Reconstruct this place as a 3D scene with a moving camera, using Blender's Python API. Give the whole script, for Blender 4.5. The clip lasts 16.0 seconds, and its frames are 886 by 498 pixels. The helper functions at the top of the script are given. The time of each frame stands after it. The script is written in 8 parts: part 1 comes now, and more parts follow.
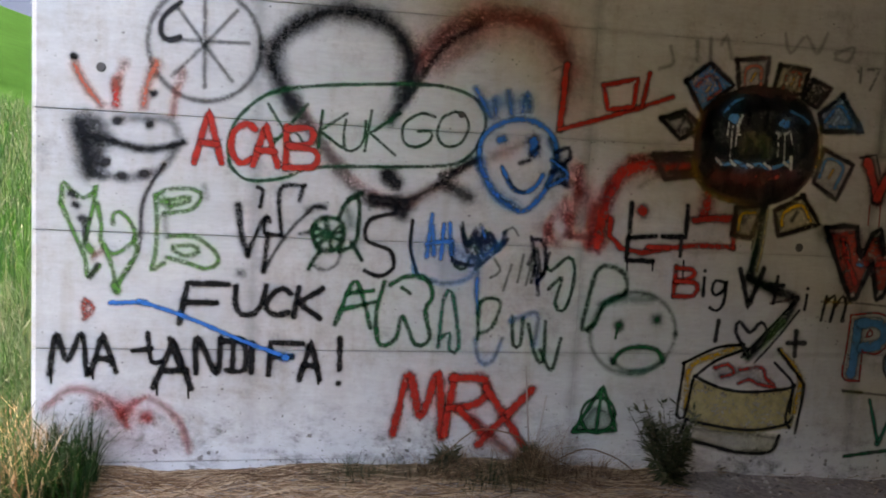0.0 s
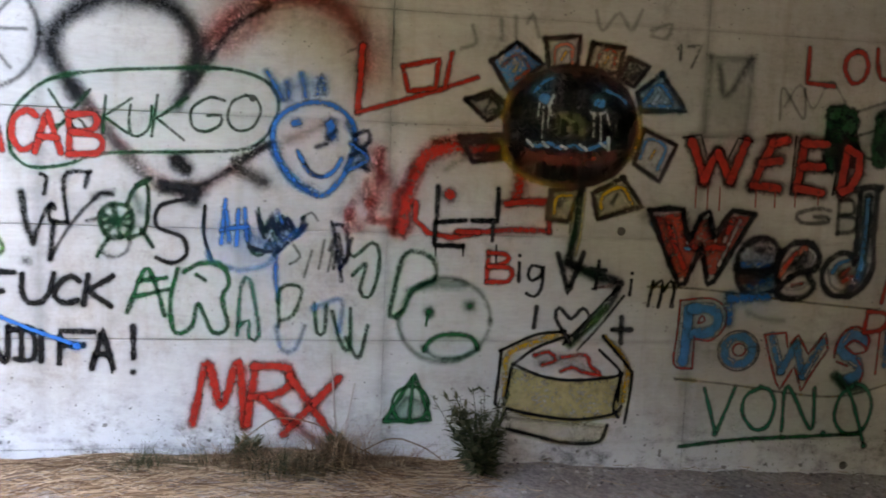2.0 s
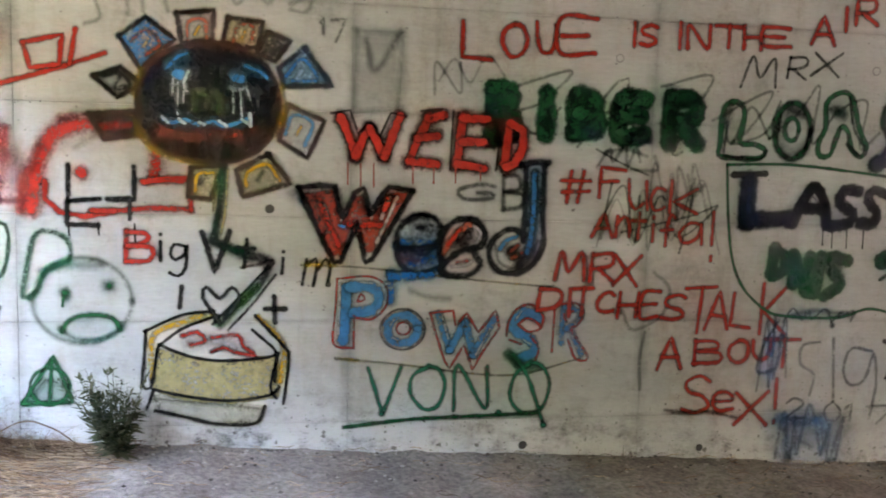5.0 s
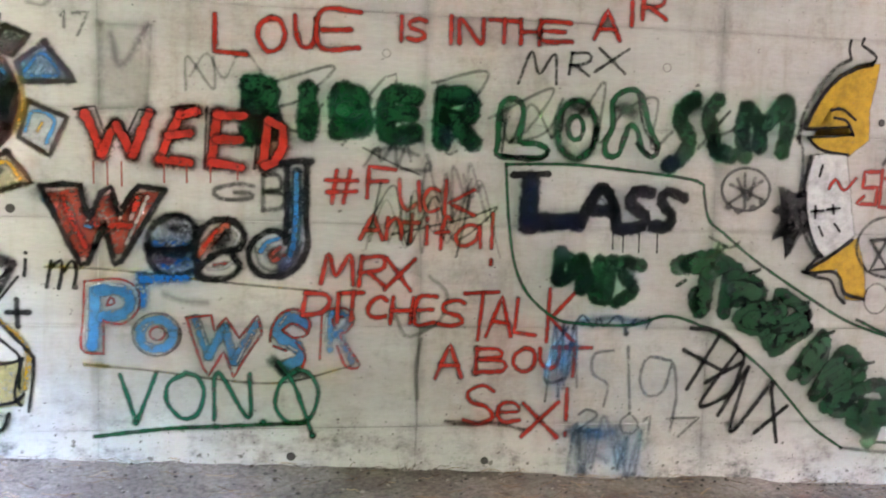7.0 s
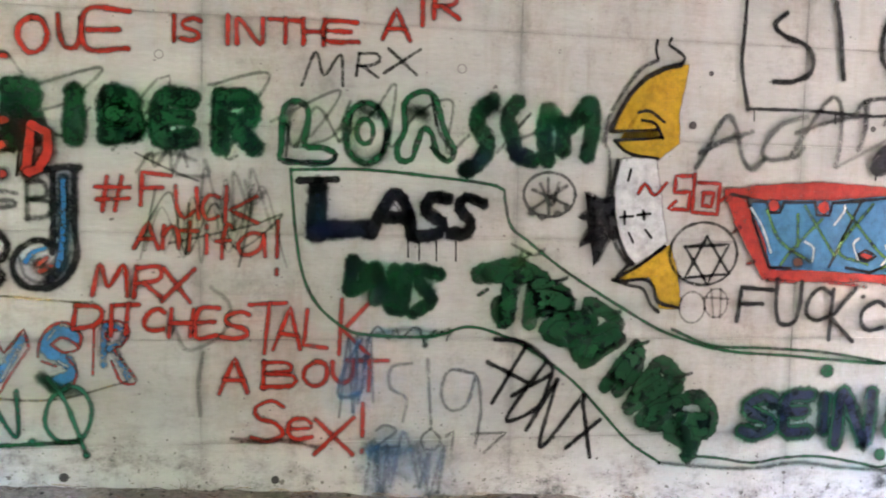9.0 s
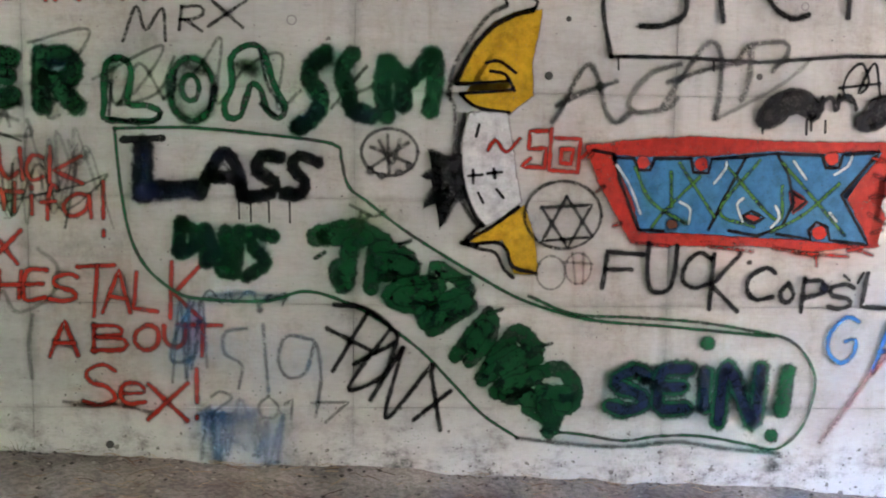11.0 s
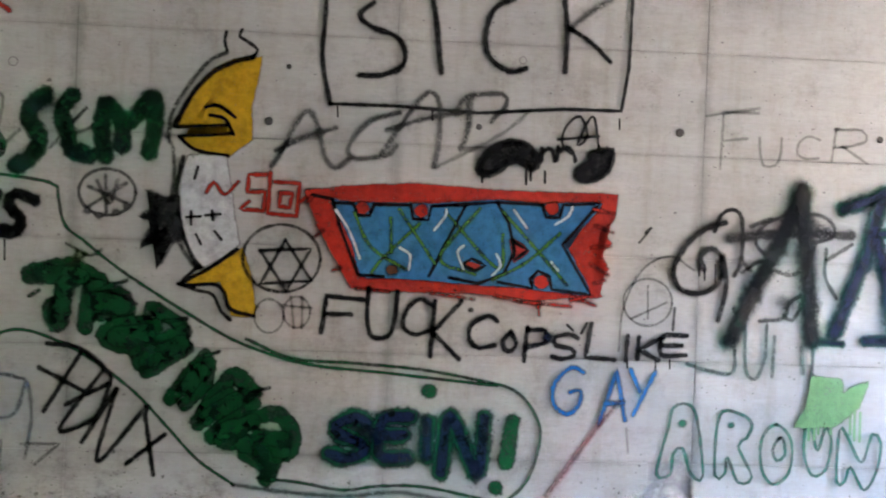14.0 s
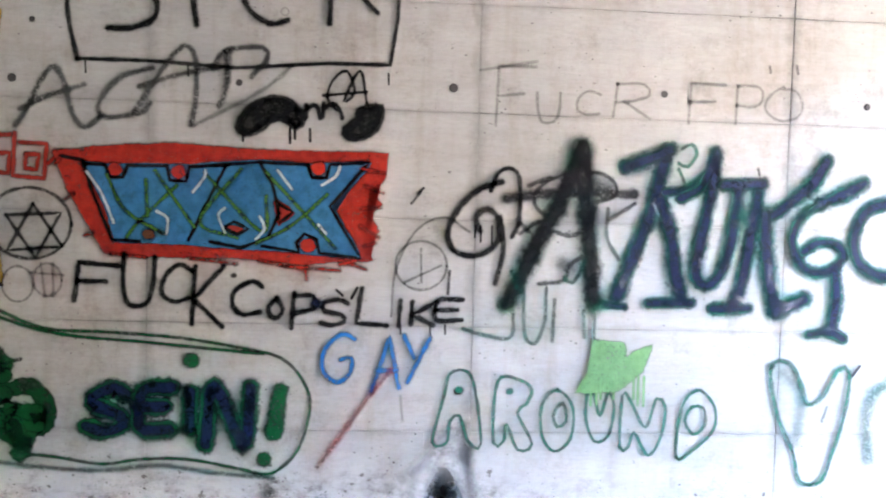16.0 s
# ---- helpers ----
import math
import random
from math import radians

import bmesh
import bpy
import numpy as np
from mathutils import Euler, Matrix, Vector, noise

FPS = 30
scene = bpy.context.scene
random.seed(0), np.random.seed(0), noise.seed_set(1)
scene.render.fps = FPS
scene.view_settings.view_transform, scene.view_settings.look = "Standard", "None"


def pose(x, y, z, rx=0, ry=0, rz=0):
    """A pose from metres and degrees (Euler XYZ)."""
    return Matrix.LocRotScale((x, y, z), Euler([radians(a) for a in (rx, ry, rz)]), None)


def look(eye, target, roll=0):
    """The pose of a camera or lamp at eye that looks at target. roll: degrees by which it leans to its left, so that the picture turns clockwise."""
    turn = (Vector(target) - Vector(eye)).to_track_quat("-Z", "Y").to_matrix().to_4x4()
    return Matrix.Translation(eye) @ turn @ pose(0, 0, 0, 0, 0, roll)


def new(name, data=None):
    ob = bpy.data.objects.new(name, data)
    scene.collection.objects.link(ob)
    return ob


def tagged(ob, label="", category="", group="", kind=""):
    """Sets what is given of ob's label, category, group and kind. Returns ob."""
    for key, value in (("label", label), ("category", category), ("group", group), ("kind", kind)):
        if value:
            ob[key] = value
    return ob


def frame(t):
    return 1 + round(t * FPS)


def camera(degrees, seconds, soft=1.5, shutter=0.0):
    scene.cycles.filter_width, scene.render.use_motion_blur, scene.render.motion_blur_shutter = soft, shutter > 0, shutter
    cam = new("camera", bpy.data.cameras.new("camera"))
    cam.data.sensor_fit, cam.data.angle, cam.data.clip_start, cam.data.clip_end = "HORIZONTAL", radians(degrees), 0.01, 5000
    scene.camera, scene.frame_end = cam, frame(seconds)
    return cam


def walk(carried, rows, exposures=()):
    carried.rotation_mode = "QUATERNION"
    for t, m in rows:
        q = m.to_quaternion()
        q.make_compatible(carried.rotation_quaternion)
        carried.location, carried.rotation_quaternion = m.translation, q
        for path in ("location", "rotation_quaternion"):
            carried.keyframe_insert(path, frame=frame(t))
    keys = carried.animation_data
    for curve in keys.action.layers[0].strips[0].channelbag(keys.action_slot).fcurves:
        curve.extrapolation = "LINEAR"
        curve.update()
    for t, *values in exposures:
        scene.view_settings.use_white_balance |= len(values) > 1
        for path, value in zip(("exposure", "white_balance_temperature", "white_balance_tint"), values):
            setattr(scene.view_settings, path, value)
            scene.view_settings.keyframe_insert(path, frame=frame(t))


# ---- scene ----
cam = camera(55.57, 16.0, soft=1.8, shutter=0.4)
PATH = [
    (0, (1.209, -3.711, 1.483), (1.592, -1.759, 1.279), 3.0),
    (0.5, (1.49, -3.721, 1.468), (1.844, -1.764, 1.257), 2.8),
    (1, (1.703, -3.737, 1.459), (2.064, -1.78, 1.258), 2.9),
    (1.5, (1.981, -3.796, 1.461), (2.306, -1.832, 1.261), 2.6),
    (2, (2.248, -3.825, 1.435), (2.563, -1.86, 1.239), 2.2),
    (2.5, (2.515, -3.849, 1.398), (2.828, -1.882, 1.22), 1.9),
    (3, (2.792, -3.879, 1.377), (3.104, -1.911, 1.204), 1.3),
    (3.5, (3.089, -3.903, 1.378), (3.398, -1.936, 1.193), 0.8),
    (4, (3.358, -3.913, 1.369), (3.685, -1.949, 1.184), 1.2),
    (4.2, (3.455, -3.938, 1.387), (3.795, -1.977, 1.194), 1.3),
    (6.3, (4.722, -4.086, 1.399), (4.99, -2.115, 1.191), 1.8),
    (6.5, (4.851, -4.081, 1.409), (5.119, -2.11, 1.199), 1.6),
    (7, (5.112, -4.053, 1.352), (5.402, -2.081, 1.184), 1.7),
    (7.5, (5.354, -4.023, 1.348), (5.646, -2.049, 1.222), 1.7),
    (8, (5.61, -4.04, 1.363), (5.913, -2.067, 1.238), 1.6),
    (8.5, (5.848, -4.053, 1.34), (6.161, -2.082, 1.212), 1.5),
    (9, (6.099, -4.027, 1.346), (6.412, -2.057, 1.208), 1.4),
    (9.2, (6.207, -4.031, 1.331), (6.526, -2.061, 1.195), 1.4),
    (11.3, (7.496, -3.946, 1.274), (7.569, -1.957, 1.077), 1.1),
    (11.5, (7.6, -3.978, 1.275), (7.668, -1.989, 1.078), 1.3),
    (12, (7.878, -4.013, 1.248), (7.938, -2.021, 1.076), 1.9),
    (12.5, (8.077, -4.056, 1.21), (8.13, -2.057, 1.187), 2.7),
    (13, (8.276, -4.08, 1.226), (8.331, -2.081, 1.2), 2.5),
    (13.5, (8.445, -4.095, 1.19), (8.52, -2.096, 1.172), 2.3),
    (14, (8.642, -4.029, 1.174), (8.744, -2.032, 1.152), 2.1),
    (14.5, (8.854, -3.982, 1.184), (8.985, -1.987, 1.14), 2.0),
    (15, (9.123, -3.979, 1.186), (9.268, -1.985, 1.128), 1.8),
    (15.5, (9.387, -3.927, 1.163), (9.542, -1.935, 1.083), 1.7),
    (16, (9.656, -3.917, 1.173), (9.806, -1.925, 1.078), 1.6),
]
EXPOSURES = [(0, 5.7, 8800, 16), (1.5, 6.25, 8500, 14), (3.0, 6.95, 8000, 11), (4.2, 7.5, 7600, 9), (6.5, 8.75, 6850, 9), (9, 8.9, 6650, 7), (11.5, 8.25, 6500, 5), (12.5, 8.1, 6450, 4), (13, 8.2, 6450, 4), (14, 7.85, 6450, 3), (15, 8.0, 6500, 4), (16, 8.1, 6500, 4)]
walk(cam, [(t, look(eye, target, roll)) for t, eye, target, roll in PATH], EXPOSURES)

# ---- world, sun, exposure ----
world = bpy.data.worlds.new("sky")
scene.world = world
world.use_nodes = True
wnt = world.node_tree
sky = wnt.nodes.new("ShaderNodeTexSky")
sky.sky_type = "NISHITA"
sky.sun_disc = False
sky.sun_elevation = radians(48)
sky.air_density = 0.55
sky.dust_density = 3.0
sky.sun_rotation = radians(342)
wnt.links.new(sky.outputs[0], wnt.nodes["Background"].inputs[0])
wnt.nodes["Background"].inputs[1].default_value = 0.15
sun = new("sun", bpy.data.lights.new("sun", "SUN"))
sun.data.energy = 0.5
sun.data.angle = radians(11)
sun.data.color = (1.0, 0.97, 0.93)
# the sun stands high over the meadow, behind the plane of the wall
sun.matrix_world = look((-4, 12, 14), (0, 0, 0))

# ---- materials ----
def nodes_of(name):
    m = bpy.data.materials.new(name)
    m.use_nodes = True
    nt = m.node_tree
    return m, nt, nt.nodes["Principled BSDF"], nt.nodes["Material Output"]


def node(nt, kind, **values):
    n = nt.nodes.new(kind)
    for key, value in values.items():
        n.inputs[key.replace("_", " ")].default_value = value
    return n


def noise_at(nt, scale, detail=4.0, rough=0.6, vec=None):
    n = node(nt, "ShaderNodeTexNoise", Scale=scale, Detail=detail, Roughness=rough)
    if vec is not None:
        nt.links.new(vec, n.inputs["Vector"])
    return n.outputs["Fac"]


def ramp(nt, fac, *stops):
    r = nt.nodes.new("ShaderNodeValToRGB")
    els = r.color_ramp.elements
    while len(els) < len(stops):
        els.new(0.5)
    for el, (at, col) in zip(els, stops):
        el.position = at
        el.color = (*col, 1) if len(col) == 3 else col
    nt.links.new(fac, r.inputs[0])
    return r.outputs[0]


def grey(v):
    return (v, v, v)


def mix(nt, kind, fac, a, b):
    n = nt.nodes.new("ShaderNodeMix")
    n.data_type = "RGBA"
    n.blend_type = kind
    for sock, value in ((n.inputs[0], fac), (n.inputs[6], a), (n.inputs[7], b)):
        if isinstance(value, (int, float)):
            sock.default_value = value
        elif isinstance(value, tuple):
            sock.default_value = (*value, 1)
        else:
            nt.links.new(value, sock)
    return n.outputs[2]


def calc(nt, op, a, b=0.0, c=0.0):
    n = nt.nodes.new("ShaderNodeMath")
    n.operation = op
    for sock, value in zip(n.inputs, (a, b, c)):
        if isinstance(value, (int, float)):
            sock.default_value = value
        else:
            nt.links.new(value, sock)
    return n.outputs[0]


def bump(nt, bsdf, height, strength=0.3, distance=0.01):
    b = node(nt, "ShaderNodeBump", Strength=strength, Distance=distance)
    nt.links.new(height, b.inputs["Height"])
    nt.links.new(b.outputs[0], bsdf.inputs["Normal"])


def place_of(nt):
    return nt.nodes.new("ShaderNodeNewGeometry").outputs["Position"]


def stretched(nt, vec, sx, sy, sz):
    m = node(nt, "ShaderNodeMapping", Scale=(sx, sy, sz))
    nt.links.new(vec, m.inputs["Vector"])
    return m.outputs[0]


def make_concrete():
    m, nt, bsdf, _ = nodes_of("cast_concrete")
    pos = place_of(nt)
    xyz = nt.nodes.new("ShaderNodeSeparateXYZ")
    nt.links.new(pos, xyz.inputs[0])
    col = ramp(nt, noise_at(nt, 1.3, 6, 0.65, pos), (0.3, (0.288, 0.278, 0.258)), (0.7, (0.365, 0.355, 0.334)))
    # slow cloudy patches and fine board grain along the panels
    col = mix(nt, "MULTIPLY", 0.75, col, ramp(nt, noise_at(nt, 5, 5, 0.7, stretched(nt, pos, 0.3, 1, 2.2)), (0.3, grey(0.8)), (0.65, grey(1.0))))
    col = mix(nt, "MULTIPLY", 0.42, col, ramp(nt, noise_at(nt, 60, 3, 0.7, stretched(nt, pos, 0.25, 1, 1.0)), (0.33, grey(0.78)), (0.6, grey(1.0))))
    # vertical run-off streaks
    streak = noise_at(nt, 6, 3, 0.6, stretched(nt, pos, 1.6, 1, 0.12))
    col = mix(nt, "MULTIPLY", 0.65, col, ramp(nt, streak, (0.56, grey(1.0)), (0.72, (0.80, 0.77, 0.72))))
    # laitance stains along the upright joints, every 1.5 m
    u = calc(nt, "PINGPONG", calc(nt, "SUBTRACT", xyz.outputs[0], 2.6), 0.75)
    u = calc(nt, "ADD", u, calc(nt, "MULTIPLY", calc(nt, "SUBTRACT", noise_at(nt, 9, 5, 0.7, pos), 0.5), 0.11))
    col = mix(nt, "MULTIPLY", 0.75, col, ramp(nt, u, (0.0, grey(0.62)), (0.045, grey(1.0))))
    v = calc(nt, "PINGPONG", calc(nt, "SUBTRACT", xyz.outputs[2], 0.622), 0.25)
    v = calc(nt, "ADD", v, calc(nt, "MULTIPLY", calc(nt, "SUBTRACT", noise_at(nt, 12, 5, 0.7, stretched(nt, pos, 0.4, 1, 1)), 0.5), 0.06))
    col = mix(nt, "MULTIPLY", 0.6, col, ramp(nt, v, (0.0, grey(0.72)), (0.02, grey(1.0))))
    # pits and blow holes
    vor = node(nt, "ShaderNodeTexVoronoi", Scale=26.0)
    nt.links.new(pos, vor.inputs["Vector"])
    pits = calc(nt, "ADD", vor.outputs["Distance"], calc(nt, "MULTIPLY", noise_at(nt, 3, 2, 0.5, pos), 0.55))
    col = mix(nt, "MULTIPLY", 0.85, col, ramp(nt, pits, (0.29, grey(0.25)), (0.325, grey(1.0))))
    vor2 = node(nt, "ShaderNodeTexVoronoi", Scale=9.0)
    nt.links.new(stretched(nt, pos, 0.8, 1, 1.3), vor2.inputs["Vector"])
    chips = calc(nt, "ADD", vor2.outputs["Distance"], calc(nt, "MULTIPLY", noise_at(nt, 25, 4, 0.7, pos), 0.3))
    col = mix(nt, "MULTIPLY", 0.8, col, ramp(nt, chips, (0.165, grey(0.3)), (0.205, grey(1.0))))
    scuff = noise_at(nt, 3.2, 9, 0.8, pos)
    col = mix(nt, "MULTIPLY", 0.8, col, ramp(nt, scuff, (0.34, grey(0.66)), (0.46, grey(1.0))))
    # brown run-off and rubbed earth in large uneven patches
    earth = noise_at(nt, 1.1, 9, 0.78, stretched(nt, pos, 1.3, 1, 0.6))
    col = mix(nt, "MULTIPLY", ramp(nt, earth, (0.47, grey(0)), (0.64, grey(0.8))), col, ramp(nt, noise_at(nt, 14, 6, 0.8, pos), (0.36, (0.60, 0.52, 0.46)), (0.6, (0.97, 0.92, 0.87))))
    # splashed soil, chips and moss specks in the lowest band, which follows the falling ground
    rise = calc(nt, "ADD", xyz.outputs[2], calc(nt, "MULTIPLY", xyz.outputs[0], 0.05))
    rise = calc(nt, "ADD", rise, calc(nt, "MULTIPLY", calc(nt, "SUBTRACT", noise_at(nt, 4, 6, 0.75, pos), 0.5), 0.55))
    splash = ramp(nt, rise, (0.20, grey(1)), (0.46, grey(0)))
    dirt = mix(nt, "MULTIPLY", 1.0, ramp(nt, noise_at(nt, 8, 7, 0.78, pos), (0.38, grey(0.16)), (0.54, grey(1.08))),
               ramp(nt, chips, (0.22, grey(0.3)), (0.32, grey(1.0))))
    col = mix(nt, "MULTIPLY", splash, col, dirt)
    # lime bloom above the soil and dark pock marks, thickest near the ground
    low = ramp(nt, rise, (0.2, grey(1)), (0.62, grey(0)))
    bloom = ramp(nt, noise_at(nt, 5, 6, 0.75, stretched(nt, pos, 0.6, 1, 1)), (0.40, grey(0)), (0.54, grey(0.75)))
    col = mix(nt, "MIX", calc(nt, "MULTIPLY", low, bloom), col, (0.46, 0.45, 0.43))
    for size, few, many in ((9.0, 0.95, 0.66), (26.0, 0.88, 0.56), (60.0, 0.86, 0.60)):
        cell = node(nt, "ShaderNodeTexVoronoi", Scale=size)
        nt.links.new(mix(nt, "ADD", 0.035, pos, nt.nodes.new("ShaderNodeTexNoise").outputs["Color"]), cell.inputs["Vector"])
        rnd = nt.nodes.new("ShaderNodeSeparateColor")
        nt.links.new(cell.outputs["Color"], rnd.inputs[0])
        limit = calc(nt, "ADD", few, calc(nt, "MULTIPLY", low, many - few))
        reach = calc(nt, "MULTIPLY", calc(nt, "SUBTRACT", rnd.outputs[0], limit), 0.9)
        mark = calc(nt, "SUBTRACT", calc(nt, "ADD", cell.outputs["Distance"], calc(nt, "MULTIPLY", noise_at(nt, size * 1.3, 5, 0.75, pos), 1.7)), calc(nt, "ADD", reach, 0.74))
        col = mix(nt, "MULTIPLY", 0.9, col, ramp(nt, mark, (0.0, (0.28, 0.26, 0.24)), (0.07, grey(1.0))))
    nt.links.new(col, bsdf.inputs["Base Color"])
    bsdf.inputs["Roughness"].default_value = 0.88
    h = calc(nt, "ADD", noise_at(nt, 35, 5, 0.7, pos), ramp(nt, pits, (0.2, grey(0)), (0.3, grey(1))))
    bump(nt, bsdf, h, 0.25, 0.006)
    return m


def make_soil():
    m, nt, bsdf, _ = nodes_of("dry_soil")
    pos = place_of(nt)
    col = ramp(nt, noise_at(nt, 2.2, 8, 0.7, pos), (0.28, (0.092, 0.078, 0.069)), (0.5, (0.195, 0.168, 0.15)), (0.72, (0.31, 0.276, 0.25)))
    col = mix(nt, "MULTIPLY", 0.8, col, ramp(nt, noise_at(nt, 38, 5, 0.75, pos), (0.32, grey(0.4)), (0.62, grey(1.15))))
    # outside the mouth the ground is overgrown
    xyz = nt.nodes.new("ShaderNodeSeparateXYZ")
    nt.links.new(pos, xyz.inputs[0])
    edge = calc(nt, "ADD", xyz.outputs[0], calc(nt, "MULTIPLY", noise_at(nt, 1.5, 4, 0.6, pos), 0.8))
    grass = ramp(nt, noise_at(nt, 0.35, 8, 0.75, pos), (0.3, (0.003, 0.010, 0.002)), (0.55, (0.006, 0.018, 0.004)), (0.72, (0.011, 0.025, 0.007)))
    grass = mix(nt, "MULTIPLY", 0.6, grass, ramp(nt, noise_at(nt, 7, 6, 0.8, pos), (0.3, grey(0.45)), (0.65, grey(1.15))))
    col = mix(nt, "MIX", ramp(nt, edge, (0.10, grey(1)), (0.45, grey(0))), col, grass)
    nt.links.new(col, bsdf.inputs["Base Color"])
    bsdf.inputs["Roughness"].default_value = 0.95
    bsdf.inputs["Specular IOR Level"].default_value = 0.0
    bump(nt, bsdf, calc(nt, "ADD", noise_at(nt, 30, 6, 0.75, pos), noise_at(nt, 6, 4, 0.7, pos)), 0.7, 0.03)
    return m


def make_plain(name, dark, light, scale=8.0, rough=0.8, rand=False):
    m, nt, bsdf, _ = nodes_of(name)
    if rand:
        fac = nt.nodes.new("ShaderNodeNewGeometry").outputs["Random Per Island"]
    else:
        fac = noise_at(nt, scale, 5, 0.7, place_of(nt))
    nt.links.new(ramp(nt, fac, (0.25, dark), (0.75, light)), bsdf.inputs["Base Color"])
    bsdf.inputs["Roughness"].default_value = rough
    return m


def make_blades(name, *cols):
    m, nt, bsdf, out = nodes_of(name)
    fac = nt.nodes.new("ShaderNodeNewGeometry").outputs["Random Per Island"]
    col = ramp(nt, fac, *((i / max(1, len(cols) - 1), c) for i, c in enumerate(cols)))
    nt.links.new(col, bsdf.inputs["Base Color"])
    bsdf.inputs["Roughness"].default_value = 0.65
    bsdf.inputs["Specular IOR Level"].default_value = 0.05
    tr = nt.nodes.new("ShaderNodeBsdfTranslucent")
    nt.links.new(col, tr.inputs[0])
    mx = nt.nodes.new("ShaderNodeMixShader")
    mx.inputs[0].default_value = 0.35
    nt.links.new(bsdf.outputs[0], mx.inputs[1])
    nt.links.new(tr.outputs[0], mx.inputs[2])
    nt.links.new(mx.outputs[0], out.inputs[0])
    return m


PAINTS = {}


def paint(colour, soft=0.5, cover=0.95):
    """Sprayed or brushed paint: it thins out towards the rim of a stroke (soft 0 crisp, 1 misty) and is patchy by cover."""
    key = (colour, soft, cover)
    if key in PAINTS:
        return PAINTS[key]
    m, nt, bsdf, out = nodes_of("paint")
    soft = min(1.0, soft + 0.08) if soft >= 0.25 else soft
    pos = place_of(nt)
    base = COLOURS[colour]
    col = mix(nt, "MULTIPLY", 1.0, base, ramp(nt, noise_at(nt, 22, 5, 0.7, pos), (0.3, grey(0.72)), (0.65, grey(1.12))))
    nt.links.new(col, bsdf.inputs["Base Color"])
    bsdf.inputs["Roughness"].default_value = 0.6
    bsdf.inputs["Specular IOR Level"].default_value = 0.1
    rim = nt.nodes.new("ShaderNodeAttribute")
    rim.attribute_name = "rim"
    speck = noise_at(nt, 170, 2, 0.6, pos)
    wob = noise_at(nt, 30, 4, 0.7, pos)
    d = calc(nt, "ADD", rim.outputs["Fac"], calc(nt, "MULTIPLY", calc(nt, "SUBTRACT", wob, 0.5), 0.42 + 0.4 * soft))
    d = calc(nt, "ADD", d, calc(nt, "MULTIPLY", calc(nt, "SUBTRACT", speck, 0.5), 0.1 + 0.5 * soft))
    # solid core, then a thin mist of overspray out to the rim
    body = ramp(nt, d, (max(0.02, 0.50 - 0.42 * soft), grey(1)), (0.60 + 0.12 * soft, grey(0.02 + 0.16 * soft)), (0.97, grey(0)))
    # worn through on the rough concrete
    wear = ramp(nt, calc(nt, "ADD", noise_at(nt, 75, 4, 0.7, pos), calc(nt, "MULTIPLY", noise_at(nt, 6, 3, 0.6, pos), 0.5)), (0.5, grey(max(0.0, 1 - 5.5 * (1 - cover)))), (0.72, grey(1)))
    uneven = ramp(nt, noise_at(nt, 11, 4, 0.65, pos), (0.34, grey(0.88)), (0.52, grey(1)))
    flecks = ramp(nt, noise_at(nt, 130, 3, 0.7, pos), (0.28, grey(0.45)), (0.36, grey(1)))
    alpha = calc(nt, "MULTIPLY", body, calc(nt, "MULTIPLY", wear, min(1.0, cover * 1.055)))
    alpha = calc(nt, "MULTIPLY", alpha, calc(nt, "MULTIPLY", uneven, flecks))
    tr = nt.nodes.new("ShaderNodeBsdfTransparent")
    mx = nt.nodes.new("ShaderNodeMixShader")
    nt.links.new(alpha, mx.inputs[0])
    nt.links.new(tr.outputs[0], mx.inputs[1])
    nt.links.new(bsdf.outputs[0], mx.inputs[2])
    nt.links.new(mx.outputs[0], out.inputs[0])
    PAINTS[key] = m
    return m


COLOURS = {
    "mortar": (0.42, 0.41, 0.39),
    "black": (0.0023, 0.0023, 0.00276), "soot": (0.0129, 0.012, 0.0129), "grey": (0.0507, 0.0484, 0.0461), "red": (0.24, 0.0161, 0.0101),
    "rust": (0.194, 0.0323, 0.0207), "brown": (0.0599, 0.0207, 0.0115), "orange": (0.286, 0.0737, 0.0415), "green": (0.00184, 0.053, 0.0166), "pine": (0.000553, 0.0253, 0.00737),
    "moss": (0.0461, 0.124, 0.023), "mint": (0.115, 0.235, 0.095), "teal": (0.00461, 0.0783, 0.0461), "blue": (0.005, 0.09, 0.26),
    "navy": (0.0023, 0.00599, 0.023), "sky": (0.0276, 0.134, 0.276), "aqua": (0.023, 0.101, 0.198), "yellow": (0.332, 0.194, 0.00922), "cream": (0.286, 0.24, 0.111), "white": (0.359, 0.359, 0.359),
}
CONCRETE = make_concrete()
SOIL = make_soil()
# unseen far abutment, coloured near-black so little light bounces off it
DIM_SOUTH = make_plain("dim_south_concrete", (0.03, 0.029, 0.028), (0.06, 0.058, 0.056), 2.5)
# soffit is out of view; near-black keeps bounced light down
DECK = make_plain("dim_deck_concrete", (0.03, 0.029, 0.028), (0.06, 0.058, 0.056), 1.5)
# near-black that stands for the shade inside holes
HOLE = make_plain("hole_shade", (0.015, 0.013, 0.012), (0.04, 0.035, 0.03), 20)
PLUG = make_plain("tie_hole_mortar", (0.135, 0.13, 0.12), (0.2, 0.195, 0.18), 40)
GRASS = make_blades("green_blades", (0.002, 0.010, 0.002), (0.004, 0.017, 0.003), (0.007, 0.024, 0.005), (0.013, 0.031, 0.009), (0.034, 0.04, 0.022))
STRAW = make_blades("dry_straw", (0.04, 0.022, 0.013), (0.12, 0.074, 0.042), (0.21, 0.142, 0.085), (0.38, 0.285, 0.19))
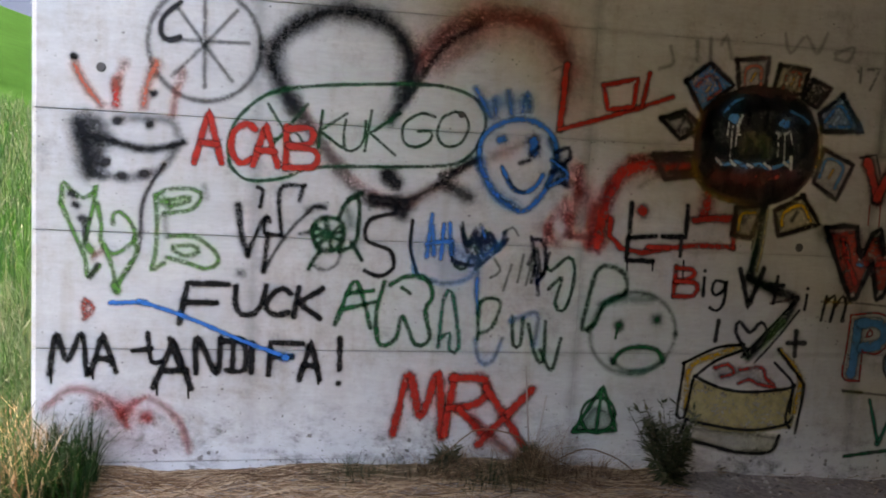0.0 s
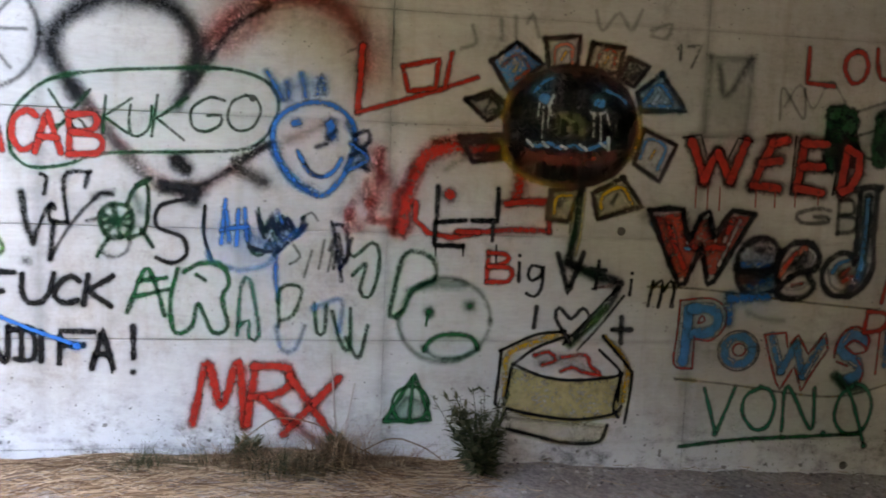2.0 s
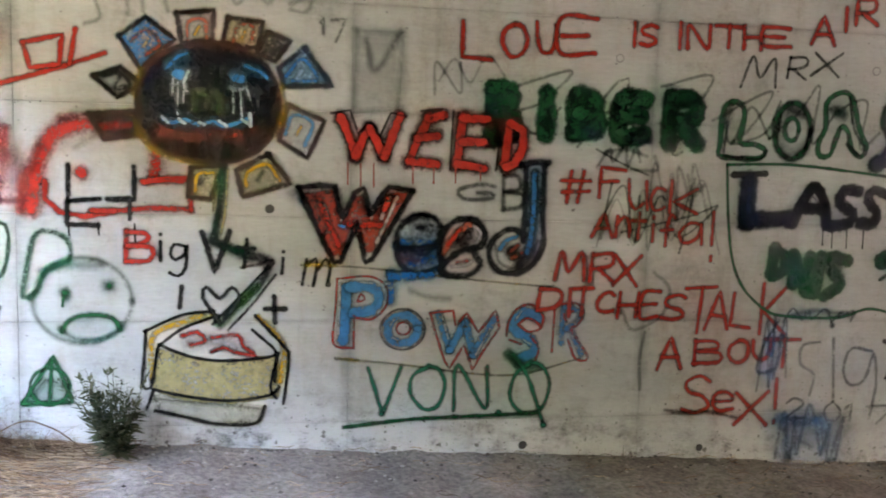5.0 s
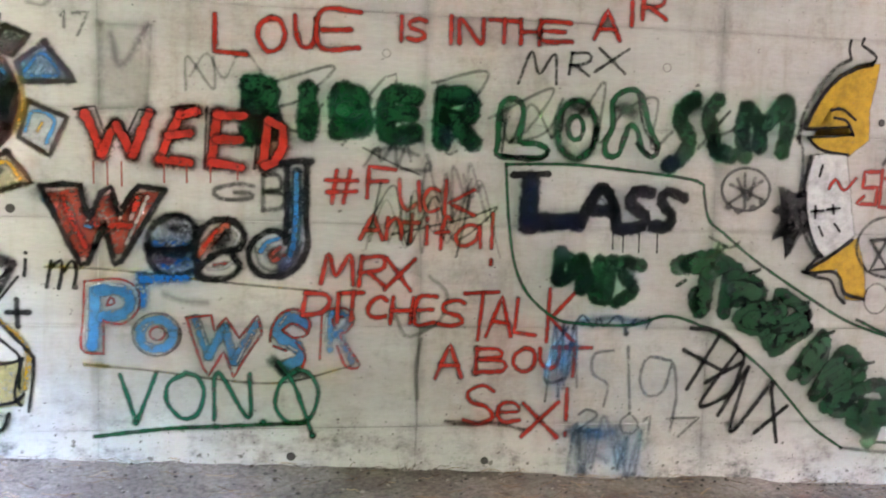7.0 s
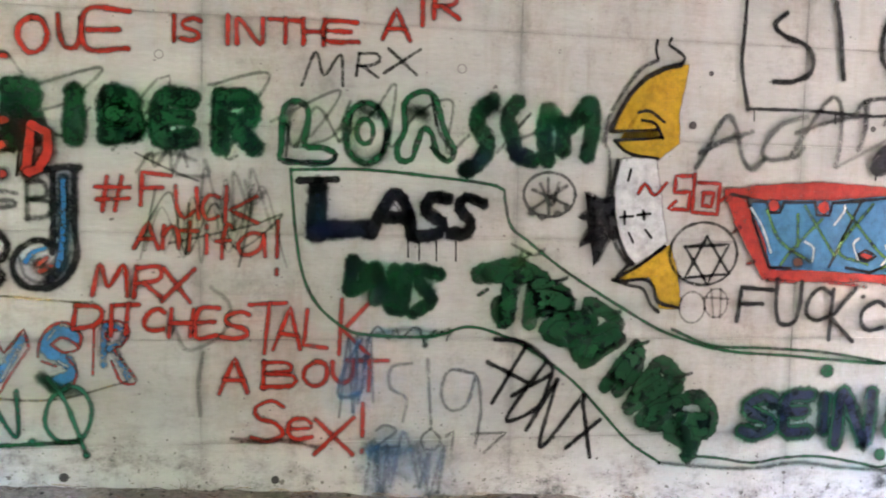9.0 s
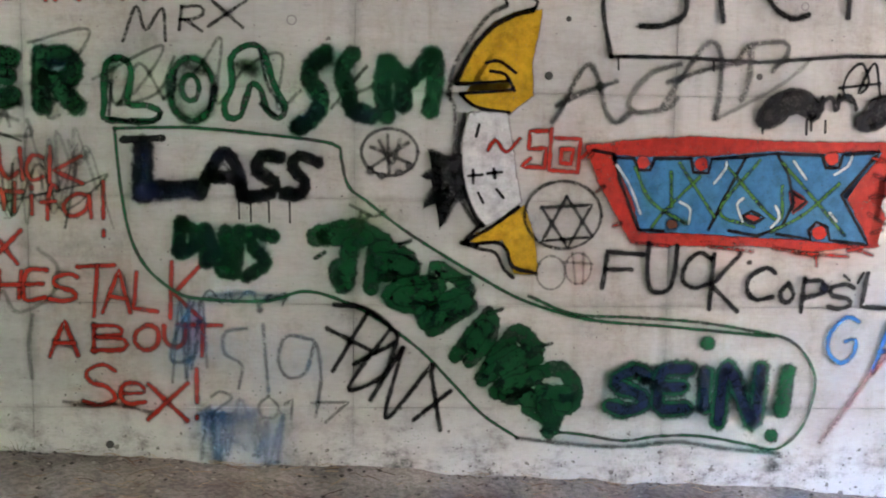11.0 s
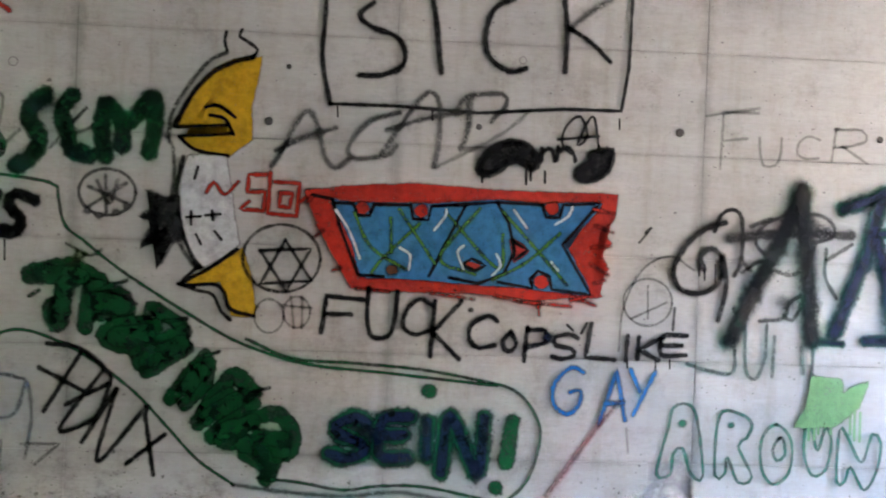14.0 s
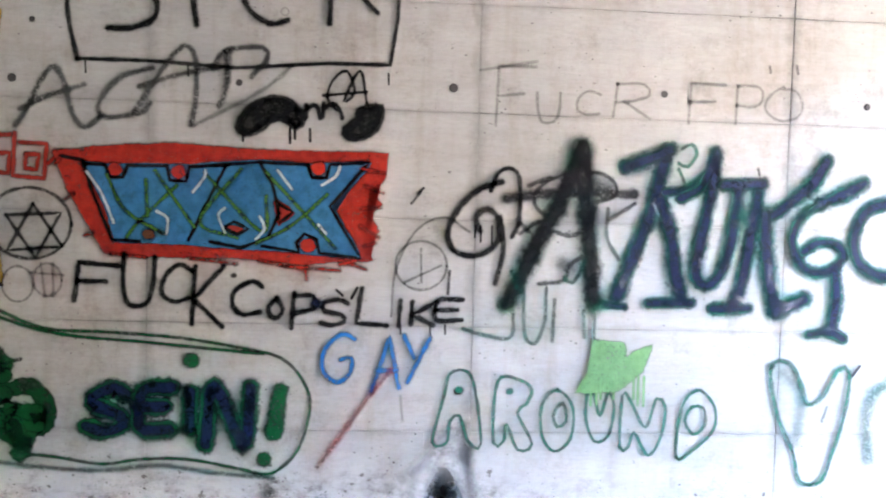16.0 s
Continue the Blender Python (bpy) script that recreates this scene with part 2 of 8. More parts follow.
LEAF = make_blades("weed_leaves", (0.024, 0.032, 0.014), (0.046, 0.052, 0.026), (0.10, 0.09, 0.055))
LITTER = make_plain("litter_bits", (0.04, 0.032, 0.026), (0.26, 0.23, 0.20), rand=True)


# ---- mesh helpers ----
def mesh_ob(name, verts, faces, material, parent=None, label=""):
    me = bpy.data.meshes.new(name)
    me.from_pydata(verts, [], faces)
    me.materials.append(material)
    ob = new(name, me)
    if parent:
        ob.parent = parent
    return tagged(ob, label)


def box_bm(bm, x0, y0, z0, x1, y1, z1):
    made = bmesh.ops.create_cube(bm, size=1)["verts"]
    for v in made:
        v.co = Vector((x1 if v.co.x > 0 else x0, y1 if v.co.y > 0 else y0, z1 if v.co.z > 0 else z0))
    return made


def part(name, bm, material, parent=None, label=""):
    me = bpy.data.meshes.new(name)
    bmesh.ops.recalc_face_normals(bm, faces=bm.faces)
    bm.to_mesh(me)
    bm.free()
    me.materials.append(material)
    ob = new(name, me)
    if parent:
        ob.parent = parent
    return tagged(ob, label)


# ---- ground ----
def fall(x):
    """Height of the soil along the foot of the wall."""
    if x < 2.2:
        return 0.058
    return 0.125 - 0.052 * (min(x, 13) - 0.9)


def ground_at(x, y):
    z = fall(x)
    out = max(0.0, min(1.0, (0.1 - x) / 1.5))
    if y > 0.6:
        z += out * 0.10 * (min(y, 70) - 0.6) + 0.02 * max(0, min(y, 200) - 70)
    # the meadow climbs away from both mouths; steep unseen banks added to block low sky light
    side = max(0.0, min(1.0, (6 - y) / 8))
    z += (0.30 + 0.55 * side) * max(0, min(-x - 3.0, 30)) + 0.60 * max(0, min(x - 18, 30))
    z += 0.02 * math.exp(-((y + 0.05) / 0.25) ** 2) * (1 if y < 0.3 else 0)
    near = 1 if abs(x - 5) < 14 and abs(y) < 10 else 0
    if near:
        z += 0.035 * noise.noise((x * 1.6, y * 1.6, 0)) + 0.016 * noise.noise((x * 6, y * 6, 3)) + 0.007 * noise.noise((x * 17, y * 17, 5))
    else:
        z += 0.35 * noise.noise((x * 0.12, y * 0.12, 1))
    return z


def spread(fine0, fine1, step, far):
    out = [fine0 + i * step for i in range(int((fine1 - fine0) / step) + 1)]
    d = step
    lo, hi = fine0, fine1
    while hi < far:
        d *= 1.35
        lo, hi = lo - d, hi + d
        out = [lo] + out + [hi]
    return out


gx, gy = spread(-1.5, 13, 0.06, 2500), spread(-2.2, 0.3, 0.05, 2500)
verts = [(x, y, ground_at(x, y)) for y in gy for x in gx]
n = len(gx)
faces = [(j * n + i, j * n + i + 1, (j + 1) * n + i + 1, (j + 1) * n + i) for j in range(len(gy) - 1) for i in range(n - 1)]
ground = mesh_ob("ground", verts, faces, SOIL)
for poly in ground.data.polygons:
    poly.use_smooth = True
tagged(ground, "trodden dry soil falling gently along the wall", kind="structure")

# far wooded ridge beyond the meadow
RIDGE = make_plain("far_forest", (0.0025, 0.010, 0.019), (0.004, 0.014, 0.026), 0.01, 1.0)
rv, rf = [], []
for i in range(81):
    a = radians(90 + (i - 40) * 2.2)
    for k, r in enumerate((700, 1000)):
        top = 330 + 60 * noise.noise((i * 0.15, 2, 0)) if k else 0
        rv.append((r * math.cos(a), r * math.sin(a), top))
    if i:
        rf.append((2 * i - 2, 2 * i, 2 * i + 1, 2 * i - 1))
tagged(mesh_ob("backdrop", rv, rf, RIDGE), "blue wooded mountain ridge far behind the meadow", kind="structure")

# ---- the abutment: a core and cast panels 1.5 m by 0.5 m in front of it ----
X0, X1, TOP = 0.2, 14.6, 2.85
wall = new("wall_north")
tagged(wall, "board-marked cast concrete abutment covered in graffiti", kind="structure")
bm = bmesh.new()
box_bm(bm, X0 + 0.03, 0.06, -1.2, 9.885, 0.7, TOP)
box_bm(bm, 10.1, 0.06, -1.2, X1 - 0.03, 0.7, TOP)
box_bm(bm, 9.885, 0.45, -1.2, 10.1, 0.7, TOP)
box_bm(bm, 9.885, 0.06, 0.122, 10.1, 0.45, TOP)
part("core", bm, CONCRETE, wall)


def panel(x0, x1, z0, z1, end=False):
    """One formwork field: chamfered rim; its outer upright corner is bevelled at the end of the wall."""
    c, g, back = 0.0022, 0.0006, 0.058
    bm = bmesh.new()
    a, b, lo, hi = x0 + g, x1 - g, z0 + g, z1 - g
    ca = 0.022 if end else c
    rings = [[(a, back), (b, back)], [(a, ca), (b, c)], [(a + ca, 0), (b - c, 0)]]
    loops = []
    for k, ((xa, ya), (xb, yb)) in enumerate(rings):
        dz = c if k == 2 else 0
        loops.append([bm.verts.new(p) for p in ((xa, ya, lo + dz), (xb, yb, lo + dz), (xb, yb, hi - dz), (xa, ya, hi - dz))])
    for p, q in zip(loops, loops[1:]):
        for i in range(4):
            bm.faces.new((p[i], p[(i + 1) % 4], q[(i + 1) % 4], q[i]))
    bm.faces.new(loops[2])
    return part("panel", bm, CONCRETE, wall)


zs = [-1.2, -0.38, 0.122, 0.622, 1.122, 1.622, 2.122, 2.622, TOP]
xs = [X0] + [2.6 + 1.5 * i for i in range(8)] + [X1]
for z0, z1 in zip(zs, zs[1:]):
    for x0, x1 in zip(xs, xs[1:]):
        if z1 <= 0.13 and abs(x1 - 10.1) < 0.01:
            panel(x0, 9.885, z0, z1)
            continue
        panel(x0, x1, z0, z1, x0 == X0)
# the drain mouth: a broken arch at the foot of the wall, half choked with rubble
DX, DZ = 9.985, -0.305
arch = [(DX + 0.094 * math.cos(a) * (1 + 0.12 * math.sin(5 * a)), DZ + 0.255 * math.sin(a) * (1 + 0.05 * math.cos(3 * a))) for a in [math.pi * i / 18 for i in range(19)]]
arch[0], arch[-1] = (DX + 0.094, DZ), (DX - 0.094, DZ)
bm = bmesh.new()
outline = [(10.101, DZ)] + [(10.101, 0.123)] * 9 + [(9.884, 0.123)] * 8 + [(9.884, DZ)]
for k, ((xa, za), (xb, zb)) in enumerate(zip(arch, arch[1:])):
    q = [bm.verts.new(p) for p in ((xa, 0.006, za), (xb, 0.006, zb))]
    o = [bm.verts.new((px, -0.0004, pz)) for px, pz in (outline[k + 1], outline[k])]
    r = [bm.verts.new((xa, 0.4, za)), bm.verts.new((xb, 0.4, zb))]
    bm.faces.new([q[0], q[1]] + (o if (o[0].co - o[1].co).length > 1e-5 else o[:1]))
    bm.faces.new((q[0], q[1], r[1], r[0]))
part("drain_surround", bm, CONCRETE, wall)
# back of the recess, its shade put into the colour
bm = bmesh.new()
box_bm(bm, 9.88, 0.40, -0.8, 10.105, 0.44, 0.12)
part("drain_back", bm, HOLE, wall, "dark back of the drain mouth, shade put into its colour")
rub = random.Random(21)
bm = bmesh.new()
for _ in range(60):
    t = rub.random()
    r = rub.uniform(0.012, 0.03)
    m = pose(DX + rub.uniform(-0.075, 0.075), 0.03 + 0.3 * t, DZ - 0.03 + 0.16 * t * rub.uniform(0.4, 1.0), rub.uniform(0, 360), rub.uniform(0, 360)) @ Matrix.Diagonal((1, rub.uniform(0.6, 1), rub.uniform(0.5, 0.9), 1))
    bmesh.ops.create_icosphere(bm, subdivisions=1, radius=r, matrix=m)
tagged(part("rubble", bm, LITTER), "mossy rubble and earth choking the drain mouth", "rubble", kind="stuff")

# form-tie holes: raised discs, the shade inside the holes is their near-black colour
for x, z, r in ((1.99, 1.70, 0.016), (3.72, 1.158, 0.022), (5.41, 1.934, 0.022), (6.81, 1.933, 0.024), (8.0, 1.706, 0.02), (8.086, 1.968, 0.013), (9.0, 1.722, 0.016),
                (9.98, 1.735, 0.021), (10.98, 1.744, 0.017), (11.98, 1.72, 0.016), (5.06, 0.785, 0.015), (4.0, 0.80, 0.013), (0.47, 1.80, 0.02), (9.2, 2.05, 0.02), (5.95, -0.06, 0.02), (4.99, -0.02, 0.022)):
    bm = bmesh.new()
    if x in (5.41, 6.81, 9.2):
        for k in range(20):
            a0, a1 = math.tau * k / 20, math.tau * (k + 1) / 20
            bm.faces.new([bm.verts.new((x + q * math.cos(a), -0.0008, z + q * math.sin(a))) for q, a in ((r, a0), (r, a1), (r * 0.72, a1), (r * 0.72, a0))])
        part("tie_plug", bm, PLUG, wall, "ring of a mortar-filled tie hole")
        continue
    bmesh.ops.create_cone(bm, cap_ends=True, segments=14, radius1=r, radius2=r * 0.8, depth=0.006, matrix=pose(x, -0.0025, z, 90))
    part("tie_hole", bm, HOLE, wall, "formwork tie hole, its shade painted on a dark disc")

# unseen, to shade the passage: the far abutment behind the walker, and the deck overhead
bm = bmesh.new()
box_bm(bm, X0, -5.6, -1.5, X1, -4.9, TOP)
tagged(part("wall_south", bm, DIM_SOUTH), "unseen dark abutment opposite, added to hold back light", kind="structure")
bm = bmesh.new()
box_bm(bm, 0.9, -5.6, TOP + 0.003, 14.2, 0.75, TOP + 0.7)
tagged(part("ceiling", bm, DECK), "unseen bridge deck overhead, darkened to cut bounced light", kind="structure")

# ---- paint on the wall ----
DEEP = [0.0012]


def curve_of(points, smooth, step):
    pts = [Vector((x, 0, z)) for x, z in points]
    if not smooth or len(pts) < 3:
        out = []
        for a, b in zip(pts, pts[1:]):
            k = max(1, int((b - a).length / step))
            out += [a.lerp(b, i / k) for i in range(k)]
        return out + [pts[-1]]
    closed = (pts[0] - pts[-1]).length < 1e-6
    ext = [pts[-2] if closed else pts[0] * 2 - pts[1]] + pts + [pts[1] if closed else pts[-1] * 2 - pts[-2]]
    out = []
    for p0, p1, p2, p3 in zip(ext, ext[1:], ext[2:], ext[3:]):
        k = max(2, int((p2 - p1).length / step))
        for i in range(k):
            t = i / k
            out.append(0.5 * (2 * p1 + (p2 - p0) * t + (2 * p0 - 5 * p1 + 4 * p2 - p3) * t * t + (3 * p1 - p0 - 3 * p2 + p3) * t ** 3))
    return out + [pts[-1]]


def ribbon(verts, faces, rims, points, width, smooth=True, jitter=0.28, crop=1.0):
    """Adds one stroke of paint, with round ends; it lies a hair above all earlier ones. crop: how much of its misty margin is kept."""
    line = curve_of(points, smooth, 0.02 if width < 0.05 else 0.03)
    seed = points[0][0] * 7.3 + points[0][1] * 3.1
    DEEP[0] += 0.000010
    y0 = -DEEP[0]
    base = len(verts)
    n = len(line)
    reach = (width * 0.5 * 1.35 + 0.004) * crop
    rise = 0.000006 / max(1, n)
    for i, p in enumerate(line):
        d = (line[min(i + 1, n - 1)] - line[max(i - 1, 0)])
        d = d.normalized() if d.length > 1e-9 else Vector((1, 0, 0))
        side = Vector((-d.z, 0, d.x)) * reach * (1 + jitter * noise.noise((seed, i * 0.35, 0)))
        y = y0 - rise * i
        for k, rim in ((-1, crop), (0, 0.0), (1, crop)):
            q = p + side * k
            verts.append((q.x, y, q.z))
            rims.append(rim)
        if i:
            a, b = base + 3 * (i - 1), base + 3 * i
            faces += [(a, a + 1, b + 1, b), (a + 1, a + 2, b + 2, b + 1)]
    for at, towards in ((0, 1), (n - 1, -1)):
        p, mid = line[at], base + 3 * at + 1
        ang = math.atan2(p.z - line[at + towards].z, p.x - line[at + towards].x) if n > 1 else 0
        fan = []
        for k in range(7):
            a = ang - math.pi / 2 + math.pi * k / 6
            verts.append((p.x + math.cos(a) * reach, verts[mid][1], p.z + math.sin(a) * reach))
            rims.append(crop)
            fan.append(len(verts) - 1)
        faces += [(mid, u, v) for u, v in zip(fan, fan[1:])]


def paint_ob(name, parent, material, verts, faces, rims, label=""):
    ob = mesh_ob(name, verts, faces, material, parent, label)
    attr = ob.data.attributes.new("rim", "FLOAT", "POINT")
    attr.data.foreach_set("value", rims)
    return ob


def tag(label, category="graffiti"):
    """A piece of graffiti, as one thing; its strokes, letters and fields hang below it."""
    ob = new("graffiti")
    return tagged(ob, label, category, "graffiti on the wall")


def margin(soft):
    """Crisp paint has hardly any mist beyond its edge."""
    return 0.72 if soft < 0.1 else 0.8 if soft < 0.25 else 0.92 if soft < 0.6 else 1.0


def strokes(parent, colour, width, *lines, soft=0.4, cover=0.95, smooth=True, name="stroke", label=""):
    """Strokes of one colour and width, each a line of (x, z) and a part of its own."""
    for line in lines:
        verts, faces, rims = [], [], []
        ribbon(verts, faces, rims, line, width, smooth, crop=margin(soft))
        paint_ob(name, parent, paint(colour, soft, cover), verts, faces, rims, label)


def field(parent, colour, points, soft=0.25, cover=0.95, smooth=False, name="field", label=""):
    """A filled shape; its soft rim lies a hair below the filling."""
    from_line = curve_of(points + points[:1], smooth, 0.03)[:-1]
    edge = [(p.x, p.z) for p in from_line]
    verts, faces, rims = [], [], []
    ribbon(verts, faces, rims, edge + edge[:1], 0.035, False, crop=margin(soft))
    DEEP[0] += 0.000016
    base = len(verts)
    bm = bmesh.new()
    f = bm.faces.new([bm.verts.new((p.x, -DEEP[0], p.z)) for p in from_line])
    bmesh.ops.triangulate(bm, faces=[f])
    bm.verts.index_update()
    verts += [tuple(v.co) for v in bm.verts]
    faces += [tuple(base + v.index for v in t.verts) for t in bm.faces]
    rims += [0.0] * len(bm.verts)
    bm.free()
    return paint_ob(name, parent, paint(colour, soft, cover), verts, faces, rims, label)


def ring(x, z, rx, rz, turn=0.0, parts=18):
    return [(x + rx * math.cos(turn + math.tau * i / parts), z + rz * math.sin(turn + math.tau * i / parts)) for i in range(parts)] + [(x + rx * math.cos(turn), z + rz * math.sin(turn))]


def drips(parent, colour, xs, z, length, width=0.006):
    """Runs of paint below a wet stroke."""
    for i, x in enumerate(xs):
        strokes(parent, colour, width, [(x, z), (x + 0.002, z - length * (0.5 + 0.5 * abs(math.sin(i * 2.3 + x * 9))))], soft=0.2, name="drip")


# hand-lettering: strokes in a unit box; a leading ~ makes a line curved
GLYPHS = {
    "A": "0,0 .48,1 1,0|.2,.38 .84,.36", "B": "0,0 .04,1|~.04,1 .75,.97 .8,.65 .1,.53|~.1,.53 .95,.45 .9,.08 0,0", "C": "~1,.86 .6,1 .1,.7 .08,.25 .5,0 1,.12",
    "D": "0,0 .05,1|~.05,1 .8,.88 1,.5 .75,.1 0,0", "E": "1,1 .03,.97 0,0 1,.02|.02,.5 .8,.53", "F": "0,0 .05,1 1,.98|.03,.52 .75,.55",
    "G": "~1,.86 .55,1 .05,.6 .12,.15 .6,0 .95,.2 .95,.46 .55,.45", "H": "0,0 .03,1|1,1 .97,0|0,.5 1,.52", "I": ".5,1 .5,0", "K": "0,0 .03,1|1,1 .08,.45 1,0",
    "L": ".05,1 0,.03 1,0", "M": "0,0 .17,1 .5,.3 .82,1 1,0", "N": "0,0 .05,1 .93,.03 1,1", "O": "~.5,1 .1,.78 .02,.35 .38,0 .82,.12 1,.55 .8,.92 .5,1",
    "P": "0,0 .04,1|~.04,1 .85,.97 .95,.68 .65,.47 .03,.46", "Q": "~.5,1 .1,.78 .02,.35 .38,0 .82,.12 1,.55 .8,.92 .5,1|.45,.4 1.05,-.1",
    "R": "0,0 .04,1|~.04,1 .85,.97 .92,.68 .6,.5 .03,.46|.3,.47 1,0", "S": "~1,.88 .6,1 .1,.84 .2,.56 .8,.42 .96,.16 .5,0 0,.1", "T": "0,.98 1,1|.52,1 .48,0",
    "U": "~0,1 .02,.4 .3,.02 .75,.05 .97,.4 1,1", "V": "0,1 .45,0 1,1", "W": "0,1 .25,0 .5,.72 .76,0 1,1", "X": "0,1 1,0|1,1 0,0", "Y": "0,1 .5,.5|1,1 .28,0",
    "e": "~.05,.5 .95,.55 .75,.97 .3,.95 .02,.5 .3,.03 .95,.12", "d": "1,1 .93,0|~.9,.35 .45,.5 .04,.3 .2,.02 .6,0 .9,.2", "i": ".5,.68 .5,0|.5,1 .5,.96",
    "g": "~.9,.95 .3,.98 .08,.7 .4,.5 .85,.75 .95,.95 .9,.3 .5,0 .05,.12", "m": "0,0 .05,.95|~.05,.7 .3,1 .45,.6 .45,0|~.47,.6 .75,1 .95,.7 1,0", "n": "0,0 .03,1|~.05,.6 .5,1 .9,.7 1,0",
    "a": "~.9,.9 .4,1 .05,.5 .3,.02 .8,.3 .92,.95|.92,.95 1,0", "p": "0,0 .08,1|~.08,.95 .8,.95 .9,.6 .1,.42", "o": "~.5,1 .05,.6 .2,.05 .75,.05 1,.5 .5,1",
    "s": "~1,.9 .4,1 .1,.75 .85,.4 .8,.05 0,.06", "t": ".45,1 .5,0|0,.68 1,.7", "f": "~.95,.95 .6,1 .4,.7 .38,0|0,.5 .85,.54", "c": "~1,.85 .4,1 .03,.5 .35,0 1,.12",
    "u": "~0,1 .05,.3 .4,0 .85,.2|.95,1 1,0", "k": "0,0 .05,1|.9,.75 .1,.35 1,0", "#": ".25,0 .35,1|.65,0 .75,1|0,.35 1,.4|.02,.68 1,.72", "!": ".5,1 .5,.32|.5,.04 .5,0",
    "+": ".5,1 .5,0|0,.5 1,.52", "7": "0,.95 1,1 .35,0", "2": "~0,.8 .4,1 .9,.7 .1,.03 1,0", "0": "~.5,1 .05,.6 .2,.05 .75,.05 1,.5 .5,1", "1": ".2,.75 .55,1 .5,0", ".": ".4,.5 .6,.5",
}


def glyph(ch, x, z, w, h, lean=0.0):
    """The strokes of one letter in a box of w by h metres whose lower corner is (x, z)."""
    for k, line in enumerate(GLYPHS[ch].split("|")):
        smooth = line.startswith("~")
        pts = [tuple(float(v) for v in p.split(",")) for p in line.lstrip("~").split()]
        out = []
        for i, (u, v) in enumerate(pts):
            # an unsteady hand
            shake = noise.noise_vector((x * 3.7 + i * 0.9, z * 5.1 + k * 2.3, h)) * 0.10
            out.append((x + w * (u + lean * (v - 0.5) + shake.x), z + h * (v + shake.z * 0.8)))
        yield smooth or len(out) > 3, out


def letters(parent, text, boxes, coats, lean=0.0, soft=0.35, cover=0.95):
    """Letters one by one, each box (x, z, w, h); coats are (colour, width), the lowest first, each a mesh of its own."""
    for ch, (x, z, w, h) in zip(text, boxes):
        top = None
        for colour, width in coats:
            verts, faces, rims = [], [], []
            for smooth, line in glyph(ch, x, z, w, h, lean):
                ribbon(verts, faces, rims, line, width, smooth, crop=margin(soft))
            top = paint_ob("letter" if top is None else "filling", top or parent, paint(colour, soft, cover), verts, faces, rims)

# mortar brushed round the drain mouth
for k, (points, width, cover) in enumerate((([(9.86, -0.3), (9.88, -0.12), (9.95, -0.02), (10.04, -0.03), (10.1, -0.16), (10.12, -0.3)], 0.14, 0.7), ([(9.93, -0.04), (9.97, 0.08), (10.03, 0.12)], 0.1, 0.5),
                                            ([(9.78, -0.1), (9.86, -0.05)], 0.07, 0.4), ([(10.06, 0.0), (10.08, 0.16)], 0.06, 0.4))):
    verts, faces, rims = [], [], []
    ribbon(verts, faces, rims, points, width)
    paint_ob("plaster_patch", wall, paint("mortar", 0.9, cover), verts, faces, rims, "pale mortar brushed round the drain mouth")
verts, faces, rims = [], [], []
ribbon(verts, faces, rims, [(10.09, 0.04), (10.1, -0.1), (10.13, -0.3)], 0.05)
paint_ob("damp_streak", wall, paint("soot", 0.95, 0.5), verts, faces, rims, "dark damp streak beside the drain mouth")

g = tag("grey sprayed wheel with ten spokes")
strokes(g, "grey", 0.026, ring(0.88, 1.922, 0.229, 0.234), soft=0.75, cover=0.65, name="ring")
strokes(g, "grey", 0.02, [(0.876, 2.101), (0.878, 1.921), (0.882, 1.747)], [(0.769, 2.062), (0.878, 1.921), (0.992, 1.778)], [(0.715, 1.932), (1.057, 1.94)], [(0.751, 1.784), (0.878, 1.921), (1.007, 2.071)], soft=0.75, cover=0.6)
strokes(g, "soot", 0.026, [(0.779, 2.086), (0.713, 2.023), (0.703, 1.954), (0.737, 1.929), (0.778, 1.946)], soft=0.4, cover=0.95)

g = tag("large heart outline sprayed half black and half red")
strokes(g, "red", 0.214, [(1.796, 1.918), (1.903, 2.036), (2.053, 2.109), (2.232, 2.136), (2.41, 2.051), (2.498, 1.944), (2.49, 1.868)], soft=1, cover=0.5)
strokes(g, "rust", 0.074, [(1.783, 1.917), (1.927, 2.075), (2.128, 2.145), (2.339, 2.12), (2.453, 2.004)], soft=0.9, cover=0.6)
strokes(g, "rust", 0.114, [(1.909, 1.927), (2.006, 2.02)], soft=1, cover=0.4)
strokes(g, "rust", 0.063, [(1.253, 1.7), (1.353, 1.585), (1.456, 1.456), (1.558, 1.362), (1.713, 1.282), (1.862, 1.351), (2.036, 1.486)], soft=1, cover=0.45)
strokes(g, "black", 0.103, [(1.727, 1.779), (1.753, 1.915), (1.665, 2.054), (1.491, 2.107), (1.335, 2.079), (1.196, 1.981), (1.152, 1.883), (1.196, 1.78), (1.253, 1.688)], soft=0.85, cover=0.92)
strokes(g, "soot", 0.063, [(1.248, 1.7), (1.316, 1.607), (1.431, 1.455), (1.56, 1.325), (1.713, 1.274)], soft=0.95, cover=0.6)
strokes(g, "soot", 0.034, [(1.713, 1.269), (1.862, 1.364), (2.062, 1.5)], soft=0.8, cover=0.75)
strokes(g, "soot", 0.04, [(1.67, 1.653), (1.764, 1.794), (1.905, 2), (2.053, 2.097)], soft=0.8, cover=0.8)
strokes(g, "soot", 0.097, [(1.67, 1.665), (1.774, 1.856)], soft=1, cover=0.5)
strokes(g, "black", 0.097, [(1.669, 1.417), (1.708, 1.382)], soft=0.5, cover=0.95)
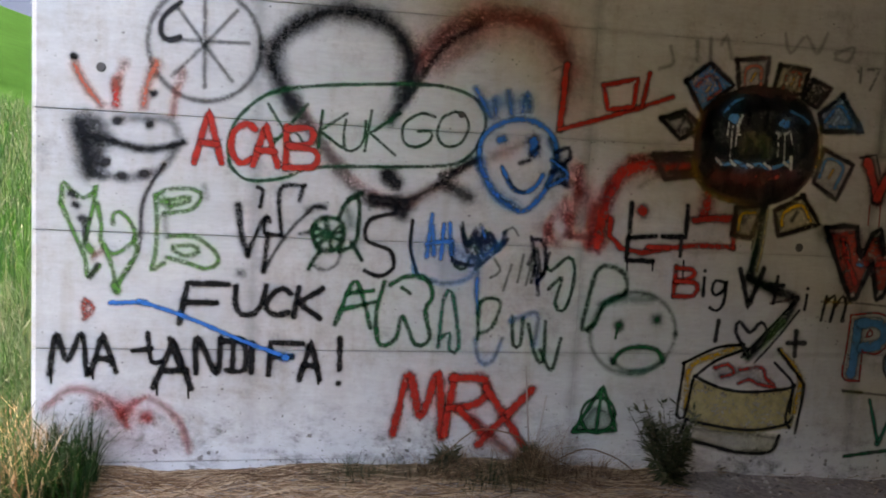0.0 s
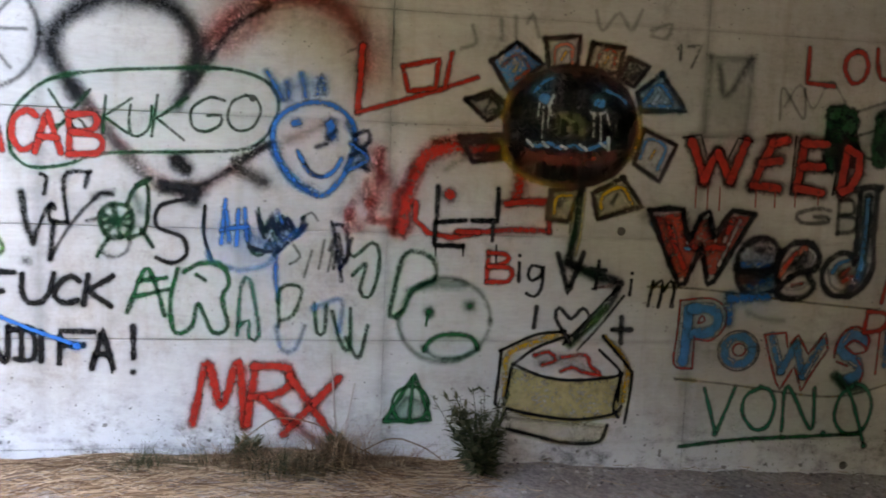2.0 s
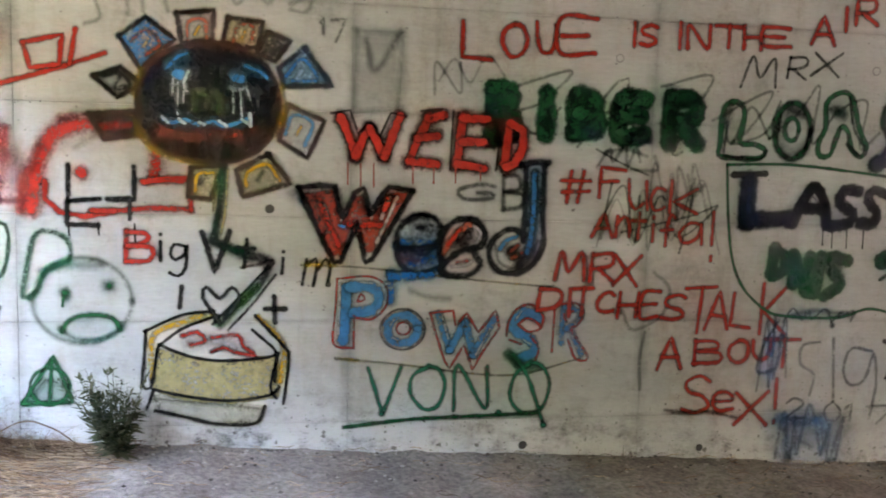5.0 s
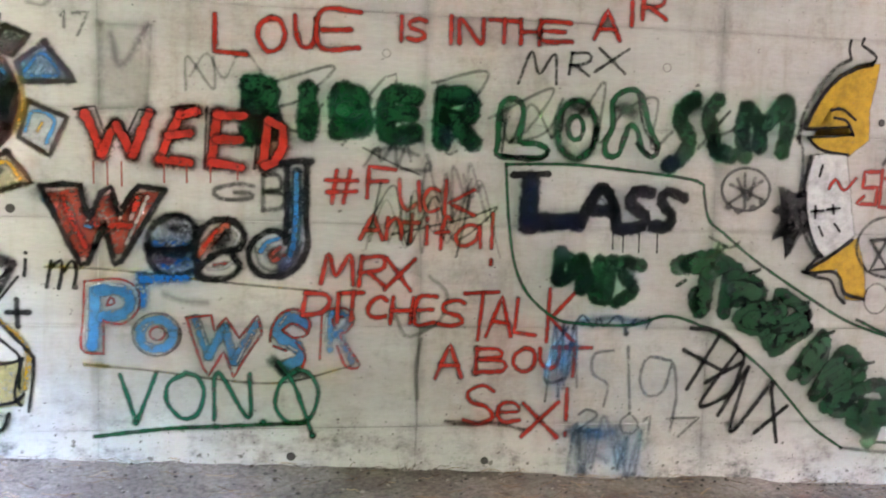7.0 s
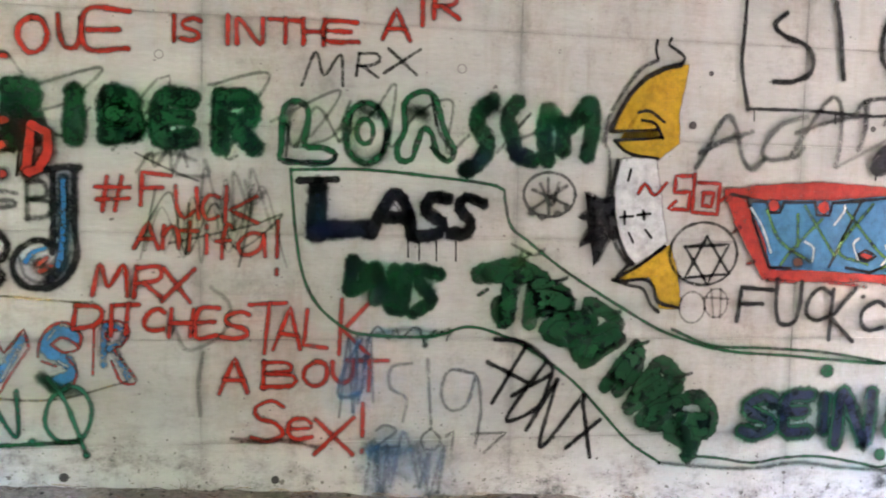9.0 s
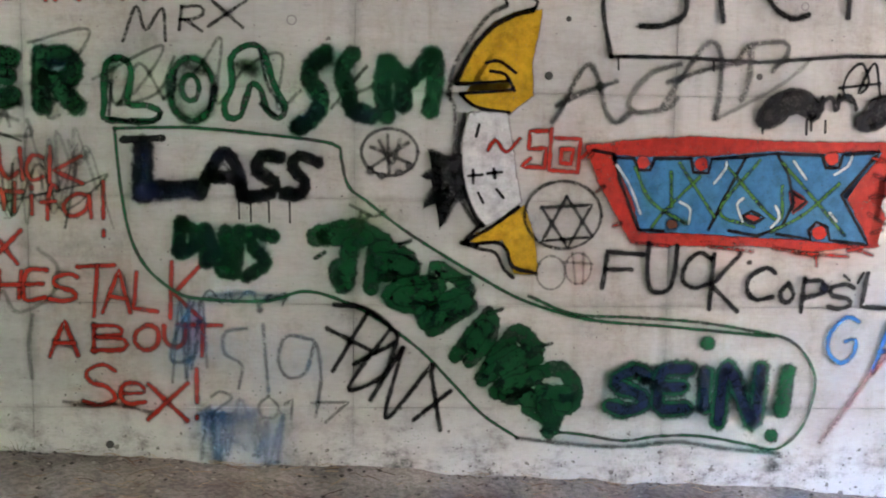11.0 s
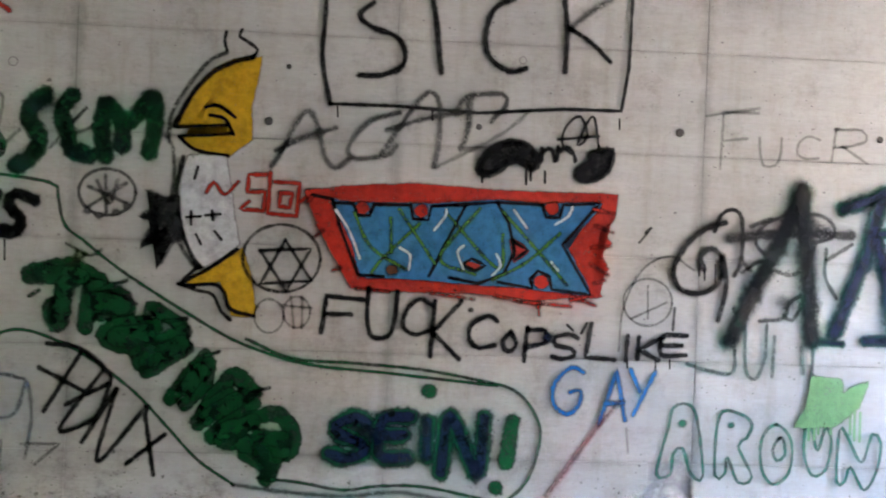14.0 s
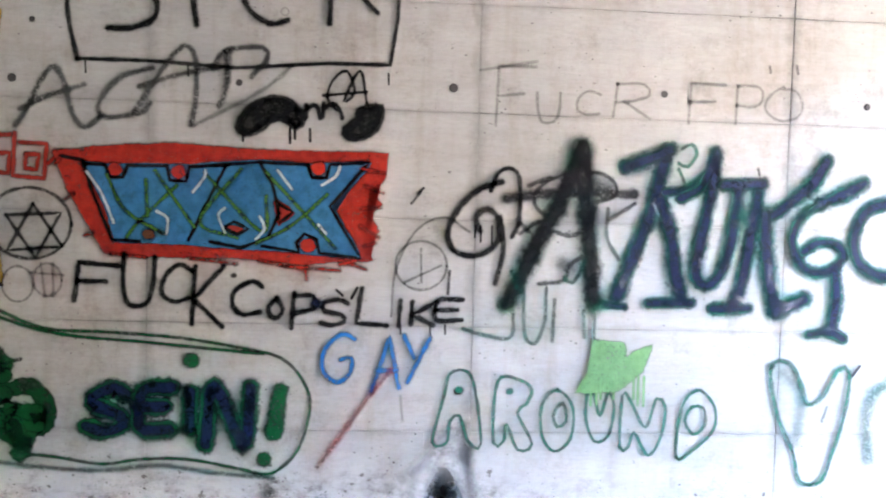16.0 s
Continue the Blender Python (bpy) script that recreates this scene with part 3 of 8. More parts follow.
strokes(g, "black", 0.086, [(1.611, 1.302), (1.75, 1.296), (1.745, 1.245)], soft=0.7, cover=0.95)
strokes(g, "black", 0.074, [(1.925, 1.392), (2.045, 1.334)], soft=0.7, cover=0.75)

g = tag("dark green long oval with thin lettering inside")
strokes(g, "green", 0.017, [(0.989, 1.445), (0.986, 1.552), (1.042, 1.651), (1.157, 1.741), (1.346, 1.783), (1.638, 1.81), (1.889, 1.819), (2.046, 1.775), (2.103, 1.679), (2.059, 1.55), (1.959, 1.477), (1.705, 1.454), (1.359, 1.434), (1.215, 1.381), (1.073, 1.365), (1.006, 1.41), (0.989, 1.445)], soft=0.45, cover=0.85)
letters(g, "KUKGO", [(1.365, 1.523, 0.105, 0.151), (1.468, 1.514, 0.094, 0.129), (1.575, 1.511, 0.135, 0.177), (1.724, 1.544, 0.137, 0.153), (1.882, 1.552, 0.141, 0.16)], [("green", 0.014)], lean=0.15, soft=0.45, cover=0.85)
strokes(g, "green", 0.014, [(1.146, 1.693), (1.259, 1.519)], [(1.313, 1.704), (1.164, 1.514)], [(1.163, 1.538), (1.257, 1.58), (1.307, 1.522)], soft=0.4, cover=0.8)

g = tag("bold red sprayed letters on the concrete")
letters(g, "ACAB", [(0.845, 1.433, 0.111, 0.214), (0.992, 1.44, 0.1, 0.168), (1.085, 1.431, 0.107, 0.173), (1.221, 1.429, 0.14, 0.169)], [("red", 0.037)], lean=0, soft=0.3, cover=0.95)

g = tag("black smiling mask face with red rays above")
strokes(g, "black", 0.114, [(0.388, 1.564), (0.41, 1.473), (0.433, 1.381)], soft=0.8, cover=0.95)
strokes(g, "soot", 0.086, [(0.431, 1.578), (0.475, 1.558), (0.455, 1.406)], soft=1, cover=0.7)
strokes(g, "black", 0.04, [(0.41, 1.519), (0.52, 1.502), (0.632, 1.474), (0.723, 1.485), (0.802, 1.513)], soft=0.7, cover=0.95)
strokes(g, "soot", 0.04, [(0.53, 1.596), (0.743, 1.597), (0.779, 1.54)], soft=1, cover=0.5)
strokes(g, "soot", 0.046, [(0.444, 1.358), (0.589, 1.354), (0.713, 1.395), (0.768, 1.481)], soft=1, cover=0.6)
strokes(g, "soot", 0.046, [(0.535, 1.585), (0.539, 1.585)], soft=0.5, cover=0.95, name="dot")
strokes(g, "soot", 0.046, [(0.662, 1.576), (0.667, 1.576)], soft=0.5, cover=0.95, name="dot")
strokes(g, "soot", 0.046, [(0.492, 1.412), (0.497, 1.413)], soft=0.5, cover=0.95, name="dot")
strokes(g, "soot", 0.046, [(0.553, 1.359), (0.558, 1.359)], soft=0.5, cover=0.95, name="dot")
strokes(g, "soot", 0.046, [(0.643, 1.373), (0.647, 1.373)], soft=0.5, cover=0.95, name="dot")
strokes(g, "orange", 0.043, [(0.369, 1.803), (0.408, 1.726), (0.47, 1.648)], soft=0.8, cover=0.75)
strokes(g, "red", 0.054, [(0.529, 1.746), (0.53, 1.654)], soft=0.6, cover=0.85)
strokes(g, "orange", 0.046, [(0.565, 1.824), (0.529, 1.734)], soft=0.9, cover=0.6)
strokes(g, "orange", 0.049, [(0.69, 1.833), (0.655, 1.755), (0.639, 1.654)], soft=0.8, cover=0.75)
strokes(g, "orange", 0.037, [(0.796, 1.799), (0.768, 1.716), (0.756, 1.628)], soft=0.9, cover=0.6)
strokes(g, "black", 0.04, [(0.362, 1.837), (0.366, 1.837)], soft=0.4, cover=0.95, name="dot")
strokes(g, "black", 0.04, [(0.676, 1.707), (0.681, 1.708)], soft=0.4, cover=0.95, name="dot")
strokes(g, "soot", 0.02, [(0.724, 1.415), (0.669, 1.322), (0.636, 1.225), (0.633, 1.082), (0.598, 0.984), (0.538, 0.898)], soft=0.7, cover=0.8)

g = tag("pale green hollow bubble letters")
strokes(g, "moss", 0.023, [(0.319, 1.234), (0.327, 1.323), (0.363, 1.283), (0.407, 1.261), (0.442, 1.282), (0.455, 1.315), (0.447, 1.239), (0.426, 1.144), (0.413, 1.073)], [(0.319, 1.234), (0.368, 1.118), (0.413, 1.011), (0.427, 0.93), (0.472, 0.979)], [(0.46, 1.24), (0.479, 1.146), (0.475, 1.087), (0.525, 1.029), (0.61, 1.094), (0.596, 1.162), (0.55, 1.208), (0.523, 1.191), (0.524, 1.157)], [(0.61, 1.103), (0.616, 1.031), (0.562, 0.933), (0.54, 0.875)], [(0.491, 1.063), (0.526, 0.957), (0.54, 0.875)], soft=0.45, cover=0.82)
strokes(g, "moss", 0.042, [(0.426, 1.059), (0.44, 1.04)], [(0.531, 0.894), (0.545, 0.87)], soft=0.5, cover=0.9, name="dot")
strokes(g, "soot", 0.039, [(0.354, 1.275), (0.365, 1.273)], [(0.372, 1.232), (0.381, 1.227)], [(0.399, 1.174), (0.412, 1.17)], soft=0.6, cover=0.9, name="dot")
strokes(g, "soot", 0.021, [(0.408, 1.148), (0.417, 1.087)], [(0.436, 0.925), (0.463, 0.984)], soft=0.7, cover=0.7)
strokes(g, "rust", 0.026, [(0.445, 1.012), (0.476, 1.037)], soft=0.8, cover=0.6)
strokes(g, "moss", 0.023, [(0.691, 1.283), (0.748, 1.312), (0.849, 1.316), (0.878, 1.282), (0.842, 1.232), (0.773, 1.215), (0.727, 1.208)], [(0.691, 1.283), (0.7, 1.154), (0.695, 1.034), (0.68, 0.966), (0.731, 0.998)], [(0.74, 1.261), (0.817, 1.284), (0.832, 1.268), (0.749, 1.238)], [(0.752, 1.113), (0.856, 1.112), (0.939, 1.053), (0.954, 1.005), (0.905, 0.977), (0.823, 1.001), (0.742, 1.021)], [(0.766, 1.07), (0.845, 1.075), (0.873, 1.051), (0.822, 1.03), (0.766, 1.053)], soft=0.5, cover=0.78)
strokes(g, "moss", 0.057, [(0.721, 1.261), (0.731, 1.256)], soft=0.5, cover=0.85, name="dot")
strokes(g, "grey", 0.031, [(0.732, 1.204), (0.738, 1.108)], [(0.89, 1.33), (0.901, 1.283)], soft=0.9, cover=0.4)

g = tag("black sprayed scrawled letters with drips")
strokes(g, "black", 0.023, [(1.714, 1.249), (1.602, 1.214), (1.588, 1.126), (1.697, 1.079), (1.713, 1.003), (1.651, 0.963), (1.587, 0.987)], soft=0.4, cover=0.95)
strokes(g, "black", 0.017, [(1.792, 1.222), (1.788, 1.094), (1.824, 0.98)], soft=0.4, cover=0.95)
strokes(g, "black", 0.036, [(1.033, 1.259), (1.045, 1.143), (1.077, 1.041)], soft=0.6, cover=0.9)
strokes(g, "black", 0.021, [(1.077, 1.041), (1.114, 1.145), (1.153, 1.215), (1.168, 1.191)], [(1.149, 1.2), (1.146, 1.141), (1.213, 1.134)], [(1.218, 1.134), (1.207, 1.33), (1.312, 1.355)], [(1.303, 1.344), (1.29, 1.285)], [(1.111, 1.336), (1.135, 1.322), (1.123, 1.253)], soft=0.5, cover=0.9)
strokes(g, "black", 0.029, [(1.16, 1.137), (1.146, 0.973)], soft=0.6, cover=0.9)
strokes(g, "soot", 0.018, [(1.146, 0.973), (1.201, 1.074), (1.27, 1.176), (1.331, 1.237), (1.354, 1.265), (1.404, 1.255)], [(1.295, 1.142), (1.358, 1.154)], soft=0.6, cover=0.75)
strokes(g, "soot", 0.049, [(1.045, 0.963), (1.053, 0.961)], soft=0.9, cover=0.65, name="dot")
strokes(g, "soot", 0.036, [(1.328, 1.247), (1.401, 1.27)], soft=0.9, cover=0.6)

g = tag("dark green scribbled ball with stalk")
strokes(g, "pine", 0.031, [(1.355, 1.174), (1.391, 1.215), (1.465, 1.208), (1.487, 1.146), (1.46, 1.082), (1.386, 1.075), (1.354, 1.129), (1.355, 1.174)], soft=0.5, cover=0.92)
strokes(g, "pine", 0.026, [(1.368, 1.167), (1.473, 1.118)], [(1.38, 1.1), (1.466, 1.178)], [(1.405, 1.21), (1.435, 1.082)], [(1.364, 1.134), (1.482, 1.158)], soft=0.5, cover=0.85)
strokes(g, "green", 0.078, [(1.413, 1.146), (1.438, 1.142)], soft=0.9, cover=0.6)
strokes(g, "pine", 0.023, [(1.464, 1.218), (1.491, 1.284), (1.54, 1.31), (1.553, 1.236), (1.538, 1.11), (1.47, 1.068)], [(1.523, 1.11), (1.572, 1.035)], [(1.386, 1.065), (1.353, 1.019), (1.34, 0.989)], [(1.501, 1.304), (1.559, 1.331)], soft=0.45, cover=0.9)
strokes(g, "teal", 0.042, [(1.498, 1.254), (1.52, 1.185)], soft=0.9, cover=0.5)
strokes(g, "grey", 0.021, [(1.364, 1.004), (1.404, 0.985), (1.458, 1.007), (1.476, 1.053)], soft=0.7, cover=0.6)

g = tag("blue and green scribbled writing over older tags")
strokes(g, "sky", 0.2, [(1.875, 1.097), (2.037, 0.998)], soft=1, cover=0.22)
strokes(g, "blue", 0.026, [(1.88, 1.25), (1.872, 1.161), (1.864, 1.058)], [(1.862, 1.112), (1.941, 1.135)], [(1.937, 1.207), (1.933, 1.137), (1.929, 1.052)], soft=0.5, cover=0.85)
strokes(g, "green", 0.017, [(2.022, 1.218), (2.034, 1.154), (2.057, 1.116)], [(1.972, 1.139), (1.979, 1.062), (1.999, 1.018), (2.042, 1.009), (2.065, 1.064)], [(2.024, 1.182), (2.047, 1.11), (2.075, 1.176), (2.1, 1.099), (2.127, 1.188), (2.158, 1.116)], [(2.084, 1.104), (2.114, 1.04), (2.085, 1), (2.14, 1.048)], soft=0.4, cover=0.85)
strokes(g, "navy", 0.026, [(2.08, 1.168), (2.116, 1.105), (2.149, 1.173), (2.19, 1.117), (2.223, 1.134)], [(1.978, 1.126), (1.99, 1.044), (2.052, 1.025)], [(2.072, 1.077), (2.11, 1.026)], soft=0.5, cover=0.85)
strokes(g, "blue", 0.023, [(2.095, 1.143), (2.133, 1.074), (2.169, 1.106), (2.216, 1.129)], [(2.105, 1.208), (2.141, 1.131)], soft=0.6, cover=0.75)
strokes(g, "sky", 0.026, [(1.802, 1.013), (1.83, 0.972), (1.951, 0.939), (2.053, 0.96), (2.1, 1.005)], soft=0.8, cover=0.6)
strokes(g, "blue", 0.026, [(2.101, 0.987), (2.104, 0.896), (2.117, 0.804)], soft=0.6, cover=0.8)
strokes(g, "green", 0.014, [(2.213, 1.178), (2.256, 1.205), (2.285, 1.17)], [(2.18, 1.055), (2.21, 1.003), (2.166, 0.971)], [(2.262, 1.031), (2.229, 0.912)], [(2.318, 1.082), (2.294, 0.953)], [(2.368, 1.1), (2.335, 0.94)], soft=0.5, cover=0.65)
strokes(g, "navy", 0.023, [(2.348, 1.164), (2.378, 1.034), (2.398, 0.897)], [(2.365, 1.154), (2.409, 1.14), (2.424, 1.009), (2.389, 0.955)], soft=0.4, cover=0.85)
strokes(g, "green", 0.02, [(2.427, 1.035), (2.454, 1.01), (2.532, 1.075), (2.568, 1.029), (2.558, 0.905), (2.522, 0.822), (2.483, 0.856), (2.508, 0.979), (2.446, 0.924)], soft=0.4, cover=0.85)
strokes(g, "blue", 0.026, [(1.885, 1.198), (1.897, 1.066)], [(1.962, 1.211), (1.975, 1.073)], [(1.889, 1.122), (1.977, 1.135)], soft=0.5, cover=0.85)
strokes(g, "navy", 0.021, [(2.015, 1.203), (2.053, 1.081), (2.084, 1.195), (2.122, 1.073), (2.153, 1.177), (2.191, 1.09), (2.223, 1.18)], [(1.982, 1.042), (2.078, 1.024), (2.165, 1.074), (2.235, 1.149)], [(2.045, 1.127), (2.161, 1.141)], soft=0.5, cover=0.8)
strokes(g, "blue", 0.042, [(1.979, 1.099), (2.087, 1.051), (2.189, 1.116)], soft=0.9, cover=0.5)
strokes(g, "soot", 0.018, [(2.339, 1.037), (2.378, 1.112), (2.409, 0.981), (2.439, 1.093)], [(2.372, 1.033), (2.361, 0.953)], soft=0.4, cover=0.8)

g = tag("black bold sprayed swear word")
letters(g, "FUCK", [(0.814, 0.741, 0.173, 0.173), (1.028, 0.779, 0.122, 0.125), (1.163, 0.776, 0.099, 0.121), (1.289, 0.773, 0.111, 0.132)], [("black", 0.034)], lean=0.12, soft=0.3, cover=0.95)

g = tag("dark green hollow letters with star-like start")
strokes(g, "green", 0.026, [(1.463, 0.742), (1.538, 0.934), (1.578, 0.884), (1.623, 0.731)], [(1.493, 0.811), (1.636, 0.847)], [(1.515, 0.883), (1.628, 0.898)], soft=0.4, cover=0.9)
strokes(g, "green", 0.026, [(1.677, 0.938), (1.646, 0.783), (1.67, 0.654), (1.74, 0.681), (1.766, 0.785), (1.832, 0.656), (1.896, 0.683), (1.869, 0.813), (1.899, 0.878), (1.869, 0.955), (1.778, 0.966), (1.703, 0.926)], [(1.76, 0.914), (1.795, 0.889)], soft=0.45, cover=0.9)
strokes(g, "teal", 0.023, [(1.938, 0.644), (1.952, 0.866), (1.99, 0.893), (2.035, 0.644), (1.991, 0.631), (1.987, 0.71), (1.943, 0.683)], soft=0.5, cover=0.85)
strokes(g, "green", 0.023, [(2.121, 0.685), (2.125, 0.857), (2.219, 0.859), (2.185, 0.739), (2.133, 0.712)], [(2.277, 0.793), (2.293, 0.66), (2.326, 0.66), (2.332, 0.781)], [(2.361, 0.755), (2.397, 0.621), (2.441, 0.58), (2.442, 0.769)], [(2.424, 0.634), (2.485, 0.54), (2.523, 0.689)], soft=0.5, cover=0.85)
strokes(g, "sky", 0.026, [(2.108, 0.685), (2.135, 0.579), (2.195, 0.579), (2.237, 0.686)], [(2.265, 0.767), (2.398, 0.809), (2.394, 0.661)], soft=0.7, cover=0.55)

g = tag("black sprayed words with dripping ends")
letters(g, "MA", [(0.278, 0.515, 0.15, 0.17), (0.443, 0.52, 0.099, 0.162)], [("black", 0.031)], lean=0, soft=0.3, cover=0.95)
strokes(g, "black", 0.026, [(0.61, 0.614), (0.686, 0.625)], [(0.671, 0.694), (0.687, 0.57), (0.727, 0.57)], soft=0.3, cover=0.95)
letters(g, "ANTIFA!", [(0.702, 0.451, 0.154, 0.207), (0.872, 0.516, 0.097, 0.161), (0.977, 0.532, 0.098, 0.131), (1.092, 0.527, 0.031, 0.127), (1.184, 0.517, 0.135, 0.143), (1.317, 0.492, 0.087, 0.174), (1.476, 0.471, 0.029, 0.212)], [("black", 0.034)], lean=0, soft=0.3, cover=0.95)
strokes(g, "black", 0.029, [(0.76, 0.67), (0.809, 0.533)], [(0.984, 0.66), (1.068, 0.668), (1.076, 0.534), (0.999, 0.534)], soft=0.3, cover=0.95)
drips(g, "black", [0.71, 0.841], 0.466, 0.08, 0.007)
drips(g, "black", [0.283, 0.449], 0.531, 0.074, 0.007)
drips(g, "black", [1.4], 0.502, 0.063, 0.007)

g = tag("thin blue sprayed line slanting down")
strokes(g, "blue", 0.023, [(0.517, 0.821), (0.66, 0.828)], [(0.63, 0.832), (0.828, 0.765), (1.044, 0.673), (1.253, 0.594)], soft=0.4, cover=0.95)
strokes(g, "blue", 0.051, [(1.25, 0.591), (1.255, 0.591)], soft=0.5, cover=0.95, name="dot")

g = tag("faded red pair of round eyes near the ground")
strokes(g, "red", 0.04, [(0.261, 0.368), (0.362, 0.446), (0.487, 0.421), (0.568, 0.334), (0.585, 0.284)], [(0.568, 0.334), (0.659, 0.408), (0.766, 0.35), (0.826, 0.269), (0.852, 0.166)], soft=0.95, cover=0.5)
strokes(g, "red", 0.143, [(0.556, 0.371), (0.591, 0.334)], soft=1, cover=0.45)
strokes(g, "red", 0.074, [(0.462, 0.377), (0.466, 0.377)], soft=0.9, cover=0.75, name="dot")
strokes(g, "red", 0.074, [(0.675, 0.326), (0.679, 0.326)], soft=0.9, cover=0.75, name="dot")
strokes(g, "rust", 0.171, [(0.374, 0.236), (0.651, 0.195), (0.768, 0.219)], soft=1, cover=0.2)
strokes(g, "rust", 0.029, [(0.416, 0.775), (0.411, 0.835), (0.449, 0.8), (0.416, 0.751)], soft=0.6, cover=0.8)

g = tag("large bright red sprayed letters")
letters(g, "MRX", [(1.761, 0.226, 0.22, 0.293), (1.999, 0.234, 0.181, 0.259), (2.154, 0.172, 0.236, 0.273)], [("red", 0.06)], lean=0.1, soft=0.5, cover=0.95)
strokes(g, "red", 0.051, [(2.124, 0.31), (2.303, 0.144), (2.431, 0.101)], soft=0.8, cover=0.7)

g = tag("blue sprayed smiley with spiky hair")
strokes(g, "blue", 0.034, [(2.079, 1.548), (2.096, 1.609), (2.156, 1.663), (2.238, 1.693), (2.329, 1.689), (2.402, 1.647), (2.439, 1.577), (2.435, 1.479), (2.403, 1.39), (2.353, 1.32), (2.297, 1.281), (2.22, 1.309), (2.153, 1.363), (2.106, 1.437), (2.082, 1.497), (2.079, 1.548)], soft=0.55, cover=0.9, name="ring")
strokes(g, "blue", 0.065, [(2.082, 1.502), (2.118, 1.417), (2.186, 1.339), (2.258, 1.306)], soft=0.8, cover=0.75)
strokes(g, "blue", 0.036, [(2.404, 1.606), (2.444, 1.505), (2.408, 1.4)], soft=0.8, cover=0.6)
strokes(g, "blue", 0.036, [(2.122, 1.701), (2.076, 1.774), (2.048, 1.821)], [(2.148, 1.703), (2.139, 1.778)], [(2.221, 1.712), (2.199, 1.817)], [(2.268, 1.725), (2.284, 1.812), (2.305, 1.738)], soft=0.85, cover=0.75)
strokes(g, "sky", 0.078, [(2.099, 1.74), (2.218, 1.773), (2.297, 1.778)], soft=1, cover=0.4)
strokes(g, "orange", 0.057, [(2.144, 1.521), (2.231, 1.566), (2.329, 1.612)], soft=0.9, cover=0.45)
strokes(g, "blue", 0.047, [(2.17, 1.598), (2.191, 1.604)], soft=0.5, cover=0.92, name="dot")
strokes(g, "blue", 0.073, [(2.33, 1.602), (2.338, 1.551)], soft=0.6, cover=0.92)
strokes(g, "navy", 0.026, [(2.272, 1.497), (2.314, 1.514)], [(2.318, 1.535), (2.353, 1.573)], soft=0.6, cover=0.85)
strokes(g, "blue", 0.026, [(2.2, 1.457), (2.236, 1.392), (2.297, 1.364), (2.354, 1.398), (2.383, 1.451)], [(2.188, 1.477), (2.218, 1.427)], soft=0.5, cover=0.9)
strokes(g, "navy", 0.018, [(2.224, 1.422), (2.258, 1.378), (2.302, 1.369)], soft=0.5, cover=0.7)
strokes(g, "navy", 0.026, [(2.44, 1.557), (2.498, 1.58), (2.507, 1.534), (2.467, 1.491)], [(2.488, 1.492), (2.425, 1.468)], [(2.454, 1.433), (2.505, 1.405)], soft=0.55, cover=0.9)
strokes(g, "soot", 0.036, [(2.071, 1.502), (2, 1.468), (1.909, 1.428)], soft=0.8, cover=0.7)

g = tag("red angular sprayed letters slanting upward")
strokes(g, "red", 0.046, [(2.465, 1.954), (2.45, 1.661)], soft=0.5, cover=0.95, smooth=False)
strokes(g, "red", 0.029, [(2.45, 1.661), (2.637, 1.718), (2.827, 1.782), (2.991, 1.844)], soft=0.4, cover=0.95, smooth=False)
strokes(g, "red", 0.031, [(2.647, 1.873), (2.675, 1.765), (2.798, 1.785), (2.81, 1.915), (2.647, 1.873)], [(2.869, 1.945), (2.84, 1.788)], soft=0.4, cover=0.95, smooth=False)

g = tag("rubbed patch of red paint beside the joint")
strokes(g, "red", 0.094, [(2.543, 1.484), (2.561, 1.391)], soft=0.85, cover=0.7)
strokes(g, "red", 0.078, [(2.409, 1.213), (2.469, 1.141)], [(2.475, 1.294), (2.522, 1.243)], [(2.558, 1.355), (2.537, 1.265)], soft=1, cover=0.6)
strokes(g, "red", 0.036, [(2.498, 1.352), (2.538, 1.17)], [(2.439, 1.261), (2.42, 1.134)], [(2.57, 1.496), (2.549, 1.407)], [(2.51, 1.179), (2.61, 1.172)], soft=0.9, cover=0.6)
strokes(g, "red", 0.114, [(2.608, 1.352), (2.651, 1.147)], soft=1, cover=0.45)
strokes(g, "navy", 0.068, [(2.46, 1.506), (2.493, 1.425)], soft=0.8, cover=0.85)
strokes(g, "blue", 0.026, [(2.421, 1.52), (2.502, 1.456), (2.418, 1.401)], soft=0.6, cover=0.8)

g = tag("red sprayed figure of broad curved strokes")
strokes(g, "red", 0.118, [(3.164, 1.526), (3.02, 1.527), (2.876, 1.523), (2.775, 1.48), (2.711, 1.381), (2.681, 1.263), (2.667, 1.145)], soft=0.55, cover=0.88)
strokes(g, "red", 0.048, [(2.805, 1.547), (2.942, 1.561), (3.122, 1.556)], [(2.646, 1.314), (2.627, 1.135)], [(2.715, 1.417), (2.666, 1.314)], soft=0.9, cover=0.7)
strokes(g, "red", 0.091, [(3.191, 1.517), (3.214, 1.403), (3.2, 1.304)], soft=0.6, cover=0.85)
strokes(g, "red", 0.054, [(3.153, 1.272), (3.258, 1.285), (3.38, 1.287)], soft=0.45, cover=0.92)
strokes(g, "red", 0.037, [(3.359, 1.286), (3.362, 1.144)], [(3.362, 1.15), (3.182, 1.152), (3.025, 1.135), (2.896, 1.107), (2.789, 1.126), (2.727, 1.187), (2.727, 1.264)], [(3.025, 1.135), (2.922, 1.138)], soft=0.4, cover=0.92, smooth=False)
strokes(g, "red", 0.080, [(2.879, 1.308), (2.889, 1.303)], soft=0.45, cover=0.95, name="dot")
strokes(g, "cream", 0.037, [(2.857, 1.421), (2.943, 1.474)], soft=0.9, cover=0.35)
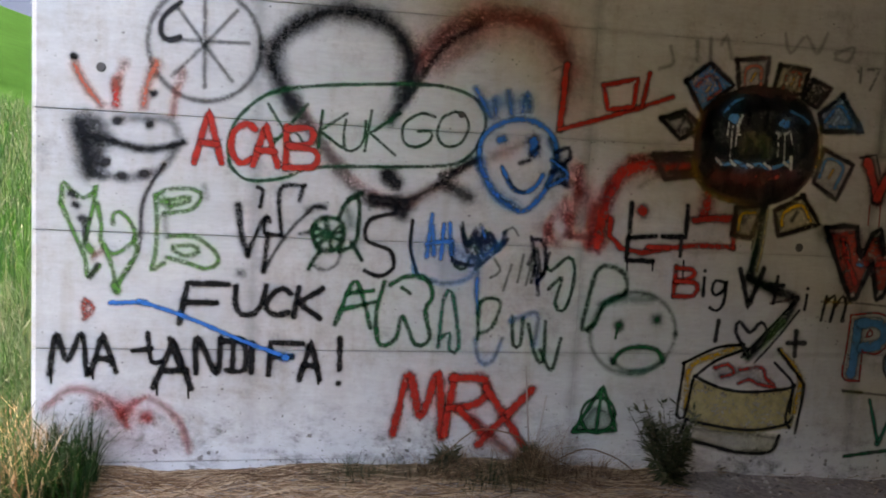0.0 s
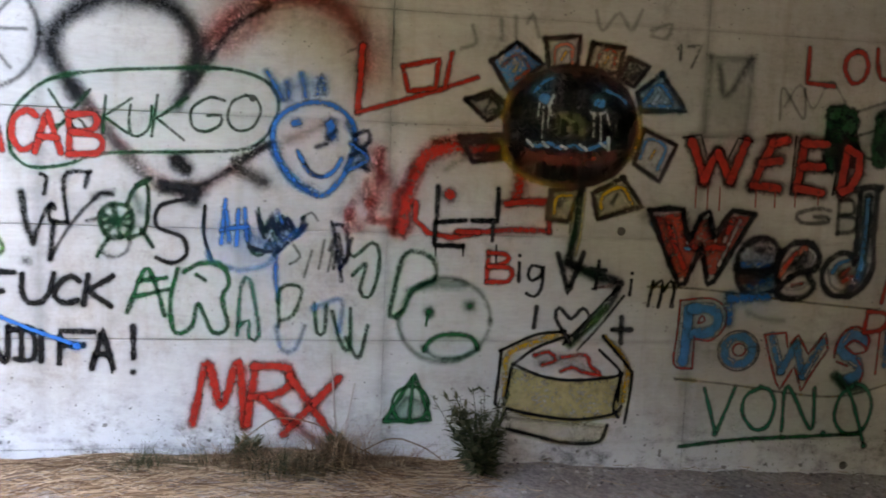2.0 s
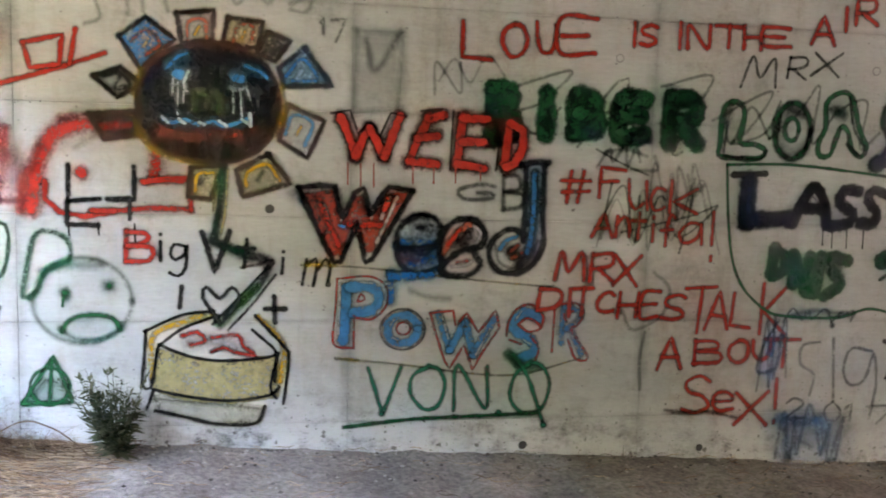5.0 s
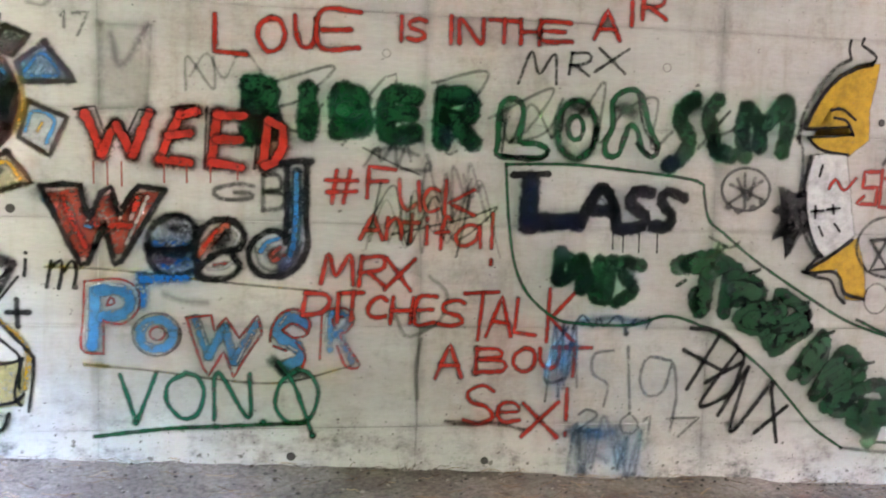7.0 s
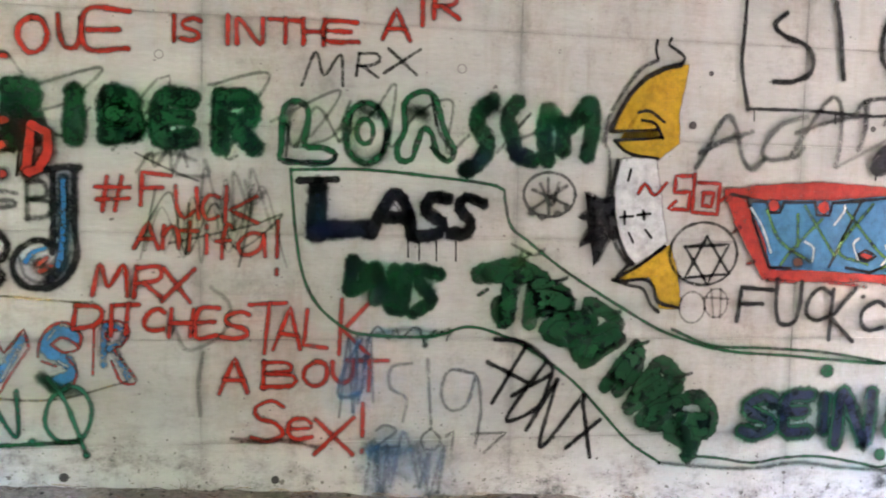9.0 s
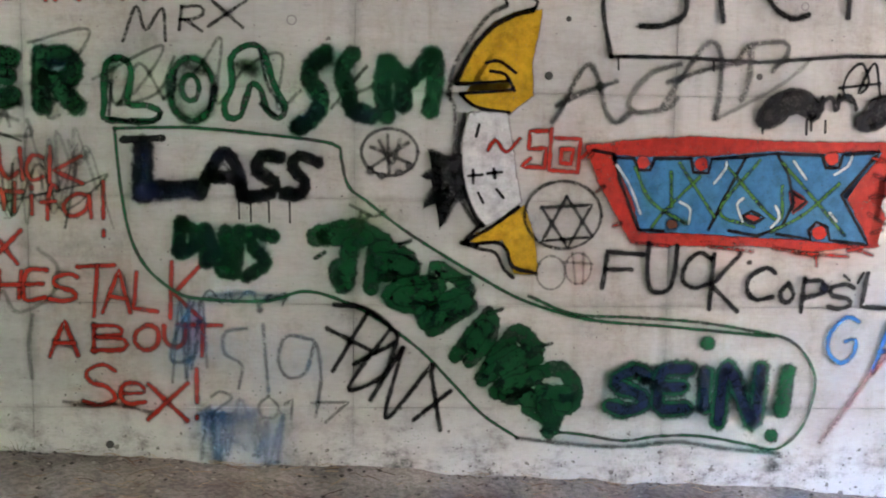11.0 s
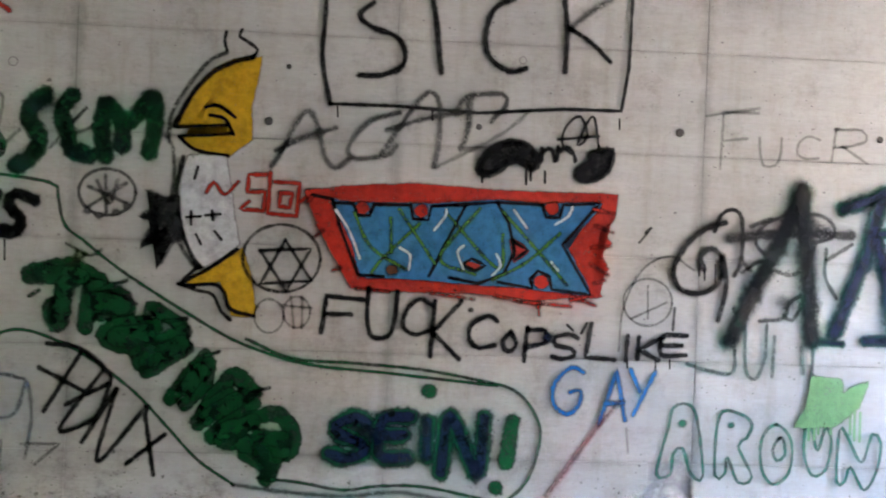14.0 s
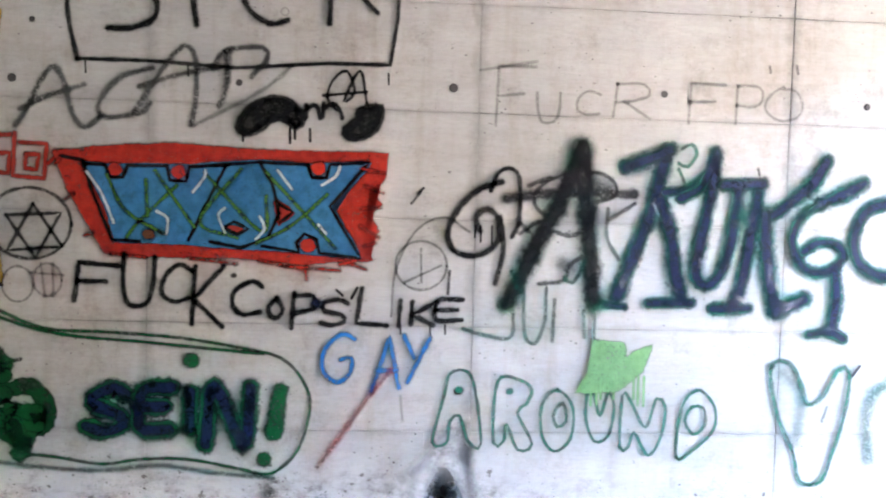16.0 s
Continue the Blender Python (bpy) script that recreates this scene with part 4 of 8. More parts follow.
strokes(g, "soot", 0.043, [(2.937, 1.545), (3.071, 1.565)], [(3.02, 1.497), (3.124, 1.479)], soft=0.8, cover=0.5)

g = tag("black barred angular frame with drips")
strokes(g, "black", 0.031, [(2.827, 1.342), (2.826, 1.178), (2.959, 1.189)], [(2.82, 1.173), (2.82, 1.07), (2.954, 1.07)], [(3.112, 1.338), (3.112, 1.19), (2.997, 1.189)], soft=0.3, cover=0.95, smooth=False)
drips(g, "black", [2.825, 3.112, 2.954], 1.078, 0.086, 0.007)
strokes(g, "soot", 0.02, [(3.092, 1.195), (3.092, 1.097)], soft=0.3, cover=0.95)

g = tag("painted sunflower with a black grinning face and a stalk")
field(g, "sky", [(3.052, 1.922), (3.166, 2.011), (3.292, 1.92), (3.144, 1.782)], soft=0.5, cover=0.75, name="petal")
strokes(g, "soot", 0.027, [(3.052, 1.922), (3.166, 2.011), (3.292, 1.92), (3.144, 1.782), (3.052, 1.922)], soft=0.45, cover=0.85, smooth=False)
strokes(g, "brown", 0.013, [(3.052, 1.922), (3.166, 2.011), (3.292, 1.92), (3.144, 1.782), (3.052, 1.922)], soft=0.5, cover=0.7, smooth=False)
strokes(g, "rust", 0.024, [(3.106, 1.902), (3.167, 1.955), (3.23, 1.897), (3.169, 1.844)], soft=0.5, cover=0.8)
strokes(g, "cream", 0.024, [(3.158, 1.879), (3.178, 1.915)], soft=0.6, cover=0.7)
field(g, "white", [(3.301, 2.035), (3.465, 2.056), (3.46, 1.928), (3.324, 1.901)], soft=0.5, cover=0.4, name="petal")
strokes(g, "soot", 0.027, [(3.301, 2.035), (3.465, 2.056), (3.46, 1.928), (3.324, 1.901), (3.301, 2.035)], soft=0.45, cover=0.85, smooth=False)
strokes(g, "brown", 0.013, [(3.301, 2.035), (3.465, 2.056), (3.46, 1.928), (3.324, 1.901), (3.301, 2.035)], soft=0.5, cover=0.7, smooth=False)
strokes(g, "orange", 0.024, [(3.35, 1.923), (3.353, 1.999), (3.421, 2.013), (3.434, 1.932)], soft=0.5, cover=0.8)
strokes(g, "yellow", 0.024, [(3.381, 1.945), (3.401, 1.981)], soft=0.6, cover=0.7)
field(g, "cream", [(3.527, 2.028), (3.682, 2.015), (3.658, 1.895), (3.503, 1.914)], soft=0.5, cover=0.5, name="petal")
strokes(g, "soot", 0.027, [(3.527, 2.028), (3.682, 2.015), (3.658, 1.895), (3.503, 1.914), (3.527, 2.028)], soft=0.45, cover=0.85, smooth=False)
strokes(g, "brown", 0.013, [(3.527, 2.028), (3.682, 2.015), (3.658, 1.895), (3.503, 1.914), (3.527, 2.028)], soft=0.5, cover=0.7, smooth=False)
strokes(g, "rust", 0.024, [(3.551, 1.921), (3.575, 1.995), (3.64, 1.992), (3.631, 1.92)], soft=0.5, cover=0.8)
strokes(g, "yellow", 0.024, [(3.588, 1.936), (3.608, 1.973)], soft=0.6, cover=0.7)
field(g, "teal", [(3.707, 1.97), (3.808, 1.938), (3.741, 1.841), (3.659, 1.874)], soft=0.5, cover=0.45, name="petal")
strokes(g, "soot", 0.027, [(3.707, 1.97), (3.808, 1.938), (3.741, 1.841), (3.659, 1.874), (3.707, 1.97)], soft=0.45, cover=0.85, smooth=False)
strokes(g, "brown", 0.013, [(3.707, 1.97), (3.808, 1.938), (3.741, 1.841), (3.659, 1.874), (3.707, 1.97)], soft=0.5, cover=0.7, smooth=False)
strokes(g, "soot", 0.024, [(3.691, 1.881), (3.727, 1.934), (3.766, 1.92), (3.729, 1.872)], soft=0.5, cover=0.8)
strokes(g, "grey", 0.024, [(3.718, 1.882), (3.739, 1.919)], soft=0.6, cover=0.7)
field(g, "sky", [(3.875, 1.909), (4.002, 1.741), (3.783, 1.728), (3.758, 1.811)], soft=0.5, cover=0.6, name="petal")
strokes(g, "soot", 0.027, [(3.875, 1.909), (4.002, 1.741), (3.783, 1.728), (3.758, 1.811), (3.875, 1.909)], soft=0.45, cover=0.85, smooth=False)
strokes(g, "brown", 0.013, [(3.875, 1.909), (4.002, 1.741), (3.783, 1.728), (3.758, 1.811), (3.875, 1.909)], soft=0.5, cover=0.7, smooth=False)
strokes(g, "aqua", 0.024, [(3.792, 1.776), (3.866, 1.857), (3.935, 1.765), (3.82, 1.756)], soft=0.5, cover=0.8)
strokes(g, "white", 0.024, [(3.841, 1.767), (3.862, 1.804)], soft=0.6, cover=0.7)
field(g, "white", [(3.802, 1.642), (3.969, 1.576), (3.892, 1.403), (3.763, 1.48)], soft=0.5, cover=0.55, name="petal")
strokes(g, "soot", 0.027, [(3.802, 1.642), (3.969, 1.576), (3.892, 1.403), (3.763, 1.48), (3.802, 1.642)], soft=0.45, cover=0.85, smooth=False)
strokes(g, "brown", 0.013, [(3.802, 1.642), (3.969, 1.576), (3.892, 1.403), (3.763, 1.48), (3.802, 1.642)], soft=0.5, cover=0.7, smooth=False)
strokes(g, "sky", 0.024, [(3.79, 1.507), (3.825, 1.598), (3.914, 1.564), (3.879, 1.456)], soft=0.5, cover=0.8)
strokes(g, "yellow", 0.024, [(3.842, 1.509), (3.863, 1.546)], soft=0.6, cover=0.7)
field(g, "cream", [(3.711, 1.415), (3.814, 1.279), (3.597, 1.211), (3.566, 1.333)], soft=0.5, cover=0.5, name="petal")
strokes(g, "soot", 0.027, [(3.711, 1.415), (3.814, 1.279), (3.597, 1.211), (3.566, 1.333), (3.711, 1.415)], soft=0.45, cover=0.85, smooth=False)
strokes(g, "brown", 0.013, [(3.711, 1.415), (3.814, 1.279), (3.597, 1.211), (3.566, 1.333), (3.711, 1.415)], soft=0.5, cover=0.7, smooth=False)
strokes(g, "yellow", 0.024, [(3.612, 1.265), (3.615, 1.323), (3.707, 1.367), (3.764, 1.294)], soft=0.5, cover=0.8)
strokes(g, "soot", 0.024, [(3.665, 1.292), (3.686, 1.33)], soft=0.6, cover=0.7)
field(g, "cream", [(3.363, 1.342), (3.512, 1.358), (3.451, 1.198), (3.35, 1.207)], soft=0.5, cover=0.5, name="petal")
strokes(g, "soot", 0.027, [(3.363, 1.342), (3.512, 1.358), (3.451, 1.198), (3.35, 1.207), (3.363, 1.342)], soft=0.45, cover=0.85, smooth=False)
strokes(g, "brown", 0.013, [(3.363, 1.342), (3.512, 1.358), (3.451, 1.198), (3.35, 1.207), (3.363, 1.342)], soft=0.5, cover=0.7, smooth=False)
strokes(g, "yellow", 0.024, [(3.381, 1.234), (3.395, 1.313), (3.47, 1.32)], soft=0.5, cover=0.8)
strokes(g, "grey", 0.024, [(3.404, 1.269), (3.425, 1.306)], soft=0.6, cover=0.7)
field(g, "grey", [(2.94, 1.741), (3.057, 1.784), (3.151, 1.711), (3.043, 1.651)], soft=0.5, cover=0.35, name="petal")
strokes(g, "soot", 0.027, [(2.94, 1.741), (3.057, 1.784), (3.151, 1.711), (3.043, 1.651), (2.94, 1.741)], soft=0.45, cover=0.85, smooth=False)
strokes(g, "brown", 0.013, [(2.94, 1.741), (3.057, 1.784), (3.151, 1.711), (3.043, 1.651), (2.94, 1.741)], soft=0.5, cover=0.7, smooth=False)
strokes(g, "soot", 0.024, [(2.986, 1.74), (3.052, 1.758), (3.099, 1.709), (3.038, 1.686)], soft=0.5, cover=0.8)
strokes(g, "grey", 0.024, [(3.032, 1.701), (3.052, 1.738)], soft=0.6, cover=0.7)
field(g, "grey", [(2.917, 1.57), (3.127, 1.592), (3.155, 1.49), (2.984, 1.46)], soft=0.5, cover=0.35, name="petal")
strokes(g, "soot", 0.027, [(2.917, 1.57), (3.127, 1.592), (3.155, 1.49), (2.984, 1.46), (2.917, 1.57)], soft=0.45, cover=0.85, smooth=False)
strokes(g, "brown", 0.013, [(2.917, 1.57), (3.127, 1.592), (3.155, 1.49), (2.984, 1.46), (2.917, 1.57)], soft=0.5, cover=0.7, smooth=False)
strokes(g, "soot", 0.024, [(2.968, 1.546), (3.102, 1.561), (3.113, 1.509), (3.005, 1.491)], soft=0.5, cover=0.8)
strokes(g, "red", 0.024, [(3.035, 1.507), (3.055, 1.544)], soft=0.6, cover=0.7)
field(g, "black", ring(3.444, 1.638, 0.316, 0.271, parts=30)[:-1], soft=0.3, cover=0.98, name="face")
strokes(g, "brown", 0.054, [(3.176, 1.48), (3.282, 1.405), (3.442, 1.383), (3.602, 1.413), (3.721, 1.516)], [(3.146, 1.685), (3.17, 1.788), (3.247, 1.862)], [(3.377, 1.893), (3.562, 1.881), (3.685, 1.808)], soft=0.8, cover=0.55)
strokes(g, "brown", 0.027, [(3.132, 1.628), (3.149, 1.505), (3.229, 1.414), (3.378, 1.371), (3.538, 1.374), (3.667, 1.43), (3.745, 1.532), (3.763, 1.67), (3.715, 1.799), (3.621, 1.878), (3.471, 1.908), (3.304, 1.88), (3.18, 1.804), (3.131, 1.684), (3.132, 1.628)], soft=0.5, cover=0.8, name="ring")
strokes(g, "yellow", 0.021, [(3.112, 1.566), (3.15, 1.464), (3.256, 1.389), (3.416, 1.356)], [(3.771, 1.743), (3.786, 1.628), (3.746, 1.506)], [(3.144, 1.782), (3.11, 1.668)], soft=0.6, cover=0.6, name="ring")
strokes(g, "navy", 0.043, [(3.172, 1.686), (3.202, 1.774), (3.304, 1.86)], [(3.327, 1.794), (3.484, 1.847), (3.671, 1.833)], [(3.619, 1.779), (3.702, 1.704), (3.694, 1.599)], [(3.226, 1.611), (3.331, 1.598)], [(3.515, 1.672), (3.623, 1.629)], soft=0.8, cover=0.6)
strokes(g, "grey", 0.013, [(3.174, 1.583), (3.384, 1.595), (3.705, 1.594)], [(3.378, 1.847), (3.391, 1.745)], [(3.484, 1.836), (3.476, 1.733)], [(3.638, 1.676), (3.662, 1.572)], [(3.204, 1.672), (3.189, 1.594)], soft=0.8, cover=0.4)
strokes(g, "sky", 0.075, [(3.306, 1.768), (3.319, 1.763)], [(3.571, 1.757), (3.585, 1.757)], soft=0.5, cover=0.92, name="dot")
strokes(g, "sky", 0.037, [(3.259, 1.791), (3.305, 1.839), (3.346, 1.861)], [(3.607, 1.815), (3.678, 1.787), (3.706, 1.762)], soft=0.7, cover=0.7)
strokes(g, "white", 0.029, [(3.353, 1.78), (3.333, 1.728), (3.344, 1.692)], [(3.54, 1.714), (3.567, 1.7), (3.61, 1.717)], soft=0.7, cover=0.6)
strokes(g, "white", 0.013, [(3.307, 1.727), (3.305, 1.582)], [(3.333, 1.717), (3.33, 1.635)], [(3.286, 1.741), (3.282, 1.674)], [(3.551, 1.709), (3.554, 1.6)], [(3.583, 1.711), (3.592, 1.57)], [(3.61, 1.722), (3.628, 1.66)], soft=0.75, cover=0.55, name="drip")
strokes(g, "cream", 0.021, [(3.373, 1.605), (3.376, 1.678), (3.413, 1.694), (3.435, 1.659), (3.436, 1.617)], [(3.441, 1.654), (3.461, 1.691), (3.493, 1.671), (3.501, 1.593)], soft=0.8, cover=0.45)
strokes(g, "moss", 0.016, [(3.389, 1.611), (3.393, 1.668), (3.424, 1.674)], [(3.456, 1.665), (3.483, 1.655), (3.484, 1.598)], soft=0.5, cover=0.7)
strokes(g, "rust", 0.080, [(3.238, 1.497), (3.386, 1.486), (3.546, 1.495), (3.637, 1.514)], soft=0.6, cover=0.75)
strokes(g, "black", 0.019, [(3.301, 1.52), (3.308, 1.427)], [(3.38, 1.517), (3.388, 1.418)], [(3.46, 1.519), (3.462, 1.42)], [(3.54, 1.521), (3.548, 1.432)], [(3.61, 1.529), (3.612, 1.455)], soft=0.5, cover=0.8)
strokes(g, "sky", 0.037, [(3.242, 1.56), (3.29, 1.545), (3.342, 1.563), (3.395, 1.538), (3.454, 1.555), (3.513, 1.536), (3.571, 1.554), (3.625, 1.576)], soft=0.6, cover=0.8)
strokes(g, "white", 0.021, [(3.237, 1.57), (3.263, 1.545)], [(3.31, 1.562), (3.337, 1.542)], [(3.401, 1.549), (3.427, 1.539)], [(3.491, 1.557), (3.523, 1.537)], [(3.592, 1.57), (3.631, 1.545)], [(3.629, 1.597), (3.631, 1.54)], soft=0.5, cover=0.75)
strokes(g, "grey", 0.011, [(3.28, 1.504), (3.276, 1.431)], [(3.349, 1.495), (3.356, 1.412)], [(3.423, 1.508), (3.43, 1.409)], [(3.498, 1.499), (3.5, 1.421)], [(3.578, 1.512), (3.574, 1.444)], [(3.621, 1.524), (3.633, 1.461)], soft=0.5, cover=0.6, name="drip")
strokes(g, "black", 0.054, [(3.512, 1.353), (3.5, 1.199), (3.467, 1.007)], soft=0.35, cover=0.85, smooth=False)
strokes(g, "green", 0.021, [(3.502, 1.331), (3.49, 1.172), (3.466, 1.039)], soft=0.4, cover=0.85)
strokes(g, "cream", 0.013, [(3.529, 1.332), (3.517, 1.146), (3.498, 1.039)], soft=0.5, cover=0.8)
strokes(g, "yellow", 0.011, [(3.476, 1.304), (3.463, 1.146)], soft=0.5, cover=0.6)
strokes(g, "black", 0.080, [(3.467, 1.007), (3.56, 0.96), (3.698, 0.917)], soft=0.5, cover=0.9)
strokes(g, "green", 0.024, [(3.484, 0.986), (3.615, 0.944)], soft=0.6, cover=0.7)
strokes(g, "rust", 0.016, [(3.589, 0.879), (3.682, 0.896)], soft=0.5, cover=0.7)
strokes(g, "black", 0.048, [(3.731, 0.907), (3.674, 0.798), (3.567, 0.695), (3.476, 0.625)], soft=0.4, cover=0.85)
strokes(g, "moss", 0.043, [(3.663, 0.782), (3.573, 0.684), (3.493, 0.598)], soft=0.5, cover=0.75)
strokes(g, "black", 0.013, [(3.716, 0.885), (3.593, 0.749), (3.46, 0.609)], [(3.75, 0.847), (3.638, 0.7), (3.532, 0.581)], soft=0.4, cover=0.9)

g = tag("painted yellow flower pot with black outline and red soil")
field(g, "cream", [(3.217, 0.481), (3.484, 0.412), (3.755, 0.447), (3.763, 0.262), (3.539, 0.232), (3.324, 0.256), (3.197, 0.303)], soft=0.25, cover=0.75, name="pot_body")
field(g, "cream", [(3.191, 0.26), (3.704, 0.2), (3.677, 0.123), (3.459, 0.125), (3.218, 0.188)], soft=0.25, cover=0.35, name="pot_foot")
strokes(g, "yellow", 0.043, [(3.186, 0.347), (3.191, 0.549), (3.322, 0.619), (3.455, 0.66)], [(3.67, 0.641), (3.787, 0.51), (3.779, 0.331)], soft=0.4, cover=0.7)
strokes(g, "white", 0.086, [(3.349, 0.519), (3.456, 0.53), (3.591, 0.487)], soft=0.8, cover=0.5)
strokes(g, "red", 0.026, [(3.322, 0.554), (3.389, 0.572), (3.429, 0.531), (3.362, 0.51)], [(3.456, 0.544), (3.576, 0.555), (3.604, 0.5), (3.659, 0.458), (3.564, 0.473), (3.51, 0.496), (3.456, 0.476)], soft=0.5, cover=0.85)
strokes(g, "black", 0.017, [(3.217, 0.508), (3.322, 0.587), (3.481, 0.651)], [(3.217, 0.513), (3.35, 0.456), (3.483, 0.434), (3.646, 0.439), (3.755, 0.469), (3.644, 0.581)], [(3.151, 0.576), (3.322, 0.654), (3.468, 0.671)], [(3.139, 0.321), (3.159, 0.576)], [(3.139, 0.321), (3.178, 0.306), (3.212, 0.494)], [(3.191, 0.298), (3.324, 0.266), (3.539, 0.238), (3.73, 0.263), (3.771, 0.303)], [(3.755, 0.469), (3.751, 0.331)], [(3.657, 0.649), (3.795, 0.496), (3.816, 0.44), (3.792, 0.219)], [(3.768, 0.469), (3.73, 0.304), (3.758, 0.248)], soft=0.35, cover=0.95)
strokes(g, "black", 0.017, [(3.191, 0.292), (3.16, 0.206)], [(3.197, 0.197), (3.324, 0.165), (3.486, 0.124), (3.663, 0.126), (3.704, 0.208)], soft=0.35, cover=0.95)

g = tag("red and black handwritten sprayed words")
letters(g, "B", [(3.074, 0.903, 0.116, 0.141)], [("red", 0.031)], lean=0, soft=0.4, cover=0.95)
letters(g, "ig", [(3.216, 0.913, 0.021, 0.121), (3.263, 0.833, 0.084, 0.154)], [("black", 0.02)], lean=0, soft=0.3, cover=0.95)
letters(g, "V", [(3.412, 0.858, 0.125, 0.187)], [("black", 0.034)], lean=0, soft=0.3, cover=0.95)
letters(g, "tim", [(3.571, 0.879, 0.082, 0.134), (3.769, 0.851, 0.028, 0.108), (3.884, 0.795, 0.125, 0.131)], [("black", 0.02)], lean=0.2, soft=0.3, cover=0.95)
strokes(g, "soot", 0.026, [(3.321, 0.788), (3.311, 0.689)], soft=0.3, cover=0.95)
strokes(g, "soot", 0.023, [(3.495, 0.616), (3.417, 0.733), (3.432, 0.787), (3.494, 0.732), (3.547, 0.785), (3.583, 0.731), (3.514, 0.632)], soft=0.4, cover=0.95)
letters(g, "+", [(3.701, 0.62, 0.094, 0.123)], [("soot", 0.029)], lean=0, soft=0.3, cover=0.95)

g = tag("green sprayed sad smiley with a hooked tuft")
strokes(g, "green", 0.026, ring(2.881, 0.721, 0.217, 0.2), soft=0.95, cover=0.55, name="ring")
strokes(g, "green", 0.029, [(2.674, 0.754), (2.624, 0.737), (2.64, 0.859), (2.677, 1.013), (2.737, 1.039), (2.819, 1), (2.826, 0.915), (2.73, 0.863), (2.692, 0.78), (2.674, 0.754)], soft=0.55, cover=0.85)
strokes(g, "teal", 0.046, [(2.705, 0.858), (2.831, 0.883), (2.958, 0.883)], soft=1, cover=0.5)
strokes(g, "green", 0.069, [(2.803, 0.758), (2.808, 0.758)], soft=0.6, cover=0.95, name="dot")
strokes(g, "green", 0.069, [(2.994, 0.788), (2.999, 0.788)], soft=0.7, cover=0.95, name="dot")
strokes(g, "green", 0.014, [(2.8, 0.74), (2.794, 0.696)], soft=0.4, cover=0.95)
strokes(g, "green", 0.031, [(2.789, 0.58), (2.83, 0.635), (2.919, 0.654), (3.009, 0.64), (3.045, 0.586)], soft=0.5, cover=0.95)
strokes(g, "teal", 0.026, [(2.779, 0.596), (2.842, 0.547), (2.944, 0.54), (3.034, 0.578)], soft=0.9, cover=0.6)

g = tag("green triangle with a circle and a line inside")
field(g, "teal", [(2.629, 0.25), (2.713, 0.359), (2.802, 0.33), (2.822, 0.239)], soft=0.8, cover=0.35)
strokes(g, "green", 0.023, [(2.613, 0.24), (2.75, 0.464), (2.832, 0.244), (2.613, 0.24)], soft=0.4, cover=0.95, smooth=False)
strokes(g, "green", 0.017, ring(2.733, 0.319, 0.086, 0.086), soft=0.4, cover=0.95, name="ring")
strokes(g, "green", 0.02, [(2.744, 0.451), (2.73, 0.236)], soft=0.3, cover=0.95)

g = tag("faint grey ghost lettering near the top")
letters(g, "GB", [(4.617, 1.218, 0.181, 0.08), (4.841, 1.178, 0.101, 0.165)], [("grey", 0.026)], lean=0, soft=0.5, cover=0.7)
letters(g, "17", [(3.94, 1.972, 0.036, 0.075), (3.996, 1.939, 0.065, 0.107)], [("grey", 0.017)], lean=0, soft=0.6, cover=0.6)
letters(g, "N", [(4.492, 1.723, 0.127, 0.154)], [("grey", 0.014)], lean=0, soft=0.6, cover=0.45)
field(g, "grey", [(4.109, 2.006), (4.342, 2.006), (4.322, 1.636), (4.1, 1.614)], soft=0.9, cover=0.16)
strokes(g, "grey", 0.034, [(4.158, 1.958), (4.206, 1.822), (4.322, 2.005)], soft=0.9, cover=0.4)
strokes(g, "grey", 0.023, [(5.356, 1.47), (5.464, 1.49), (5.574, 1.458)], [(5.494, 1.388), (5.631, 1.392), (5.615, 1.459)], [(5.798, 1.37), (5.83, 1.261), (5.884, 1.317)], [(5.646, 0.869), (5.732, 0.786), (5.694, 0.646), (5.543, 0.575), (5.485, 0.673)], [(5.613, 0.561), (5.589, 0.42), (5.601, 0.264)], soft=0.5, cover=0.45)
strokes(g, "grey", 0.014, [(4.508, 1.785), (4.583, 1.891), (4.66, 1.782), (4.74, 1.915), (4.828, 1.823)], soft=0.5, cover=0.35)

g = tag("thin yellow sprayed guide lines")
strokes(g, "yellow", 0.011, [(3.869, 0.894), (4.166, 0.883), (4.677, 0.83), (5.1, 0.794)], [(4.039, 0.439), (4.317, 0.411), (4.893, 0.345), (5.27, 0.427)], soft=0.5, cover=0.6)
strokes(g, "yellow", 0.023, [(4.039, 0.439), (4.14, 0.43)], soft=0.8, cover=0.5)

g = tag("light green scribbled loops behind the bold letters")
strokes(g, "moss", 0.017, [(4.875, 1.772), (5.163, 1.86), (5.017, 1.703), (4.898, 1.648), (4.993, 1.551), (5.114, 1.681)], [(5.21, 1.495), (5.457, 1.797), (5.407, 1.821), (5.26, 1.636)], [(5.632, 1.805), (5.898, 1.869), (5.81, 1.683), (5.71, 1.472), (5.761, 1.486)], [(5.914, 1.648), (6.225, 1.805), (6.122, 1.617), (6.019, 1.534), (6.202, 1.593), (6.279, 1.755)], [(6.229, 1.567), (6.386, 1.706), (6.491, 1.843), (6.47, 1.549), (6.602, 1.714), (6.765, 1.775), (6.744, 1.531), (6.852, 1.616)], [(6.994, 1.539), (7.158, 1.736), (7.049, 1.595), (7.218, 1.656)], [(5.965, 1.716), (6.019, 1.534), (6.121, 1.722), (6.229, 1.567)], soft=0.5, cover=0.55)
